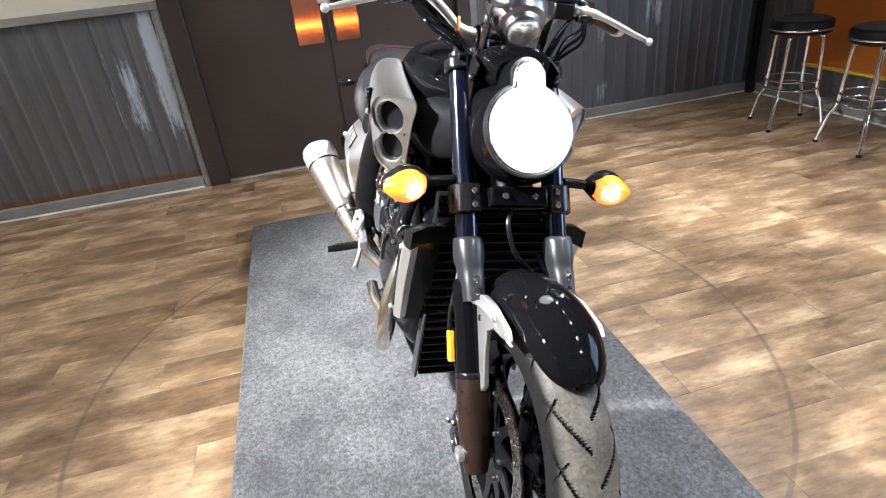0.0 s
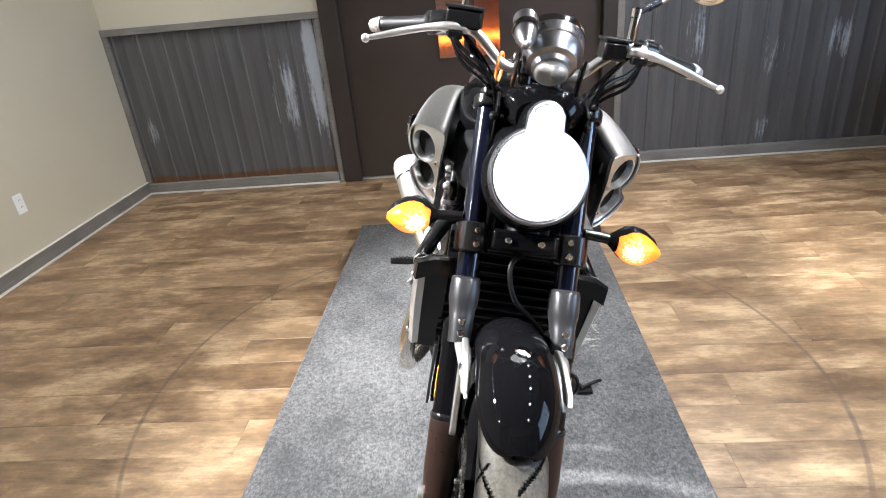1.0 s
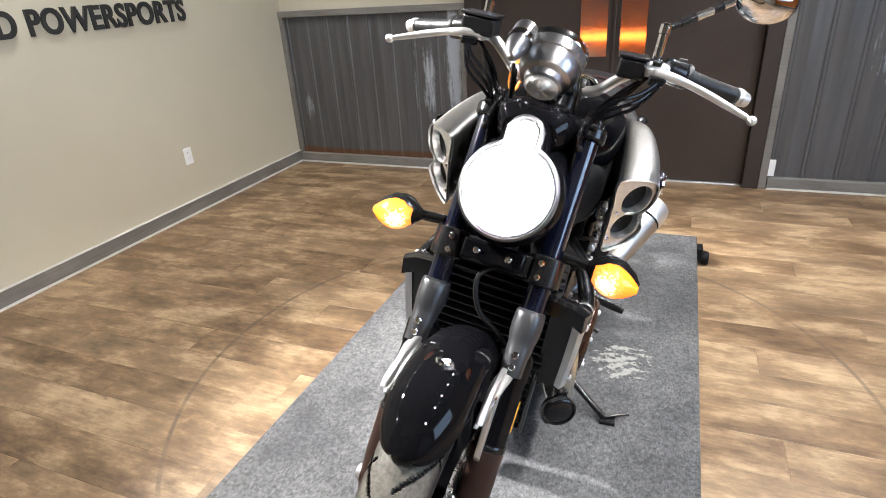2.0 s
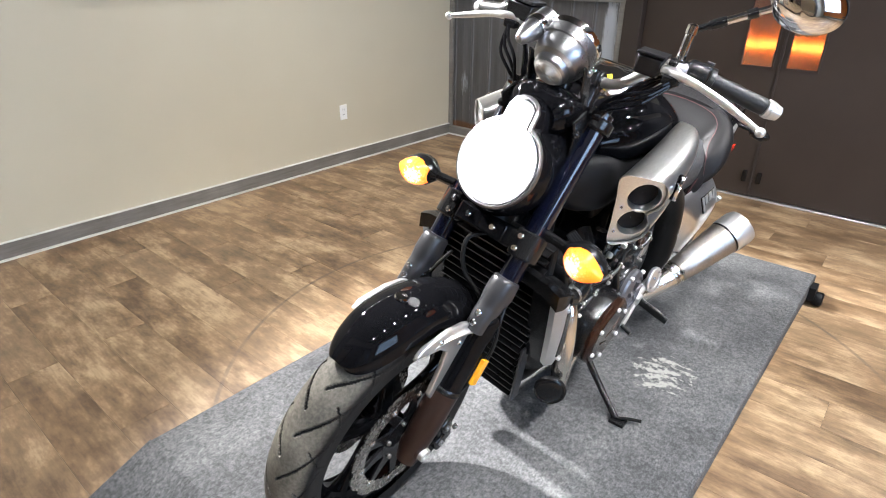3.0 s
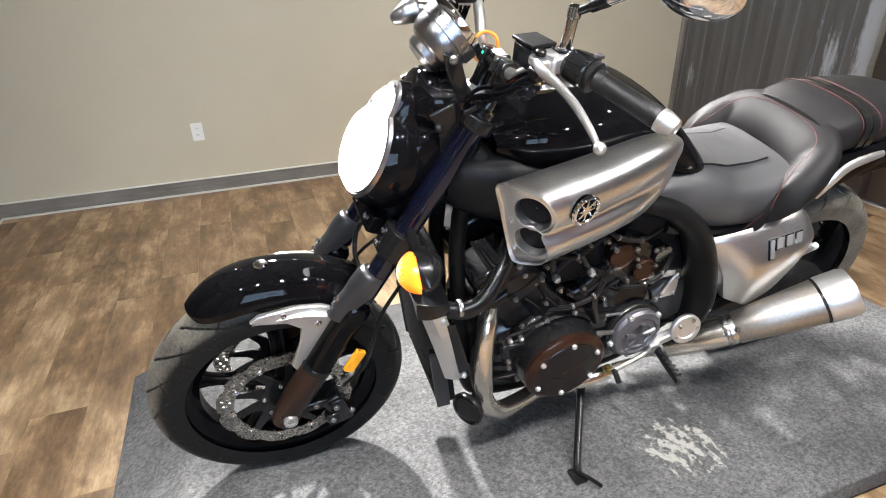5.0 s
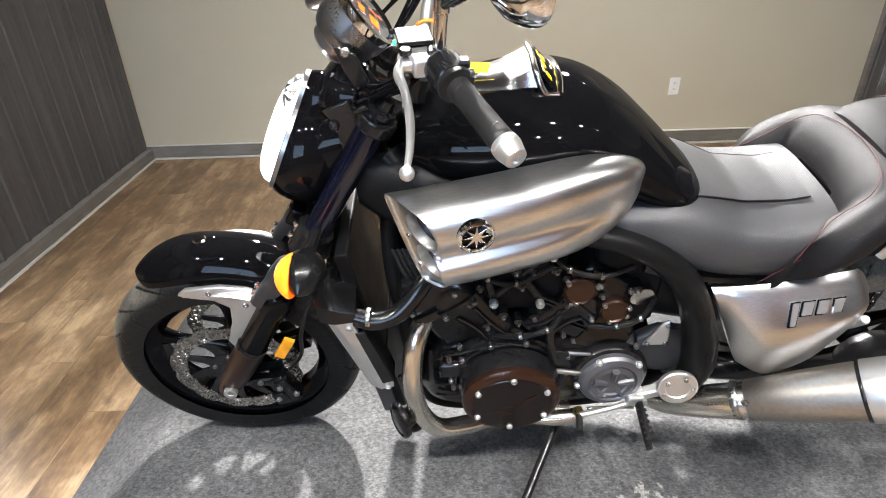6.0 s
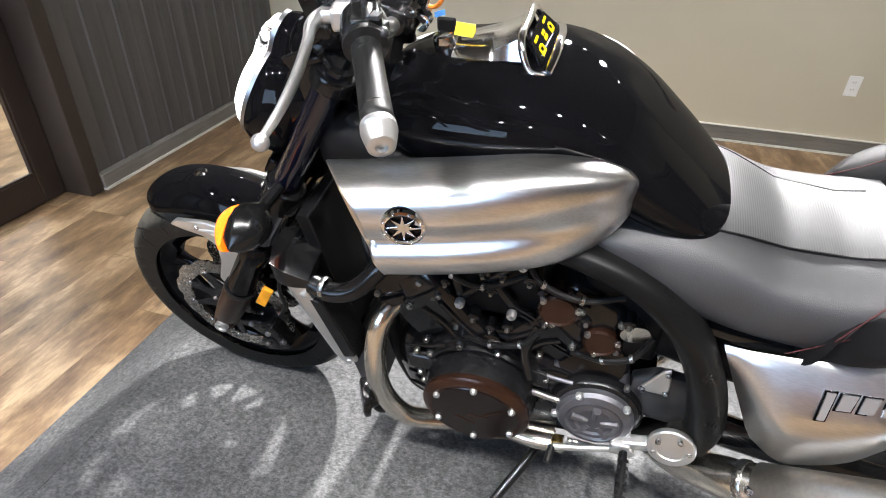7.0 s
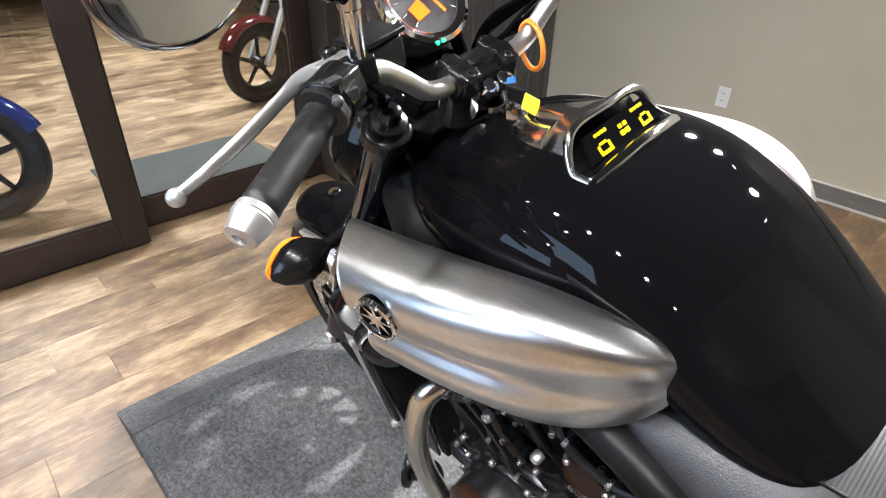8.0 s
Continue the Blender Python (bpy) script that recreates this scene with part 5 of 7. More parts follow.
# silver hood over the tank display
hood = part("display_hood", smooth_loft([
    [vec(-0.043, 0.628, 1.088), vec(-0.034, 0.63, 1.100), vec(0, 0.63, 1.106), vec(0.034, 0.63, 1.100), vec(0.043, 0.628, 1.088), vec(0.026, 0.63, 1.07), vec(-0.026, 0.63, 1.07)],
    [vec(-0.071, 0.69, 1.092), vec(-0.052, 0.69, 1.113), vec(0, 0.69, 1.120), vec(0.052, 0.69, 1.113), vec(0.071, 0.69, 1.092), vec(0.043, 0.69, 1.08), vec(-0.043, 0.69, 1.08)],
    [vec(-0.072, 0.752, 1.098), vec(-0.052, 0.740, 1.136), vec(0, 0.740, 1.141), vec(0.052, 0.740, 1.136), vec(0.072, 0.752, 1.098), vec(0.052, 0.742, 1.09), vec(-0.052, 0.742, 1.09)]], 5), "polished_alu", bike, "silver hood over the tank display")
part("hood_rim", tube([(0.084, 0.785, 1.098), (0.083, 0.760, 1.104), (0.062, 0.743, 1.138), (0.000, 0.743, 1.143), (-0.062, 0.743, 1.138), (-0.083, 0.760, 1.104), (-0.084, 0.785, 1.098)], 0.006, 10), "polished_alu", hood, "polished hood rim")
part("hood_sill", tube([(0.082, 0.787, 1.099), (0.043, 0.792, 1.107), (0.000, 0.793, 1.111), (-0.043, 0.792, 1.107), (-0.082, 0.787, 1.099)], 0.008, 12), "chrome", hood, "polished lower lip")
DN, DU, DV = Vector((0, 0.75, 0.66)).normalized(), Vector((1, 0, 0)), Vector((0, -0.66, 0.75))
dc = Vector((0, 0.764, 1.122))
scr = part("tank_display", prism([(-0.071, -0.018), (0.071, -0.018), (0.057, 0.014), (-0.057, 0.014)], dc, DU, DV, 0.006), "gloss_black", hood, "black tank display")
marks = [(-0.048, -0.010, 0.004, 0.012), (-0.040, -0.003, 0.010, 0.003), (-0.032, -0.010, 0.004, 0.012), (-0.040, -0.014, 0.012, 0.004), (0.030, -0.010, 0.004, 0.012), (0.039, -0.003, 0.012, 0.003), (0.048, -0.010, 0.004, 0.012), (0.039, -0.014, 0.012, 0.004)]
marks += [(-0.006, 0.001, 0.006, 0.005), (0.003, 0.001, 0.006, 0.005), (-0.005, -0.007, 0.007, 0.006), (0.004, -0.007, 0.007, 0.006)] + [(-0.044 + 0.006 * k, 0.008, 0.004, 0.004) for k in range(4)] + [(0.026 + 0.006 * k, 0.008, 0.004, 0.004) for k in range(4)]
for x, y, w, h in marks:
    part("display_bar", prism([(x - w / 2, y - h / 2), (x + w / 2, y - h / 2), (x + w / 2, y + h / 2), (x - w / 2, y + h / 2)], dc + DN * 0.0036, DU, DV, 0.0008), "display_yellow", scr, "yellow display marks")
# ignition lock and key
lock = part("ignition_lock", lathe([(0.022, -0.02), (0.024, 0.0), (0.022, 0.012), (0.017, 0.014), (0.0165, 0.010), (0.0, 0.010)], (0.0, 0.612, 1.098), (0, -0.25, 1), 28), "chrome", bike, "chrome ignition lock")
key = empty("ignition_key", BIKE @ pose(0.004, 0.612, 1.108), "black ignition key with yellow and blue tags in the lock", "key")
part("key_head", block((0, 0, 0.018), (0.008, 0.032, 0.024)), "matt_black", key, bevel=0.004)
part("key_blade", block((0, 0, 0.004), (0.002, 0.008, 0.012)), "steel", key)
part("paper_tag", prism([(-0.018, -0.010), (0.018, -0.010), (0.021, 0.0), (0.018, 0.010), (-0.018, 0.010)], (0.012, 0.033, 0.018), (0.35, 0.9, 0.1), (-0.3, 0.15, 0.9), 0.002), "yellow_tag", key, "yellow key tag")
part("blue_tag", prism([(-0.010, -0.004), (0.010, -0.004), (0.010, 0.004), (-0.010, 0.004)], (-0.004, -0.012, 0.033), (0.3, 0.8, 0.4), (-0.3, -0.2, 0.9), 0.004), "blue_tag", key, "blue key tag")

# intake scoops
MOUTH = [(0.206, 0.466, 0.981), (0.252, 0.503, 0.988), (0.287, 0.537, 0.978), (0.299, 0.556, 0.947), (0.291, 0.557, 0.910), (0.282, 0.551, 0.881), (0.284, 0.562, 0.850), (0.270, 0.570, 0.804), (0.240, 0.550, 0.781), (0.211, 0.525, 0.778), (0.2085, 0.500, 0.850), (0.207, 0.480, 0.920)]
SCOOP_TIP = 0.952


def scoop_ring(f):
    """One section of a scoop, f from 0 at the mouth to 1 at the rear: the side tapers to the tank, with a crease along its lower half."""
    wide = max(0.004, 1 - f ** 2.6) ** 0.5
    high = 1.0 if f < 0.6 else math.sqrt(max(0.01, 1 - ((f - 0.6) / 0.405) ** 2))
    inner, middle = 0.160 - 0.026 * f, 0.89 + 0.070 * f
    fade = 1.0 if f < 0.55 else max(0.0, 1 - (f - 0.55) / 0.27)
    pts = []
    for i, (x, y, z) in enumerate(MOUTH):
        dent = 0.018 * fade - 0.007 if i == 5 else -0.003 if i == 6 else 0.0
        pts.append(Vector((inner + (x - dent - 0.160) * wide, y + f * (SCOOP_TIP - y), middle + (z - 0.89) * high)))
    n = len(pts)
    return spline([pts[(i - 2) % n] for i in range(n + 5)], 5)[10:10 + 5 * n]


def holed(outer, holes):
    """A flat plate inside an outline, with round holes left open."""
    bm = bmesh.new()
    edges = []
    for lp in (outer, *holes):
        vs = [bm.verts.new(v) for v in lp]
        edges += [bm.edges.new((vs[i], vs[(i + 1) % len(vs)])) for i in range(len(vs))]
    bmesh.ops.triangle_fill(bm, use_beauty=True, use_dissolve=False, edges=edges)
    bm.verts.index_update()
    g = [v.co.copy() for v in bm.verts], [tuple(v.index for v in f.verts) for f in bm.faces]
    bm.free()
    return g


def scoop(s):
    fx = (lambda g: g) if s > 0 else mirror_x
    rings = [scoop_ring(f) for f in (0.0, 0.1, 0.2, 0.3, 0.4, 0.5, 0.58, 0.66, 0.74, 0.81, 0.87, 0.92, 0.955, 0.978, 0.99, 0.997, 1.0)]
    body = part("intake_scoop", fx(smooth_loft(rings, 2, False)), "brushed_alu", bike, "brushed aluminium air intake scoop")
    front = rings[0]
    mid = sum(front, Vector()) / len(front)
    nrm = sum(((front[k - 1] - mid).cross(v - mid) for k, v in enumerate(front)), Vector()).normalized()
    if nrm.y > 0:
        nrm = -nrm
    lip = [[v + nrm * d for v in (mid + (q - mid) * k for q in front)] for k, d in ((1.0, 0.0), (0.996, 0.003), (0.98, 0.003), (0.965, -0.002))]
    part("scoop_lip", fx(loft(lip, False)), "brushed_alu", body, "rolled aluminium lip")
    # face plate with two ducts
    up = (Vector((0, -0.2, 1)) - nrm * nrm.dot(Vector((0, -0.2, 1)))).normalized()
    out = up.cross(nrm)
    if out.x < 0:
        out = -out
    ducts = [(c - nrm * (nrm.dot(c - mid) + 0.002), rx, rz) for c, rx, rz in ((vec(0.258, 0.526, 0.928), 0.040, 0.042), (vec(0.249, 0.541, 0.849), 0.038, 0.040))]
    for c, rx, rz in ducts:
        def ring(k, d, c=c, rx=rx, rz=rz):
            return [c + out * (rx * k * math.cos(a)) + up * (rz * k * math.sin(a)) + nrm * d for a in (2 * math.pi * j / 32 for j in range(32))]
        part("duct", fx(loft([ring(1.10, -0.006), ring(1.05, -0.002), ring(1.0, -0.003), ring(0.95, -0.014), ring(0.88, -0.05)], False)), "brushed_alu", body, "aluminium intake duct")
        part("duct_mesh", fx(loft([ring(0.9, -0.022), ring(0.02, -0.024)], False)), "matt_black", body, "black mesh inside the duct")
    part("face_plate", fx(holed([mid + (q - mid) * 0.97 - nrm * 0.006 for q in front], [[c + out * (rx * 1.04 * math.cos(a)) + up * (rz * 1.04 * math.sin(a)) - nrm * 0.002 for a in (2 * math.pi * j / 32 for j in range(32))] for c, rx, rz in ducts])), "brushed_alu", body, "grey plate behind the ducts")
    for k in (0.010, -0.070):
        part("scoop_screw", fx(bolt(mid - out * 0.042 + up * k - nrm * 0.004, nrm, 0.005, 0.004)), "chrome", body)
    # round emblem with an eight-pointed star
    p, q = Vector((0.2950, 0.623, 0.949)), Vector((1, 0.20, -0.02)).normalized()
    em = part("emblem", fx(lathe([(0.033, -0.010), (0.0345, 0.000), (0.033, 0.004), (0.0265, 0.004), (0.0255, 0.0005), (0.0, 0.0005)], p, q, 40)), "badge_metal", body, "round chrome emblem with a dark ground")
    u0, w0 = frame_of(q)[1:]
    star = []
    for k in range(16):
        r = 0.0268 if k % 2 == 0 else 0.0085
        star.append((r * math.cos(k * math.pi / 8), r * math.sin(k * math.pi / 8)))
    part("emblem_star", fx(prism(star, p + q * 0.0025, u0, w0, 0.0045)), "chrome", em, "chrome star of the emblem", bevel=0.0012)
    part("emblem_ring", fx(lathe([(0.0262, 0.0040), (0.0275, 0.0064), (0.0300, 0.0070), (0.0335, 0.0052), (0.0350, 0.0)], p, q, 40, False)), "chrome", em)
    for k in range(8):
        a = (k + 0.5) * math.pi / 4
        part("ring_stud", fx(ball(p + q * 0.0062 + u0 * (0.0305 * math.cos(a)) + w0 * (0.0305 * math.sin(a)), 0.0030, 8, 6)), "chrome", em)


scoop(1), scoop(-1)

# ---- engine ----
eng = part("crankcase", joined(smooth_loft([oval(0.50, 0.12, 0.24, 0.44, 4, 24), oval(0.56, 0.165, 0.21, 0.50, 4, 24), oval(0.75, 0.185, 0.20, 0.53, 4, 24), oval(0.95, 0.175, 0.21, 0.52, 4, 24), oval(1.08, 0.15, 0.24, 0.48, 4, 24)], 4)), "engine_black", bike, "black four-cylinder engine case")
for s in (1, -1):
    fx = (lambda g: g) if s > 0 else mirror_x
    # front and rear cylinders with heads
    for name, c, tilt in (("front_cylinder", (0.10, 0.585, 0.585), 32), ("rear_cylinder", (0.10, 0.87, 0.60), -30)):
        m = pose(0, 0, 0, tilt)
        cyl = part(name, fx(block(c, (0.13, 0.13, 0.17), m)), "engine_black", eng, "black cylinder casting", bevel=0.014)
        part("head_flange", fx(block(Vector(c) + m.to_3x3() @ Vector((0, 0, 0.045)), (0.15, 0.15, 0.026), m, 0.95)), "engine_black", cyl, bevel=0.006)
        part("head_cover", fx(block(Vector(c) + m.to_3x3() @ Vector((0, 0, 0.10)), (0.152, 0.15, 0.075), m, 0.78)), "engine_black", cyl, bevel=0.014)
        for dy in (-0.07, 0.07):
            for dz in (0.08, 0.118):
                part("head_bolt", fx(bolt(Vector(c) + m.to_3x3() @ Vector((0.074, dy * 0.8, dz)), (1, 0, 0), 0.007, 0.006)), "steel", cyl)
    for y, z, r in ((0.862, 0.691, 0.034), (0.947, 0.622, 0.030)):
        cap = part("cam_cap", fx(joined(lathe([(r, -0.05), (r * 1.12, -0.02), (r * 1.12, 0.0), (r, 0.004), (r * 0.9, 0.0), (0.0, 0.0)], (0.185, y, z), (1, 0, 0.1), 28))), "clutch_brown", eng, "brown-black round cover")
        for a in (20, 140, 260):
            part("cap_bolt", fx(bolt((0.186, y + r * 1.1 * math.cos(radians(a)), z + r * 1.1 * math.sin(radians(a))), (1, 0, 0.1), 0.006, 0.006)), "steel", cap)
    # throttle body pipes and struts below the scoop
    for y0, z0, y1, z1 in ((0.675, 0.66, 0.791, 0.795), (0.70, 0.78, 0.777, 0.655), (0.64, 0.80, 0.675, 0.66)):
        part("strut", fx(tube([(0.165, y0, z0), (0.165, y1, z1)], 0.011, 10, 0)), "satin_black", eng)
    for y, z in ((0.675, 0.660), (0.777, 0.655), (0.791, 0.795), (0.70, 0.77)):
        part("hex_bolt", fx(bolt((0.182, y, z), (1, 0, 0), 0.010, 0.012)), "cast_silver", eng)
    part("coolant_hose", fx(tube([(0.215, 0.375, 0.665), (0.222, 0.42, 0.658), (0.212, 0.47, 0.672), (0.18, 0.52, 0.72), (0.13, 0.56, 0.76)], 0.0205, 16)), "satin_black", bike, "black coolant hose")
    part("hose_clamp", fx(lathe([(0.0215, 0), (0.0225, 0.002), (0.0225, 0.008), (0.0215, 0.01)], (0.219, 0.40, 0.666), (0.1, 1, 0), 20, False)), "steel", bike)
    # header pipe
    part("header_pipe", fx(tube([(0.11, 0.555, 0.575), (0.15, 0.520, 0.575), (0.19, 0.498, 0.548), (0.216, 0.487, 0.475), (0.230, 0.488, 0.395), (0.232, 0.503, 0.310), (0.226, 0.548, 0.238), (0.20, 0.63, 0.210), (0.17, 0.74, 0.205), (0.165, 0.90, 0.205)], 0.0245, 18)), "header_steel", bike, "curved stainless exhaust header")
    part("header_flange", fx(lathe([(0.036, -0.01), (0.036, 0.006), (0.028, 0.01)], (0.135, 0.52, 0.567), (0.6, -0.6, -0.2), 20)), "brass", bike, "brassy header flange")
    part("pipe_link", fx(tube([(0.185, 0.76, 0.220), (0.20, 0.84, 0.222), (0.20, 0.925, 0.232)], 0.021, 16)), "header_steel", bike, "short bright steel pipe under the clutch")

    # block between the cylinders, and the castings that carry the cylinders
    part("inlet_block", fx(joined(block((0.085, 0.735, 0.70), (0.13, 0.20, 0.20)), block((0.07, 0.73, 0.84), (0.12, 0.30, 0.12)), block((0.08, 0.98, 0.66), (0.13, 0.16, 0.24)))), "matt_black", eng, "dark inlet block between the cylinders", bevel=0.012)
    for name, foot, top, w0, w1 in (("front_casting", (0.705, 0.515), (0.585, 0.665), 0.050, 0.056), ("rear_casting", (0.785, 0.545), (0.885, 0.640), 0.042, 0.060)):
        f, u = Vector((0.14, *foot)), Vector((0.14, *top))
        d = (u - f).normalized()
        c = Vector((0, -d.z, d.y))
        rings = []
        for k, (h, w, deep) in enumerate(((-0.10, 1.25, 0.030), (0.12, 1.0, 0.036), (0.5, 0.86, 0.034), (0.78, 0.95, 0.040), (0.80, 1.12, 0.046), (0.93, 1.12, 0.046), (0.95, 1.0, 0.040), (1.12, 0.86, 0.034), (1.2, 0.6, 0.020))):
            half = (w0 + (w1 - w0) * min(1.0, max(0.0, h))) * w
            at = f.lerp(u, h)
            rings.append([at + c * (half * math.copysign(abs(math.cos(q)) ** 0.55, math.cos(q))) + Vector((deep * math.copysign(abs(math.sin(q)) ** 0.55, math.sin(q)), 0, 0)) for q in (2 * math.pi * j / 24 for j in range(24))])
        leg = part(name, fx(loft(rings)), "engine_black", eng, "rounded black cylinder casting", sharp=35)
        for side in (-1, 1):
            part("casting_rib", fx(tube([f.lerp(u, 0.1) + c * (0.022 * side) + vec(0.036, 0, 0), f.lerp(u, 0.45) + c * (0.018 * side) + vec(0.035, 0, 0), f.lerp(u, 0.76) + c * (0.024 * side) + vec(0.040, 0, 0)], 0.0055, 8, 4)), "engine_black", leg)
            part("flange_bolt", fx(bolt(f.lerp(u, 0.865) + c * (0.040 * side) + vec(0.045, 0, 0), (1, 0, 0), 0.0065, 0.008)), "steel", leg)
    # stepped flange behind the clutch housing, with its bolts
    arc = []
    for k in range(29):
        a = radians(-6 + 192 * k / 28)
        w = math.sin(math.pi * (k + 1.5) / 31) ** 0.5
        arc.append([Vector((px, 0.722 + pr * math.cos(a), 0.385 + pr * math.sin(a))) for px, pr in ((0.14, 0.124), (0.186, 0.126), (0.190, 0.130), (0.190, 0.136), (0.182, 0.139), (0.180, 0.140 + 0.012 * w), (0.170, 0.144 + 0.014 * w), (0.14, 0.146 + 0.016 * w))])
    shroud = part("case_flange", fx(loft(arc)), "engine_black", eng, "black stepped flange round the clutch", sharp=28)
    for k in range(6):
        a = radians(8 + 34 * k)
        d = Vector((0, math.cos(a), math.sin(a)))
        part("bolt_boss", fx(lathe([(0.011, -0.02), (0.0105, 0.002), (0.008, 0.004)], Vector((0.183, 0.722, 0.385)) + d * 0.143, (1, 0, 0), 14)), "engine_black", shroud)
        part("flange_bolt", fx(bolt(Vector((0.187, 0.722, 0.385)) + d * 0.143, (1, 0, 0), 0.0068, 0.009)), "steel", shroud)
    for k, (y0, z0, y1, z1) in enumerate(((0.565, 0.475, 0.640, 0.505), (0.560, 0.450, 0.610, 0.462), (0.835, 0.475, 0.915, 0.470))):
        part("case_seam", fx(tube([(0.178, y0, z0), (0.186, (y0 + y1) / 2, (z0 + z1) / 2 + 0.004), (0.184, y1, z1)], 0.0045, 8, 4)), "gen_grey" if k == 2 else "engine_black", eng)
    for k in range(5):
        part("cylinder_rib", fx(block((0.165, 0.865 - 0.012 * k, 0.560 + 0.020 * k), (0.012, 0.085, 0.005), pose(0, 0, 0, -30))), "engine_black", eng)
    for y, z, r in ((0.625, 0.735, 0.006), (0.645, 0.70, 0.005), (0.72, 0.745, 0.006), (0.735, 0.70, 0.005), (0.755, 0.745, 0.005), (0.805, 0.745, 0.006), (0.83, 0.72, 0.005), (0.905, 0.70, 0.006), (0.915, 0.665, 0.005), (0.98, 0.60, 0.006), (0.99, 0.68, 0.006), (0.84, 0.64, 0.006), (0.90, 0.60, 0.005), (0.70, 0.61, 0.006), (0.735, 0.585, 0.005), (0.665, 0.575, 0.006), (0.77, 0.60, 0.006), (0.62, 0.655, 0.005)):
        boss = part("bolt_boss", fx(lathe([(r * 2.1, -0.03), (r * 2.0, -0.003), (r * 1.2, 0.0)], (0.180, y, z), (1, 0, 0), 12)), "engine_black", eng)
        part("small_bolt", fx(bolt((0.180, y, z), (1, 0, 0), r * 0.9, 0.007)), "steel", boss)
    for p in ([(0.15, 0.60, 0.76), (0.182, 0.66, 0.735), (0.185, 0.72, 0.72), (0.17, 0.80, 0.755)], [(0.15, 0.79, 0.78), (0.184, 0.83, 0.755), (0.186, 0.90, 0.735), (0.17, 0.97, 0.745)], [(0.17, 0.68, 0.54), (0.192, 0.74, 0.555), (0.192, 0.80, 0.575), (0.18, 0.83, 0.61)], [(0.17, 0.90, 0.56), (0.188, 0.96, 0.575), (0.188, 1.01, 0.60), (0.17, 1.04, 0.65)]):
        part("fuel_hose", fx(tube(p, 0.0065, 8)), "rubber", eng, "thin black hose")
        for q in (p[1], p[2]):
            part("hose_clip", fx(lathe([(0.0072, -0.004), (0.0085, -0.003), (0.0085, 0.003), (0.0072, 0.004)], q, Vector(p[2]) - Vector(p[1]), 12, False)), "steel", eng)

# left covers
CL = Vector((0.213, 0.722, 0.385))
cl = part("clutch_housing", lathe([(0.124, -0.06), (0.124, -0.004), (0.121, 0.006), (0.119, 0.022), (0.117, 0.028), (0.0, 0.028)], CL, (1, 0, 0), 48), "engine_black", eng, "black clutch housing")
part("clutch_cover", lathe([(0.118, 0.024), (0.120, 0.030), (0.119, 0.037), (0.112, 0.044), (0.103, 0.0475), (0.096, 0.0465), (0.0, 0.0455)], CL, (1, 0, 0), 48), "clutch_brown", cl, "brown-black round clutch cover", sharp=28)
part("cover_disc", lathe([(0.097, 0.0465), (0.095, 0.0485), (0.0, 0.0495)], CL, (1, 0, 0), 48, False), "clutch_dark", cl, "dark brown cover disc", sharp=28)
for k in range(3):
    part("cover_rib", block(CL + vec(0.0495, -0.02 + 0.03 * k, -0.03 + 0.025 * k), (0.003, 0.05, 0.006), pose(0, 0, 0, -20 + 30 * k)), "clutch_brown", cl)
for k in range(6):
    a = radians(90 + 60 * k)
    part("cover_bolt", bolt(CL + vec(0.047, 0.094 * math.cos(a), 0.094 * math.sin(a)), (1, 0, 0), 0.0075, 0.008), "cast_silver", cl)
GE = Vector((0.186, 0.972, 0.398))
ge = part("generator_housing", lathe([(0.095, -0.05), (0.095, 0.004), (0.09, 0.012), (0.083, 0.014), (0.0, 0.014)], GE, (1, 0, 0.12), 40), "engine_black", eng, "black generator housing")
part("generator_cover", lathe([(0.080, 0.014), (0.080, 0.026), (0.074, 0.034), (0.060, 0.040), (0.055, 0.036), (0.040, 0.040), (0.036, 0.036), (0.0, 0.038)], GE, (1, 0, 0.12), 40), "gen_grey", ge, "dark metal generator cover", sharp=25)
for k in range(5):
    a = radians(90 + 72 * k)
    d = Vector((0, math.cos(a), math.sin(a)))
    part("cover_spoke", tube([GE + vec(0.036, 0, 0) + d * 0.015, GE + vec(0.038, 0, 0) + d * 0.052], [0.006, 0.009], 8, 0), "gen_grey", ge)
    part("cover_bolt", bolt(GE + vec(0.024, 0.083 * math.cos(a + 0.5), 0.083 * math.sin(a + 0.5)), (1, 0, 0.1), 0.008, 0.008), "cast_silver", ge)
# cases above the generator: stepped round casings
for k, (y, z, r, x) in enumerate(((0.945, 0.515, 0.075, 0.150), (0.945, 0.468, 0.084, 0.160))):
    part("stepped_casing", lathe([(r, -0.06), (r, 0.0), (r - 0.008, 0.008), (0.0, 0.008)], (x, y, z), (1, 0, 0.25), 36), "engine_black" if k == 0 else "gen_grey", eng, "stepped grey casing")
part("bracket_plate", prism([(-0.03, -0.03), (0.04, -0.03), (0.03, 0.02), (-0.01, 0.025)], (0.19, 0.83, 0.47), (0, 1, 0), (0, 0, 1), 0.008), "satin_black", eng, bevel=0.003)
for y, z in ((0.60, 0.52), (0.575, 0.47), (0.585, 0.36), (0.62, 0.30), (0.84, 0.33), (0.86, 0.47), (0.84, 0.55), (1.02, 0.50), (1.03, 0.37)):
    part("case_bolt", bolt((0.186, y, z), (1, 0, 0), 0.0065, 0.009), "steel", eng)
part("throttle_body", tube([(0.13, 1.0, 0.66), (0.175, 1.005, 0.655)], 0.027, 20, 0), "header_steel", eng, "bright metal throttle body")
part("link_rod", tube([(0.2, 0.835, 0.43), (0.2, 0.905, 0.415)], 0.007, 10, 0), "steel", eng)
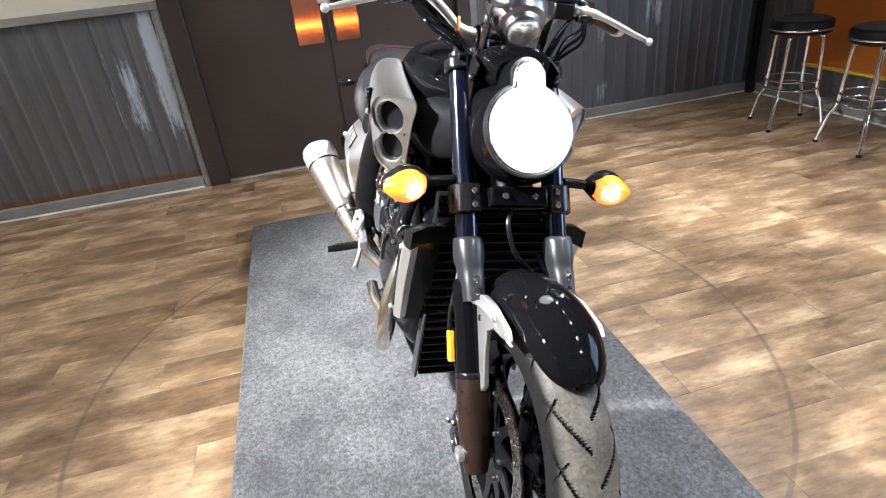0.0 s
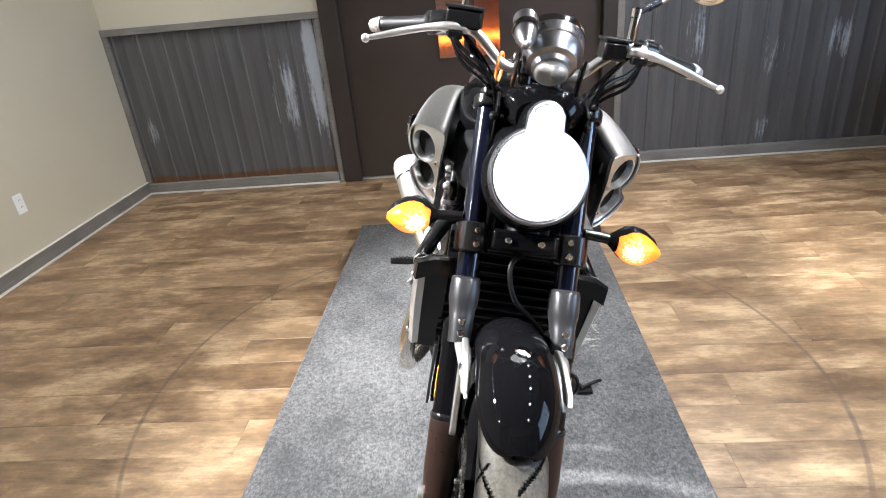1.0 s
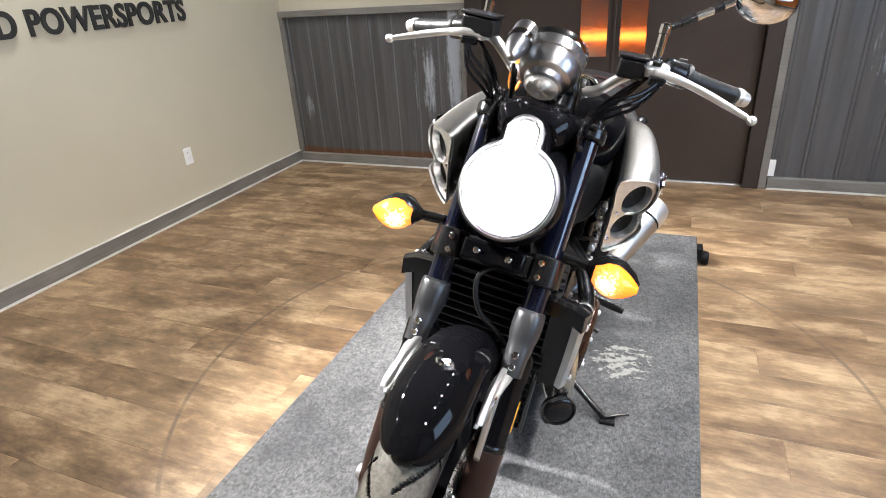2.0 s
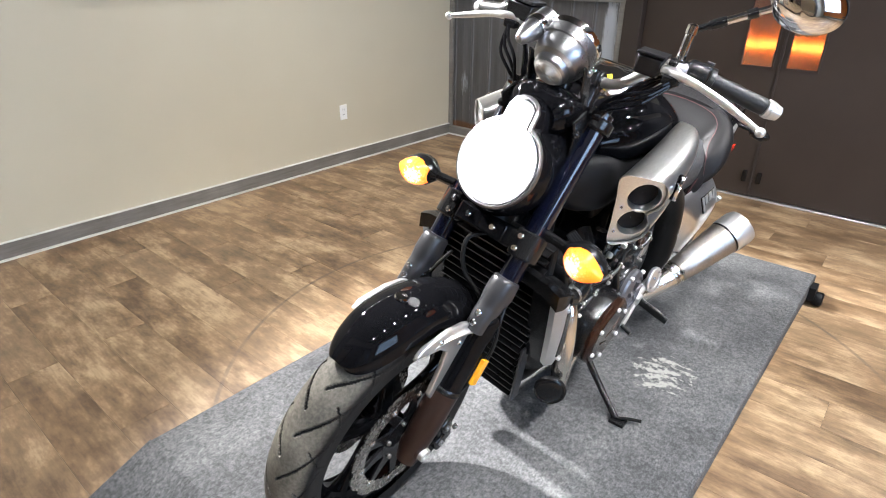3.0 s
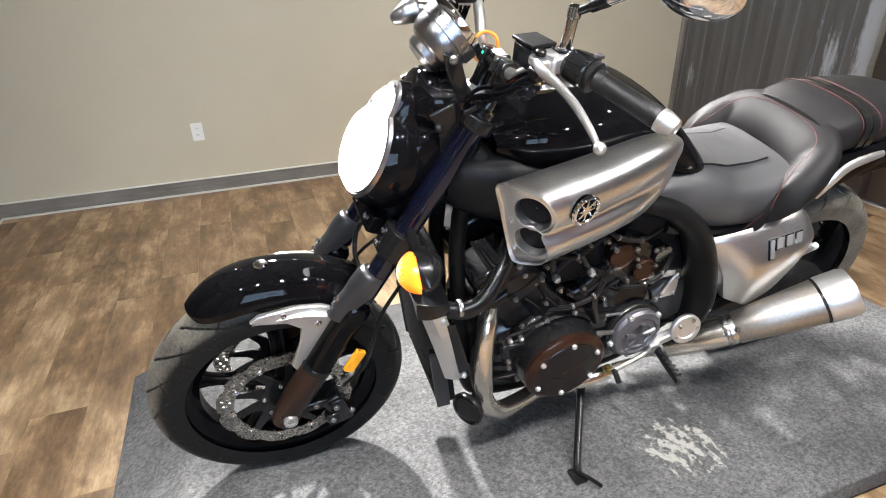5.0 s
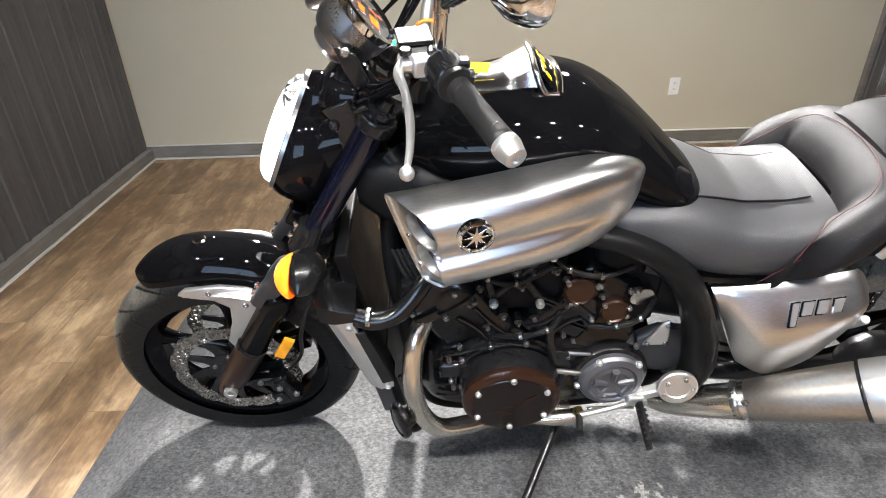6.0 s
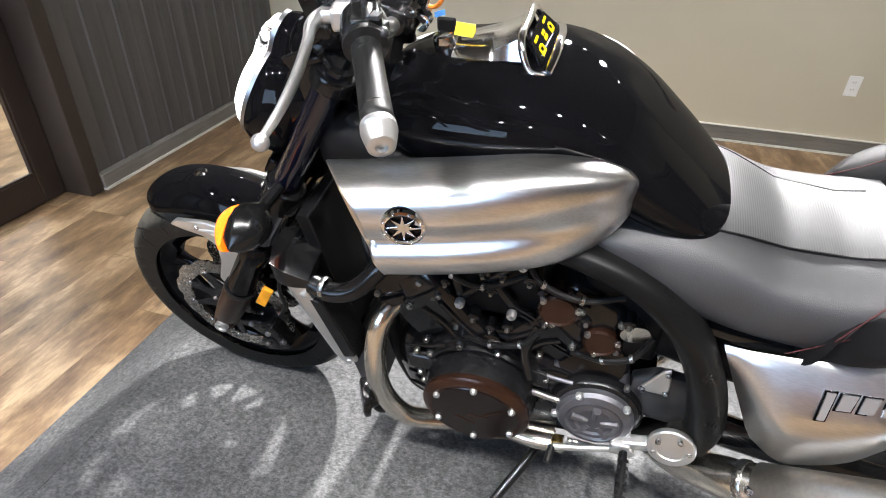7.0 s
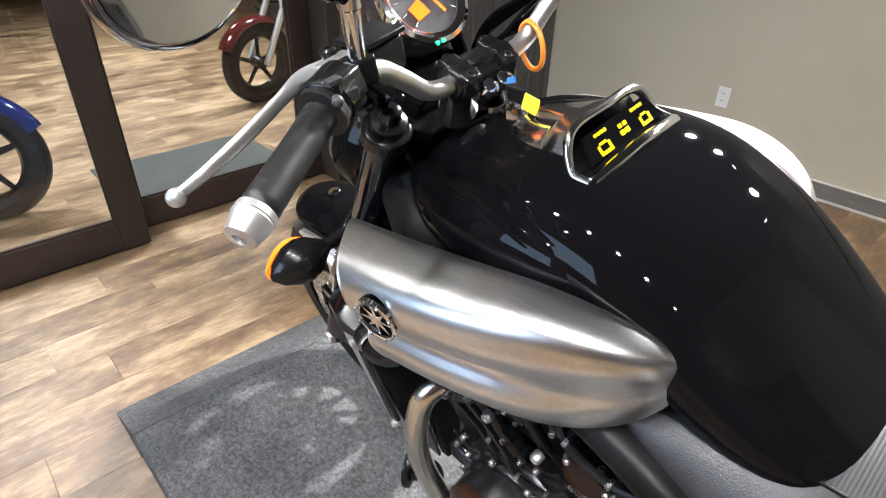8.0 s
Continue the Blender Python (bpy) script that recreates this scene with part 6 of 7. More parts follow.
part("breather_pipe", tube([(0.17, 0.83, 0.62), (0.185, 0.81, 0.55), (0.2, 0.825, 0.48)], 0.010, 10), "satin_black", eng)
part("side_lug", block((0.17, 0.585, 0.43), (0.05, 0.07, 0.05)), "engine_black", eng, bevel=0.008)
for k in range(4):
    part("case_rib", tube([(0.165, 0.54, 0.30 + 0.05 * k), (0.18, 0.60, 0.31 + 0.05 * k), (0.18, 0.63, 0.32 + 0.05 * k)], 0.004, 8), "engine_black", eng)
    part("wiring", tube([(0.13, 0.46 + 0.01 * k, 0.78), (0.165, 0.49 + 0.012 * k, 0.73), (0.15, 0.53 + 0.01 * k, 0.68), (0.17, 0.56 + 0.02 * k, 0.62)], 0.005, 8), "rubber", eng)
part("oil_sump", smooth_loft([oval(0.58, 0.10, 0.13, 0.24, 3, 20), oval(0.75, 0.12, 0.115, 0.25, 3, 20), oval(0.98, 0.11, 0.13, 0.25, 3, 20)], 3), "engine_black", bike, "black sump")

# frame rails
for s in (1, -1):
    fx = (lambda g: g) if s > 0 else mirror_x
    fr = part("frame_rail", fx(tube([(0.07, 0.47, 0.98), (0.13, 0.57, 0.90), (0.155, 0.70, 0.865), (0.165, 0.85, 0.845), (0.172, 0.975, 0.805), (0.18, 1.075, 0.72), (0.185, 1.143, 0.59), (0.185, 1.176, 0.47), (0.175, 1.185, 0.36)], [0.045, 0.045, 0.043, 0.043, 0.047, 0.052, 0.056, 0.058, 0.045], 20, 6, 0.62, up=(1, 0, 0))), "frame_black", bike, "black cast frame rail")
    part("pivot_plate", fx(prism([(-0.034, -0.035), (0.026, -0.035), (0.024, 0.0), (0.014, 0.052), (0.0, 0.04)], (0.172, 1.075, 0.520), (0, 1, 0), (0, 0, 1), 0.008)), "cast_silver", fr, "silver triangular pivot cover", bevel=0.003)
    part("pivot_casting", fx(smooth_loft([oval(1.03, 0.02, 0.40, 0.50, 3, 20, 0.15), oval(1.08, 0.024, 0.37, 0.53, 3, 20, 0.15), oval(1.15, 0.022, 0.36, 0.52, 3, 20, 0.15)], 3)), "dark_grey", fr, "grey casting round the pivot")
    for y, z in ((1.05, 0.494), (1.094, 0.494), (1.086, 0.556)):
        part("pivot_bolt", fx(bolt((0.177, y, z), (1, 0, 0), 0.006, 0.004)), "steel", fr)
    part("down_tube", fx(tube([(0.06, 0.46, 0.9), (0.075, 0.45, 0.7), (0.085, 0.47, 0.5), (0.09, 0.50, 0.25), (0.095, 0.60, 0.16), (0.10, 1.0, 0.17), (0.13, 1.15, 0.33)], 0.021, 12)), "frame_black", bike)
    # foot rest
    pg = part("footrest_plate", fx(lathe([(0.046, 0.0), (0.048, 0.003), (0.048, 0.012), (0.045, 0.015), (0.03, 0.0155), (0.028, 0.013), (0.0, 0.013)], (0.226, 1.130, 0.392), (1, -0.1, 0.25), 32)), "cast_silver", bike, "round drilled silver footrest plate")
    for k in range(5):
        a = radians(72 * k)
        part("plate_bolt", fx(bolt(Vector((0.2415, 1.128, 0.396)) + Vector((0, math.cos(a), math.sin(a))) * 0.036, (1, -0.1, 0.25), 0.006, 0.004)), "steel", pg)
    part("footrest_arm", fx(joined(block((0.22, 1.075, 0.36), (0.026, 0.11, 0.026), pose(0, 0, 0, 18)), block((0.225, 1.035, 0.345), (0.034, 0.04, 0.034)))), "cast_silver", pg, "silver footrest hanger", bevel=0.005)
    peg = part("footrest", fx(tube([(0.235, 1.045, 0.338), (0.30, 1.045, 0.328), (0.352, 1.042, 0.320)], [0.015, 0.017, 0.013], 12, 4, 0.6)), "rubber", pg, "ribbed black rubber footrest")
    for k in range(6):
        part("rubber_rib", fx(block((0.262 + 0.015 * k, 1.045, 0.346 - 0.002 * k), (0.006, 0.022, 0.004))), "rubber", peg)
# gear lever
gear = part("gear_lever", joined(tube([(0.225, 1.06, 0.335), (0.24, 0.97, 0.318), (0.25, 0.90, 0.31)], [0.008, 0.007, 0.008], 10, 4), lathe([(0.013, -0.01), (0.013, 0.01)], (0.23, 1.055, 0.335), (1, 0, 0), 16)), "cast_silver", bike, "silver gear lever")
part("toe_peg", tube([(0.25, 0.898, 0.31), (0.288, 0.892, 0.302)], 0.0085, 12, 0), "rubber", gear, "black rubber toe peg")
part("linkage_rod", tube([(0.205, 0.93, 0.27), (0.215, 1.05, 0.285)], 0.005, 8, 0), "steel", gear)
part("linkage_joint", joined(lathe([(0.012, -0.012), (0.014, 0.0), (0.012, 0.012)], (0.218, 0.908, 0.272), (1, 0, 0), 14)), "brass", gear, "brass-coloured linkage joint")
brake = part("brake_pedal", tube([(-0.225, 1.06, 0.335), (-0.25, 0.97, 0.315), (-0.27, 0.90, 0.31)], [0.009, 0.008, 0.010], 10, 4), "cast_silver", bike, "silver brake pedal")
# side stand
stand = part("side_stand", joined(tube([(0.14, 0.89, 0.185), (0.20, 0.855, 0.140), (0.33, 0.780, 0.096), (0.392, 0.746, 0.078)], [0.017, 0.013, 0.011, 0.011], 12), block((0.402, 0.742, 0.076), (0.05, 0.036, 0.010), pose(0, 0, 0, 0, -LEAN)), tube([(0.395, 0.745, 0.084), (0.43, 0.765, 0.094), (0.462, 0.780, 0.100)], 0.0055, 8)), "satin_black", bike, "black side stand on the carpet")

# ---- radiator ----
RT, RB = Vector((0, 0.322, 0.80)), Vector((0, 0.412, 0.215))
tilt = math.degrees(math.atan2(RB.y - RT.y, RT.z - RB.z))
rad = part("radiator", block(RT.lerp(RB, 0.30) + vec(0, 0.03, 0), (0.32, 0.03, 0.34), pose(0, 0, 0, tilt)), "matt_black", bike, "black radiator", bevel=0.004)
cool = part("oil_cooler", block(RT.lerp(RB, 0.80) + vec(0, 0.03, 0), (0.29, 0.03, 0.235), pose(0, 0, 0, tilt)), "matt_black", rad, "black oil cooler", bevel=0.004)
for k in range(21):
    part("radiator_fin", block(RT.lerp(RB, (k + 0.5) / 21) + vec(0, -0.002, 0), (0.318 if k < 12 else 0.288, 0.018, 0.004), pose(0, 0, 0, 24)), "fin_grey", rad if k < 12 else cool)
for s in (1, -1):
    fx = (lambda g: g) if s > 0 else mirror_x
    sc = part("radiator_cover", fx(smooth_loft([
        [vec(0.205, 0.312, 0.678), vec(0.222, 0.309, 0.675), vec(0.234, 0.334, 0.668), vec(0.232, 0.368, 0.665), vec(0.222, 0.368, 0.665), vec(0.215, 0.324, 0.668)],
        [vec(0.205, 0.350, 0.55), vec(0.222, 0.348, 0.55), vec(0.234, 0.374, 0.55), vec(0.232, 0.404, 0.55), vec(0.222, 0.404, 0.55), vec(0.215, 0.364, 0.55)],
        [vec(0.203, 0.386, 0.43), vec(0.218, 0.384, 0.425), vec(0.229, 0.41, 0.42), vec(0.226, 0.44, 0.425), vec(0.216, 0.44, 0.425), vec(0.21, 0.40, 0.425)]], 4)), "cast_silver", rad, "silver radiator side cover", sharp=30)
    part("side_tank", fx(smooth_loft([
        [vec(0.150, 0.308, 0.710), vec(0.207, 0.312, 0.70), vec(0.218, 0.37, 0.695), vec(0.15, 0.37, 0.695)],
        [vec(0.150, 0.350, 0.55), vec(0.207, 0.354, 0.55), vec(0.218, 0.41, 0.55), vec(0.15, 0.41, 0.55)],
        [vec(0.150, 0.390, 0.42), vec(0.205, 0.390, 0.42), vec(0.214, 0.44, 0.42), vec(0.15, 0.44, 0.42)]], 3)), "satin_black", rad, "black radiator side tank", sharp=30)
    part("cover_panel", fx(prism([(-0.012, -0.10), (0.018, -0.09), (0.002, 0.09), (-0.02, 0.09)], (0.229, 0.408, 0.545), (0, 1, 0.0), (0, -0.2, 1), 0.01)), "satin_black", sc, "black inset panel", bevel=0.003)
    for y, z in ((0.362, 0.648), (0.428, 0.440)):
        part("cover_bolt", fx(bolt((0.234, y, z), (1, 0, 0), 0.008, 0.006)), "cast_silver", sc)
    part("air_deflector", fx(smooth_loft([
        [vec(0.12, 0.293, 0.736), vec(0.19, 0.290, 0.732), vec(0.226, 0.298, 0.714), vec(0.228, 0.303, 0.666), vec(0.19, 0.303, 0.684), vec(0.12, 0.303, 0.694)],
        [vec(0.13, 0.328, 0.730), vec(0.20, 0.328, 0.725), vec(0.234, 0.333, 0.706), vec(0.236, 0.333, 0.666), vec(0.19, 0.333, 0.682), vec(0.13, 0.338, 0.694)],
        [vec(0.14, 0.378, 0.706), vec(0.19, 0.378, 0.702), vec(0.230, 0.378, 0.689), vec(0.230, 0.378, 0.666), vec(0.19, 0.378, 0.679), vec(0.14, 0.378, 0.689)]], 4)), "satin_black", rad, "black plastic air deflector", sharp=30)
    # lower belly plates beside the oil cooler
    part("belly_plate", fx(prism([(-0.012, 0.0), (0.03, 0.0), (0.062, -0.23), (0.022, -0.23)], (0.153, 0.375, 0.445), (0, 1, 0), (0, 0, 1), 0.008)), "dark_grey", rad, "grey cooler side plate", bevel=0.003)
horn = part("horn", lathe([(0.0, -0.03), (0.025, -0.03), (0.03, -0.012), (0.046, -0.008), (0.048, 0.0), (0.046, 0.006), (0.038, 0.004), (0.03, 0.008), (0.0, 0.006)], (0.240, 0.448, 0.300), (0.5, -0.85, 0.1), 32), "satin_black", bike, "round black horn")
part("horn_ring", lathe([(0.0385, 0.005), (0.041, 0.008), (0.0435, 0.006)], (0.240, 0.448, 0.300), (0.5, -0.85, 0.1), 32, False), "satin_black", horn)
part("horn_bracket", tube([(0.235, 0.465, 0.31), (0.215, 0.475, 0.36), (0.19, 0.455, 0.42)], 0.008, 8), "satin_black", horn)
part("rear_horn_cover", ball((0.215, 0.478, 0.265), (0.03, 0.033, 0.045)), "matt_black", bike)

# ---- seat, side panels, tail ----
seat = part("rider_seat", smooth_loft([oval(0.905, 0.172, 0.845, 0.885, 3, 32), oval(0.96, 0.182, 0.78, 0.90, 3, 32), oval(1.05, 0.188, 0.715, 0.905, 2.8, 32), oval(1.12, 0.19, 0.69, 0.885, 2.8, 32), oval(1.20, 0.19, 0.68, 0.852, 3, 32), oval(1.30, 0.188, 0.685, 0.845, 3.2, 32), oval(1.38, 0.17, 0.73, 0.86, 3, 32)], 5), "leather_grey", bike, "grey leather rider seat")
top = []
for y, hw, z0, z1, half in [tuple(v) for v in zip(*(np.interp(np.linspace(1.03, 1.345, 20), (0.96, 1.05, 1.12, 1.20, 1.30, 1.38), col) for col in ((0.96, 1.05, 1.12, 1.20, 1.30, 1.38), (0.182, 0.188, 0.19, 0.19, 0.188, 0.17), (0.78, 0.715, 0.69, 0.68, 0.685, 0.73), (0.90, 0.905, 0.885, 0.852, 0.845, 0.86), (0.13, 0.125, 0.112, 0.092, 0.085, 0.085))))]:
    top.append([Vector((x, y, (z0 + z1) / 2 + (z1 - z0) / 2 * (1 - (abs(x) / hw) ** 2.9) ** (1 / 2.9) + 0.0035)) for x in (half * k / 8 for k in range(-8, 9))])
insert = part("seat_insert", loft(top, False, False), "seat_fabric", seat, "paler ribbed insert on the seat top")
both("seat_seam", tube([r[-1] + Vector((0.001, 0, -0.001)) for r in top], 0.0022, 8, 2), "leather_black", seat)
part("seat_base", smooth_loft([oval(1.0, 0.165, 0.70, 0.76, 3, 24), oval(1.15, 0.175, 0.665, 0.72, 3, 24), oval(1.30, 0.175, 0.665, 0.73, 3, 24), oval(1.42, 0.15, 0.70, 0.78, 3, 24)], 3), "satin_black", bike)
wrap = []
for x, y, z, ry, rz in ((0.182, 1.275, 0.735, 0.035, 0.045), (0.188, 1.335, 0.79, 0.045, 0.07), (0.178, 1.402, 0.832, 0.050, 0.080), (0.135, 1.445, 0.862, 0.055, 0.080), (0.065, 1.465, 0.874, 0.058, 0.080), (0.0, 1.47, 0.877, 0.058, 0.080)):
    wrap.append((x, y, z, ry, rz))
wrap = wrap + [(-x, y, z, ry, rz) for x, y, z, ry, rz in wrap[-2::-1]]
rings = []
for i, (x, y, z, ry, rz) in enumerate(wrap):
    p, q = wrap[max(0, i - 1)], wrap[min(len(wrap) - 1, i + 1)]
    d = Vector((q[0] - p[0], q[1] - p[1], 0)).normalized()
    side = Vector((d.y, -d.x, 0))
    if side.y > 0:
        side = -side
    rings.append([Vector((x, y, z)) - side * (ry * math.cos(a)) + Vector((0, 0.35 * rz * math.sin(a), rz * math.sin(a))) for a in (2 * math.pi * j / 20 for j in range(20))])
back = part("seat_backrest", smooth_loft(rings, 5), "leather_black", bike, "black leather backrest roll")
pill = part("pillion_seat", smooth_loft([oval(1.46, 0.145, 0.828, 0.953, 2.8, 28), oval(1.54, 0.15, 0.838, 0.983, 2.8, 28), oval(1.66, 0.15, 0.853, 0.986, 2.8, 28), oval(1.80, 0.14, 0.868, 0.980, 2.8, 28), oval(1.90, 0.11, 0.888, 0.963, 2.6, 28), oval(1.94, 0.06, 0.908, 0.943, 2.4, 28)], 4), "leather_black", bike, "black leather pillion seat")
for y in (1.575, 1.605):
    part("strap", loft([[v + vec(0, dy, 0) for v in oval(y, 0.154, 0.836, 0.988, 2.8, 28)] for dy in (0, 0.022)], False), "satin_black", pill, "black seat strap")
for k, y in enumerate((1.567, 1.635)):
    part("stitching", tube(oval(y, 0.1515, 0.853, 0.9875, 2.8, 40)[:21], 0.0010, 6, 0), "red_thread", pill, "red stitching")
st = [Vector(p) for p in ((0.192, 1.235, 0.706), (0.1935, 1.275, 0.745), (0.190, 1.315, 0.775), (0.183, 1.345, 0.79))]
both("stitching", tube(st, 0.0010, 6, 4), "red_thread", seat, "red stitching")
both("stitching", tube([r[7] * 1.0 + Vector((0.002, -0.004, 0.002)) for r in rings[:6]], 0.0010, 6, 3), "red_thread", back, "red stitching")
for s in (1, -1):
    fx = (lambda g: g) if s > 0 else mirror_x
    # silver side panel with its lower edge folded in
    stations = [
        [vec(0.165, 1.150, 0.685), vec(0.186, 1.153, 0.676), vec(0.192, 1.158, 0.666), vec(0.200, 1.185, 0.610), vec(0.212, 1.215, 0.555), vec(0.215, 1.235, 0.505), vec(0.212, 1.258, 0.462), vec(0.19, 1.262, 0.455), vec(0.165, 1.20, 0.58)],
        [vec(0.172, 1.195, 0.697), vec(0.198, 1.197, 0.688), vec(0.206, 1.199, 0.677), vec(0.232, 1.225, 0.640), vec(0.256, 1.252, 0.596), vec(0.258, 1.272, 0.545), vec(0.240, 1.297, 0.455), vec(0.21, 1.30, 0.440), vec(0.17, 1.25, 0.58)],
        [vec(0.178, 1.28, 0.712), vec(0.205, 1.282, 0.704), vec(0.213, 1.284, 0.694), vec(0.240, 1.305, 0.660), vec(0.263, 1.325, 0.612), vec(0.262, 1.335, 0.550), vec(0.232, 1.345, 0.437), vec(0.20, 1.345, 0.427), vec(0.175, 1.31, 0.58)],
        [vec(0.178, 1.38, 0.733), vec(0.206, 1.382, 0.726), vec(0.215, 1.384, 0.715), vec(0.240, 1.395, 0.685), vec(0.262, 1.405, 0.643), vec(0.258, 1.410, 0.585), vec(0.238, 1.412, 0.500), vec(0.205, 1.41, 0.488), vec(0.176, 1.39, 0.60)],
        [vec(0.172, 1.43, 0.735), vec(0.198, 1.435, 0.728), vec(0.206, 1.438, 0.718), vec(0.222, 1.450, 0.695), vec(0.236, 1.465, 0.665), vec(0.232, 1.470, 0.630), vec(0.220, 1.465, 0.585), vec(0.19, 1.455, 0.575), vec(0.17, 1.44, 0.65)],
        [vec(0.165, 1.46, 0.72), vec(0.178, 1.468, 0.714), vec(0.184, 1.472, 0.706), vec(0.190, 1.482, 0.692), vec(0.196, 1.490, 0.672), vec(0.194, 1.492, 0.655), vec(0.188, 1.488, 0.635), vec(0.176, 1.48, 0.63), vec(0.165, 1.465, 0.67)]]
    sp = part("side_panel", fx(smooth_loft([[vec(r[1].x - 0.009, r[0].y, r[0].z - 0.003), r[1]] + spline(r[2:7], 4) + [r[7], vec(r[1].x - 0.009, r[8].y, r[8].z)] for r in stations], 4)), "brushed_alu", bike, "brushed aluminium side panel", sharp=32)
    for k, (dy, h, w) in enumerate(((0.0, 0.050, 0.011), (0.026, 0.028, 0.020), (0.056, 0.028, 0.020), (0.086, 0.028, 0.018))):
        low = -0.011 if k == 0 else 0.0
        for grow, lift, mt in ((0.003, 0.0, "badge_metal"), (0.0, 0.0025, "cast_silver")):
            a, b = w / 2 + grow, h / 2 + grow
            part("badge_bar", fx(prism([(-a, -b + low), (a, -b + low), (a + 0.006, b + low), (-a + 0.004, b + low)], (0.2375 + 0.03 * dy + lift, 1.305 + dy, 0.667 + 0.16 * dy + lift * 0.6), (0, 1, 0.16), (-0.52, 0.0, 0.85), 0.004)), mt, sp, "plain metal badge bars")
    part("grab_rail", fx(tube([(0.165, 1.495, 0.745), (0.172, 1.515, 0.795), (0.170, 1.56, 0.838), (0.165, 1.63, 0.852), (0.155, 1.70, 0.852)], [0.010, 0.013, 0.014, 0.013, 0.010], 10, 5, 0.55)), "cast_silver", bike, "silver grab handle")
    part("pillion_footrest", fx(joined(tube([(0.19, 1.44, 0.56), (0.225, 1.46, 0.60), (0.26, 1.455, 0.655)], [0.012, 0.011, 0.010], 10), block((0.19, 1.43, 0.54), (0.03, 0.07, 0.035)))), "cast_silver", bike, "silver folded pillion footrest", bevel=0.004)
    part("swingarm", fx(tube([(0.14, 1.13, 0.38), (0.16, 1.30, 0.37), (0.165, 1.52, 0.345), (0.16, 1.74, 0.329)], [0.05, 0.046, 0.04, 0.034], 14, 5, 0.6)), "engine_black", bike, "black swingarm")
    part("rear_indicator", fx(joined(tube([(0.09, 2.03, 0.775), (0.16, 2.05, 0.765)], 0.009, 10, 0), ball((0.195, 2.052, 0.758), (0.045, 0.03, 0.024)))), "satin_black", bike, "small black rear indicator")
    part("side_reflector", fx(block((0.125, 2.0, 0.68), (0.008, 0.05, 0.028))), "red_lens", bike, "red reflector", bevel=0.002)
tail = part("tail_cowl", smooth_loft([oval(1.40, 0.165, 0.690, 0.850, 3, 28), oval(1.52, 0.165, 0.710, 0.870, 3, 28), oval(1.68, 0.158, 0.760, 0.900, 3, 28), oval(1.85, 0.135, 0.800, 0.915, 3, 28), oval(1.98, 0.10, 0.830, 0.910, 2.8, 28), oval(2.02, 0.07, 0.845, 0.895, 2.6, 28)], 4), "gloss_black", bike, "glossy black tail cowl")
part("tail_lamp", block((0, 2.03, 0.87), (0.10, 0.03, 0.035)), "red_lens", tail, "red tail lamp", bevel=0.008)
part("rear_mudguard", smooth_loft([oval(1.55, 0.11, 0.70, 0.82, 3, 20), oval(1.75, 0.11, 0.71, 0.85, 3, 20), oval(1.95, 0.10, 0.72, 0.87, 3, 20), oval(2.08, 0.09, 0.66, 0.76, 3, 20), oval(2.18, 0.085, 0.60, 0.66, 3, 20)], 3), "matt_black", bike, "black rear mudguard")
part("under_seat_box", smooth_loft([oval(1.05, 0.14, 0.52, 0.70, 3, 20), oval(1.25, 0.155, 0.48, 0.72, 3, 20), oval(1.42, 0.15, 0.52, 0.76, 3, 20)], 3), "matt_black", bike)
both("shock", tube([(0.1, 1.30, 0.52), (0.1, 1.42, 0.40)], 0.03, 14, 0), "engine_black", bike)

# exhaust
mc0, mc1 = Vector((0.262, 1.298, 0.374)), Vector((0.345, 1.507, 0.522))
MD = (mc1 - mc0).normalized()
for s in (1, -1):
    fx = (lambda g: g) if s > 0 else mirror_x
    mu = part("muffler", fx(lathe([(0.046, 0.0), (0.048, 0.003), (0.056, 0.10), (0.064, 0.20), (0.066, 0.235), (0.062, 0.237)], mc0, MD, 40, False)), "muffler_steel", bike, "tapered brushed steel muffler", sharp=30)
    part("muffler_cap", fx(lathe([(0.062, 0.236), (0.068, 0.238), (0.0695, 0.244), (0.0705, 0.30), (0.066, 0.318), (0.05, 0.322), (0.042, 0.318), (0.038, 0.27), (0.0, 0.26)], mc0, MD, 40)), "cast_silver", mu, "pale silver muffler end cap", sharp=30)
    part("muffler_band", fx(lathe([(0.0665, 0.230), (0.0675, 0.232), (0.0675, 0.237), (0.0665, 0.239)], mc0, MD, 40, False)), "satin_black", mu)
    pipe = part("exhaust_pipe", fx(tube([(0.12, 1.12, 0.20), (0.165, 1.165, 0.235), (0.21, 1.21, 0.295), mc0 - MD * 0.04, mc0 + MD * 0.006], [0.030, 0.036, 0.041, 0.044, 0.044], 24)), "header_steel", bike, "stainless exhaust link pipe")
    part("pipe_clamp", fx(joined(lathe([(0.0455, -0.034), (0.047, -0.032), (0.047, -0.018), (0.0455, -0.016)], mc0, MD, 32, False), bolt(mc0 - MD * 0.02 + vec(0.03, -0.01, 0.034), (0.7, -0.2, 0.6), 0.009, 0.01))), "steel", pipe)


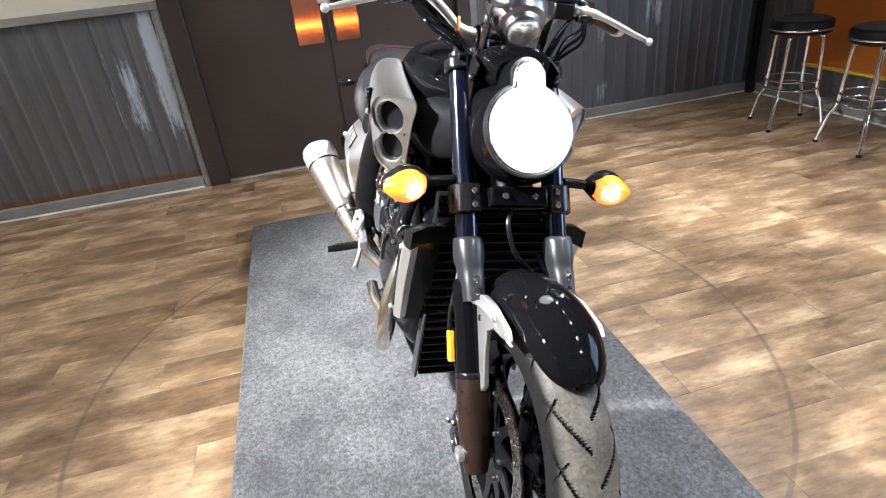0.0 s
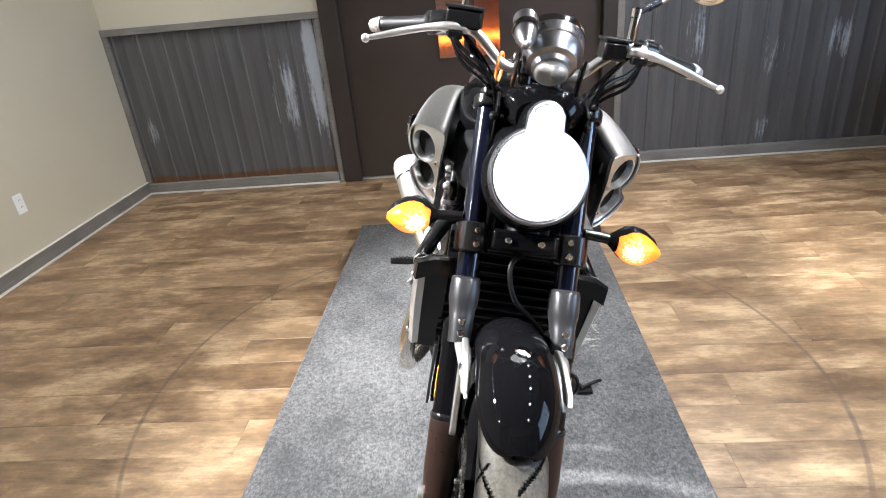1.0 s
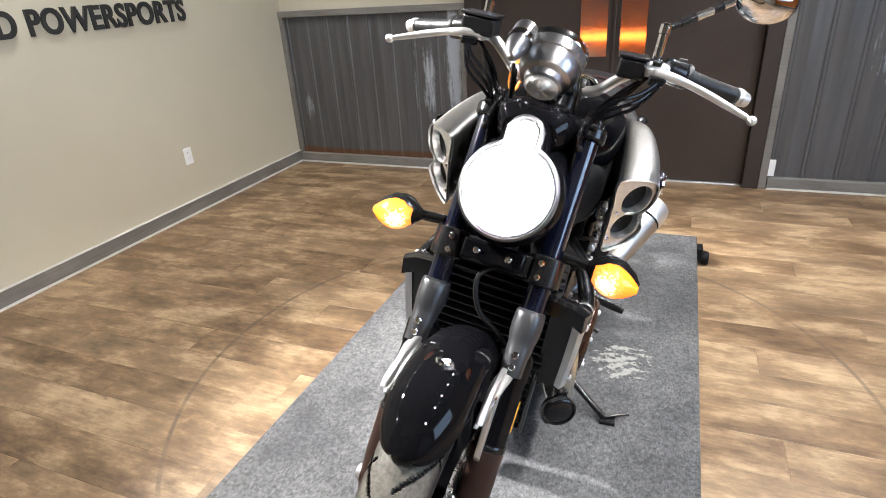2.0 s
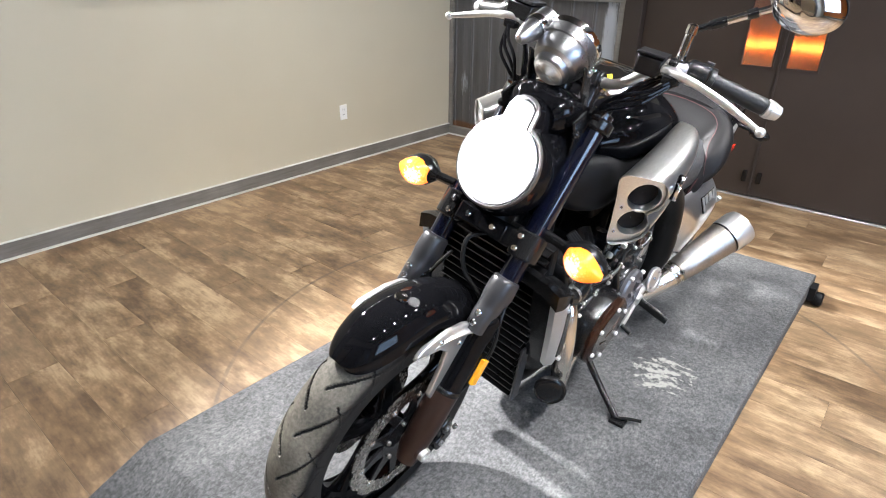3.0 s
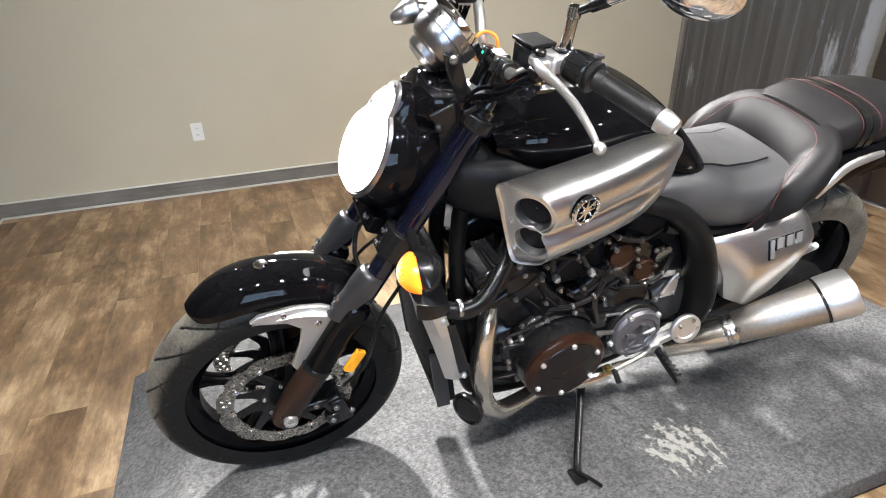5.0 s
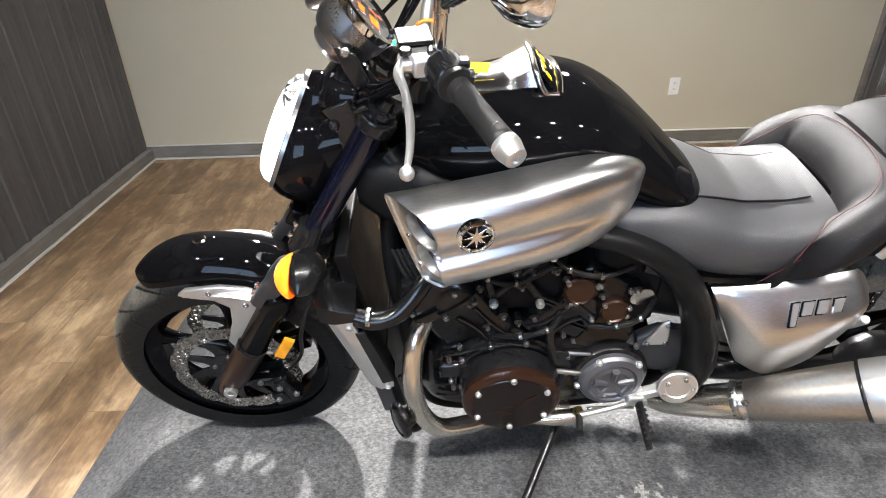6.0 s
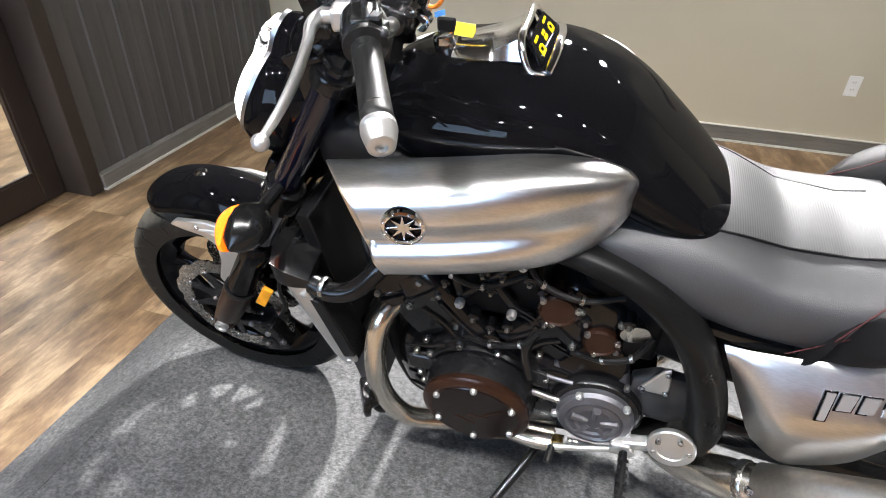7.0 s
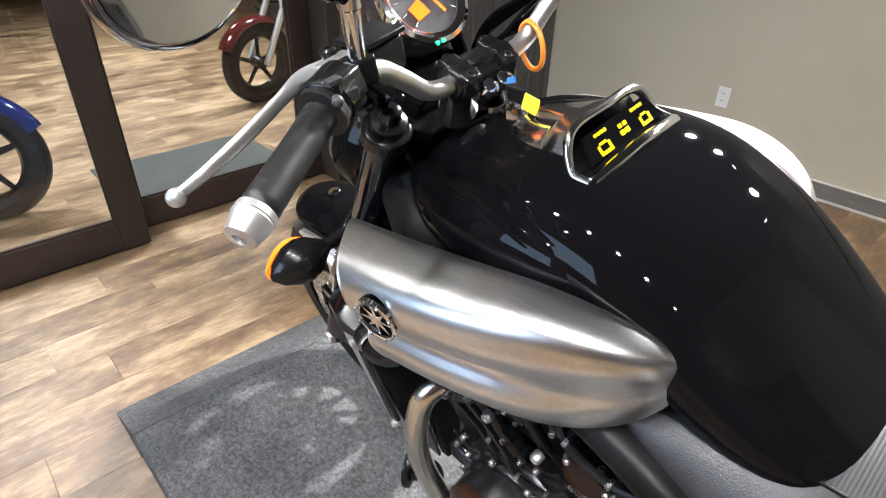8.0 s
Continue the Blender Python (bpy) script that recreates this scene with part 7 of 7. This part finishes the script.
# ---- motorcycles in the next showroom ----
def plain_bike(m, paint, label):
    """A parked cruiser seen through the glass: its wheels, forks, mudguard, tank, engine, seat and bars."""
    b = empty("parked_motorcycle", m, label, "motorcycle", "parked motorcycles")
    for name, y in (("front_wheel", 0.0), ("rear_wheel", 1.6)):
        w = part(name, joined(lathe([(0.205, -0.045), (0.212, -0.045), (0.19, -0.02), (0.19, 0.02), (0.212, 0.045), (0.205, 0.045), (0.185, 0.02), (0.185, -0.02), (0.205, -0.045)], (0, y, 0.31), (1, 0, 0), 48, False), lathe([(0.0, -0.05), (0.045, -0.05), (0.05, 0.0), (0.045, 0.05), (0.0, 0.05)], (0, y, 0.31), (1, 0, 0), 20)), "engine_black", b, "black cast wheel")
        part("tyre", lathe([(0.206, -0.045), (0.24, -0.062), (0.29, -0.05), (0.308, -0.02), (0.31, 0.0), (0.308, 0.02), (0.29, 0.05), (0.24, 0.062), (0.206, 0.045)], (0, y, 0.31), (1, 0, 0), 60, False), "rubber", w, "black tyre")
        for k in range(5):
            part("spoke", tube([around((0, y, 0.31), 0.03, 90 + 72 * k), around((0, y, 0.31), 0.195, 90 + 72 * k)], [0.02, 0.014], 8, 0, 0.6), "engine_black", w)
    fend2 = []
    for a in range(-40, 66, 7):
        fend2.append([Vector((0.075 * math.sin(f), -(0.345 - 0.05 * (1 - math.cos(f))) * math.sin(radians(a)), 0.31 + (0.345 - 0.05 * (1 - math.cos(f))) * math.cos(radians(a)))) for f in (radians(80) * k / 6 for k in range(-6, 7))])
    part("front_fender", loft(fend2, False, False), paint, b)
    for s in (1, -1):
        part("fork", tube([(0.10 * s, 0.0, 0.31), (0.10 * s, 0.33, 0.98)], 0.025, 14, 0), "cast_silver", b, "bright fork leg")
        part("mirror", joined(tube([(0.25 * s, 0.5, 1.08), (0.3 * s, 0.48, 1.2)], 0.006, 8, 0), ball((0.31 * s, 0.48, 1.23), (0.06, 0.015, 0.04))), "chrome", b)
        part("indicator", ball((0.2 * s, 0.3, 0.85), (0.035, 0.03, 0.03)), "amber", b)
    part("handlebar", tube([(-0.4, 0.6, 1.05), (-0.25, 0.5, 1.08), (0, 0.42, 1.03), (0.25, 0.5, 1.08), (0.4, 0.6, 1.05)], 0.013, 10), "chrome", b)
    part("headlamp", joined(lathe([(0.0, -0.1), (0.06, -0.09), (0.085, -0.03), (0.09, 0.0), (0.08, 0.01), (0.0, 0.02)], (0, 0.2, 0.92), (0, -1, 0), 28)), "chrome", b)
    part("tank", smooth_loft([oval(0.48, 0.09, 0.82, 0.95, 2.4, 24), oval(0.65, 0.15, 0.76, 1.0, 2.4, 24), oval(0.85, 0.14, 0.76, 0.97, 2.4, 24), oval(1.0, 0.07, 0.76, 0.84, 2.4, 24)], 4), paint, b)
    part("engine", joined(block((0, 0.72, 0.45), (0.3, 0.42, 0.34)), *[block((0, 0.72, 0.36 + 0.03 * k), (0.34, 0.40, 0.012)) for k in range(8)]), "engine_black", b, bevel=0.02)
    part("seat", smooth_loft([oval(0.95, 0.10, 0.70, 0.78, 3, 20), oval(1.15, 0.15, 0.66, 0.74, 3, 20), oval(1.4, 0.14, 0.68, 0.80, 3, 20), oval(1.7, 0.09, 0.72, 0.82, 3, 20)], 3), "leather_black", b)
    part("rear_fender", smooth_loft([oval(1.25, 0.10, 0.55, 0.68, 3, 20), oval(1.6, 0.11, 0.60, 0.70, 3, 20), oval(1.95, 0.09, 0.45, 0.55, 3, 20)], 3), paint, b)
    part("exhaust", tube([(-0.14, 0.55, 0.35), (-0.17, 0.6, 0.22), (-0.17, 1.1, 0.22), (-0.18, 1.9, 0.28)], [0.025, 0.03, 0.04, 0.045], 14), "chrome", b)
    return b


plain_bike(Matrix.Translation((-0.97, -2.2, 0)) @ pose(0, 0, 0, 0, 4, 100), "red_paint", "parked motorcycle with dark red mudguard, behind the glass")
plain_bike(Matrix.Translation((0.96, -1.28, 0)) @ pose(0, 0, 0, 0, 4, -115), "blue_paint", "parked motorcycle with dark blue mudguard, behind the glass")
plain_bike(Matrix.Translation((-2.4, -4.2, 0)) @ pose(0, 0, 0, 0, 4, 165), "gloss_black", "parked black motorcycle further inside the showroom")

# ---- floor planks ----
PW, PL = 0.183, 1.22
rng = random.Random(7)
cache = {}


def plank_mesh(x0, x1, y0, y1):
    """One plank with its edges eased, its origin at its middle."""
    size = (round(x1 - x0, 3), round(y1 - y0, 3))
    if size not in cache:
        hx, hy, e = size[0] / 2 - 0.0003, size[1] / 2 - 0.0003, 0.0009
        low = [Vector((x, y, -0.0135)) for x, y in ((-hx, -hy), (hx, -hy), (hx, hy), (-hx, hy))]
        mid = [Vector((v.x, v.y, -0.0007)) for v in low]
        top = [Vector((math.copysign(hx - e, v.x), math.copysign(hy - e, v.y), 0)) for v in low]
        cache[size] = mesh_of("plank", loft([low, mid, top]), "plank_wood", 20)
    return cache[size]


far = []
row = 0
y = 0.30 - PW * 60
while y < YB:
    off = (row * 0.47 + rng.choice((0, 0.16, 0.31))) % PL
    x = -8.0 - off
    while x < XR:
        x0, x1, y0, y1 = max(x, -8.0), min(x + PL, XR), max(y, -9.0), min(y + PW, YB)
        inside = y1 > YF - 0.1
        if inside:
            x0 = max(x0, XL)
        x += PL
        if x1 - x0 < 0.02 or y1 - y0 < 0.02:
            continue
        if inside:
            ob = new("plank", plank_mesh(x0, x1, y0, y1))
            ob.location, ob.parent = ((x0 + x1) / 2, (y0 + y1) / 2, 0), floor
        else:
            far.append(slab(x0 + 0.0005, x1 - 0.0005, y0 + 0.0005, y1 - 0.0005, -0.0135, 0))
    y += PW
    row += 1
tagged(part("far_planks", joined(*far), "plank_wood", floor), kind="stuff")
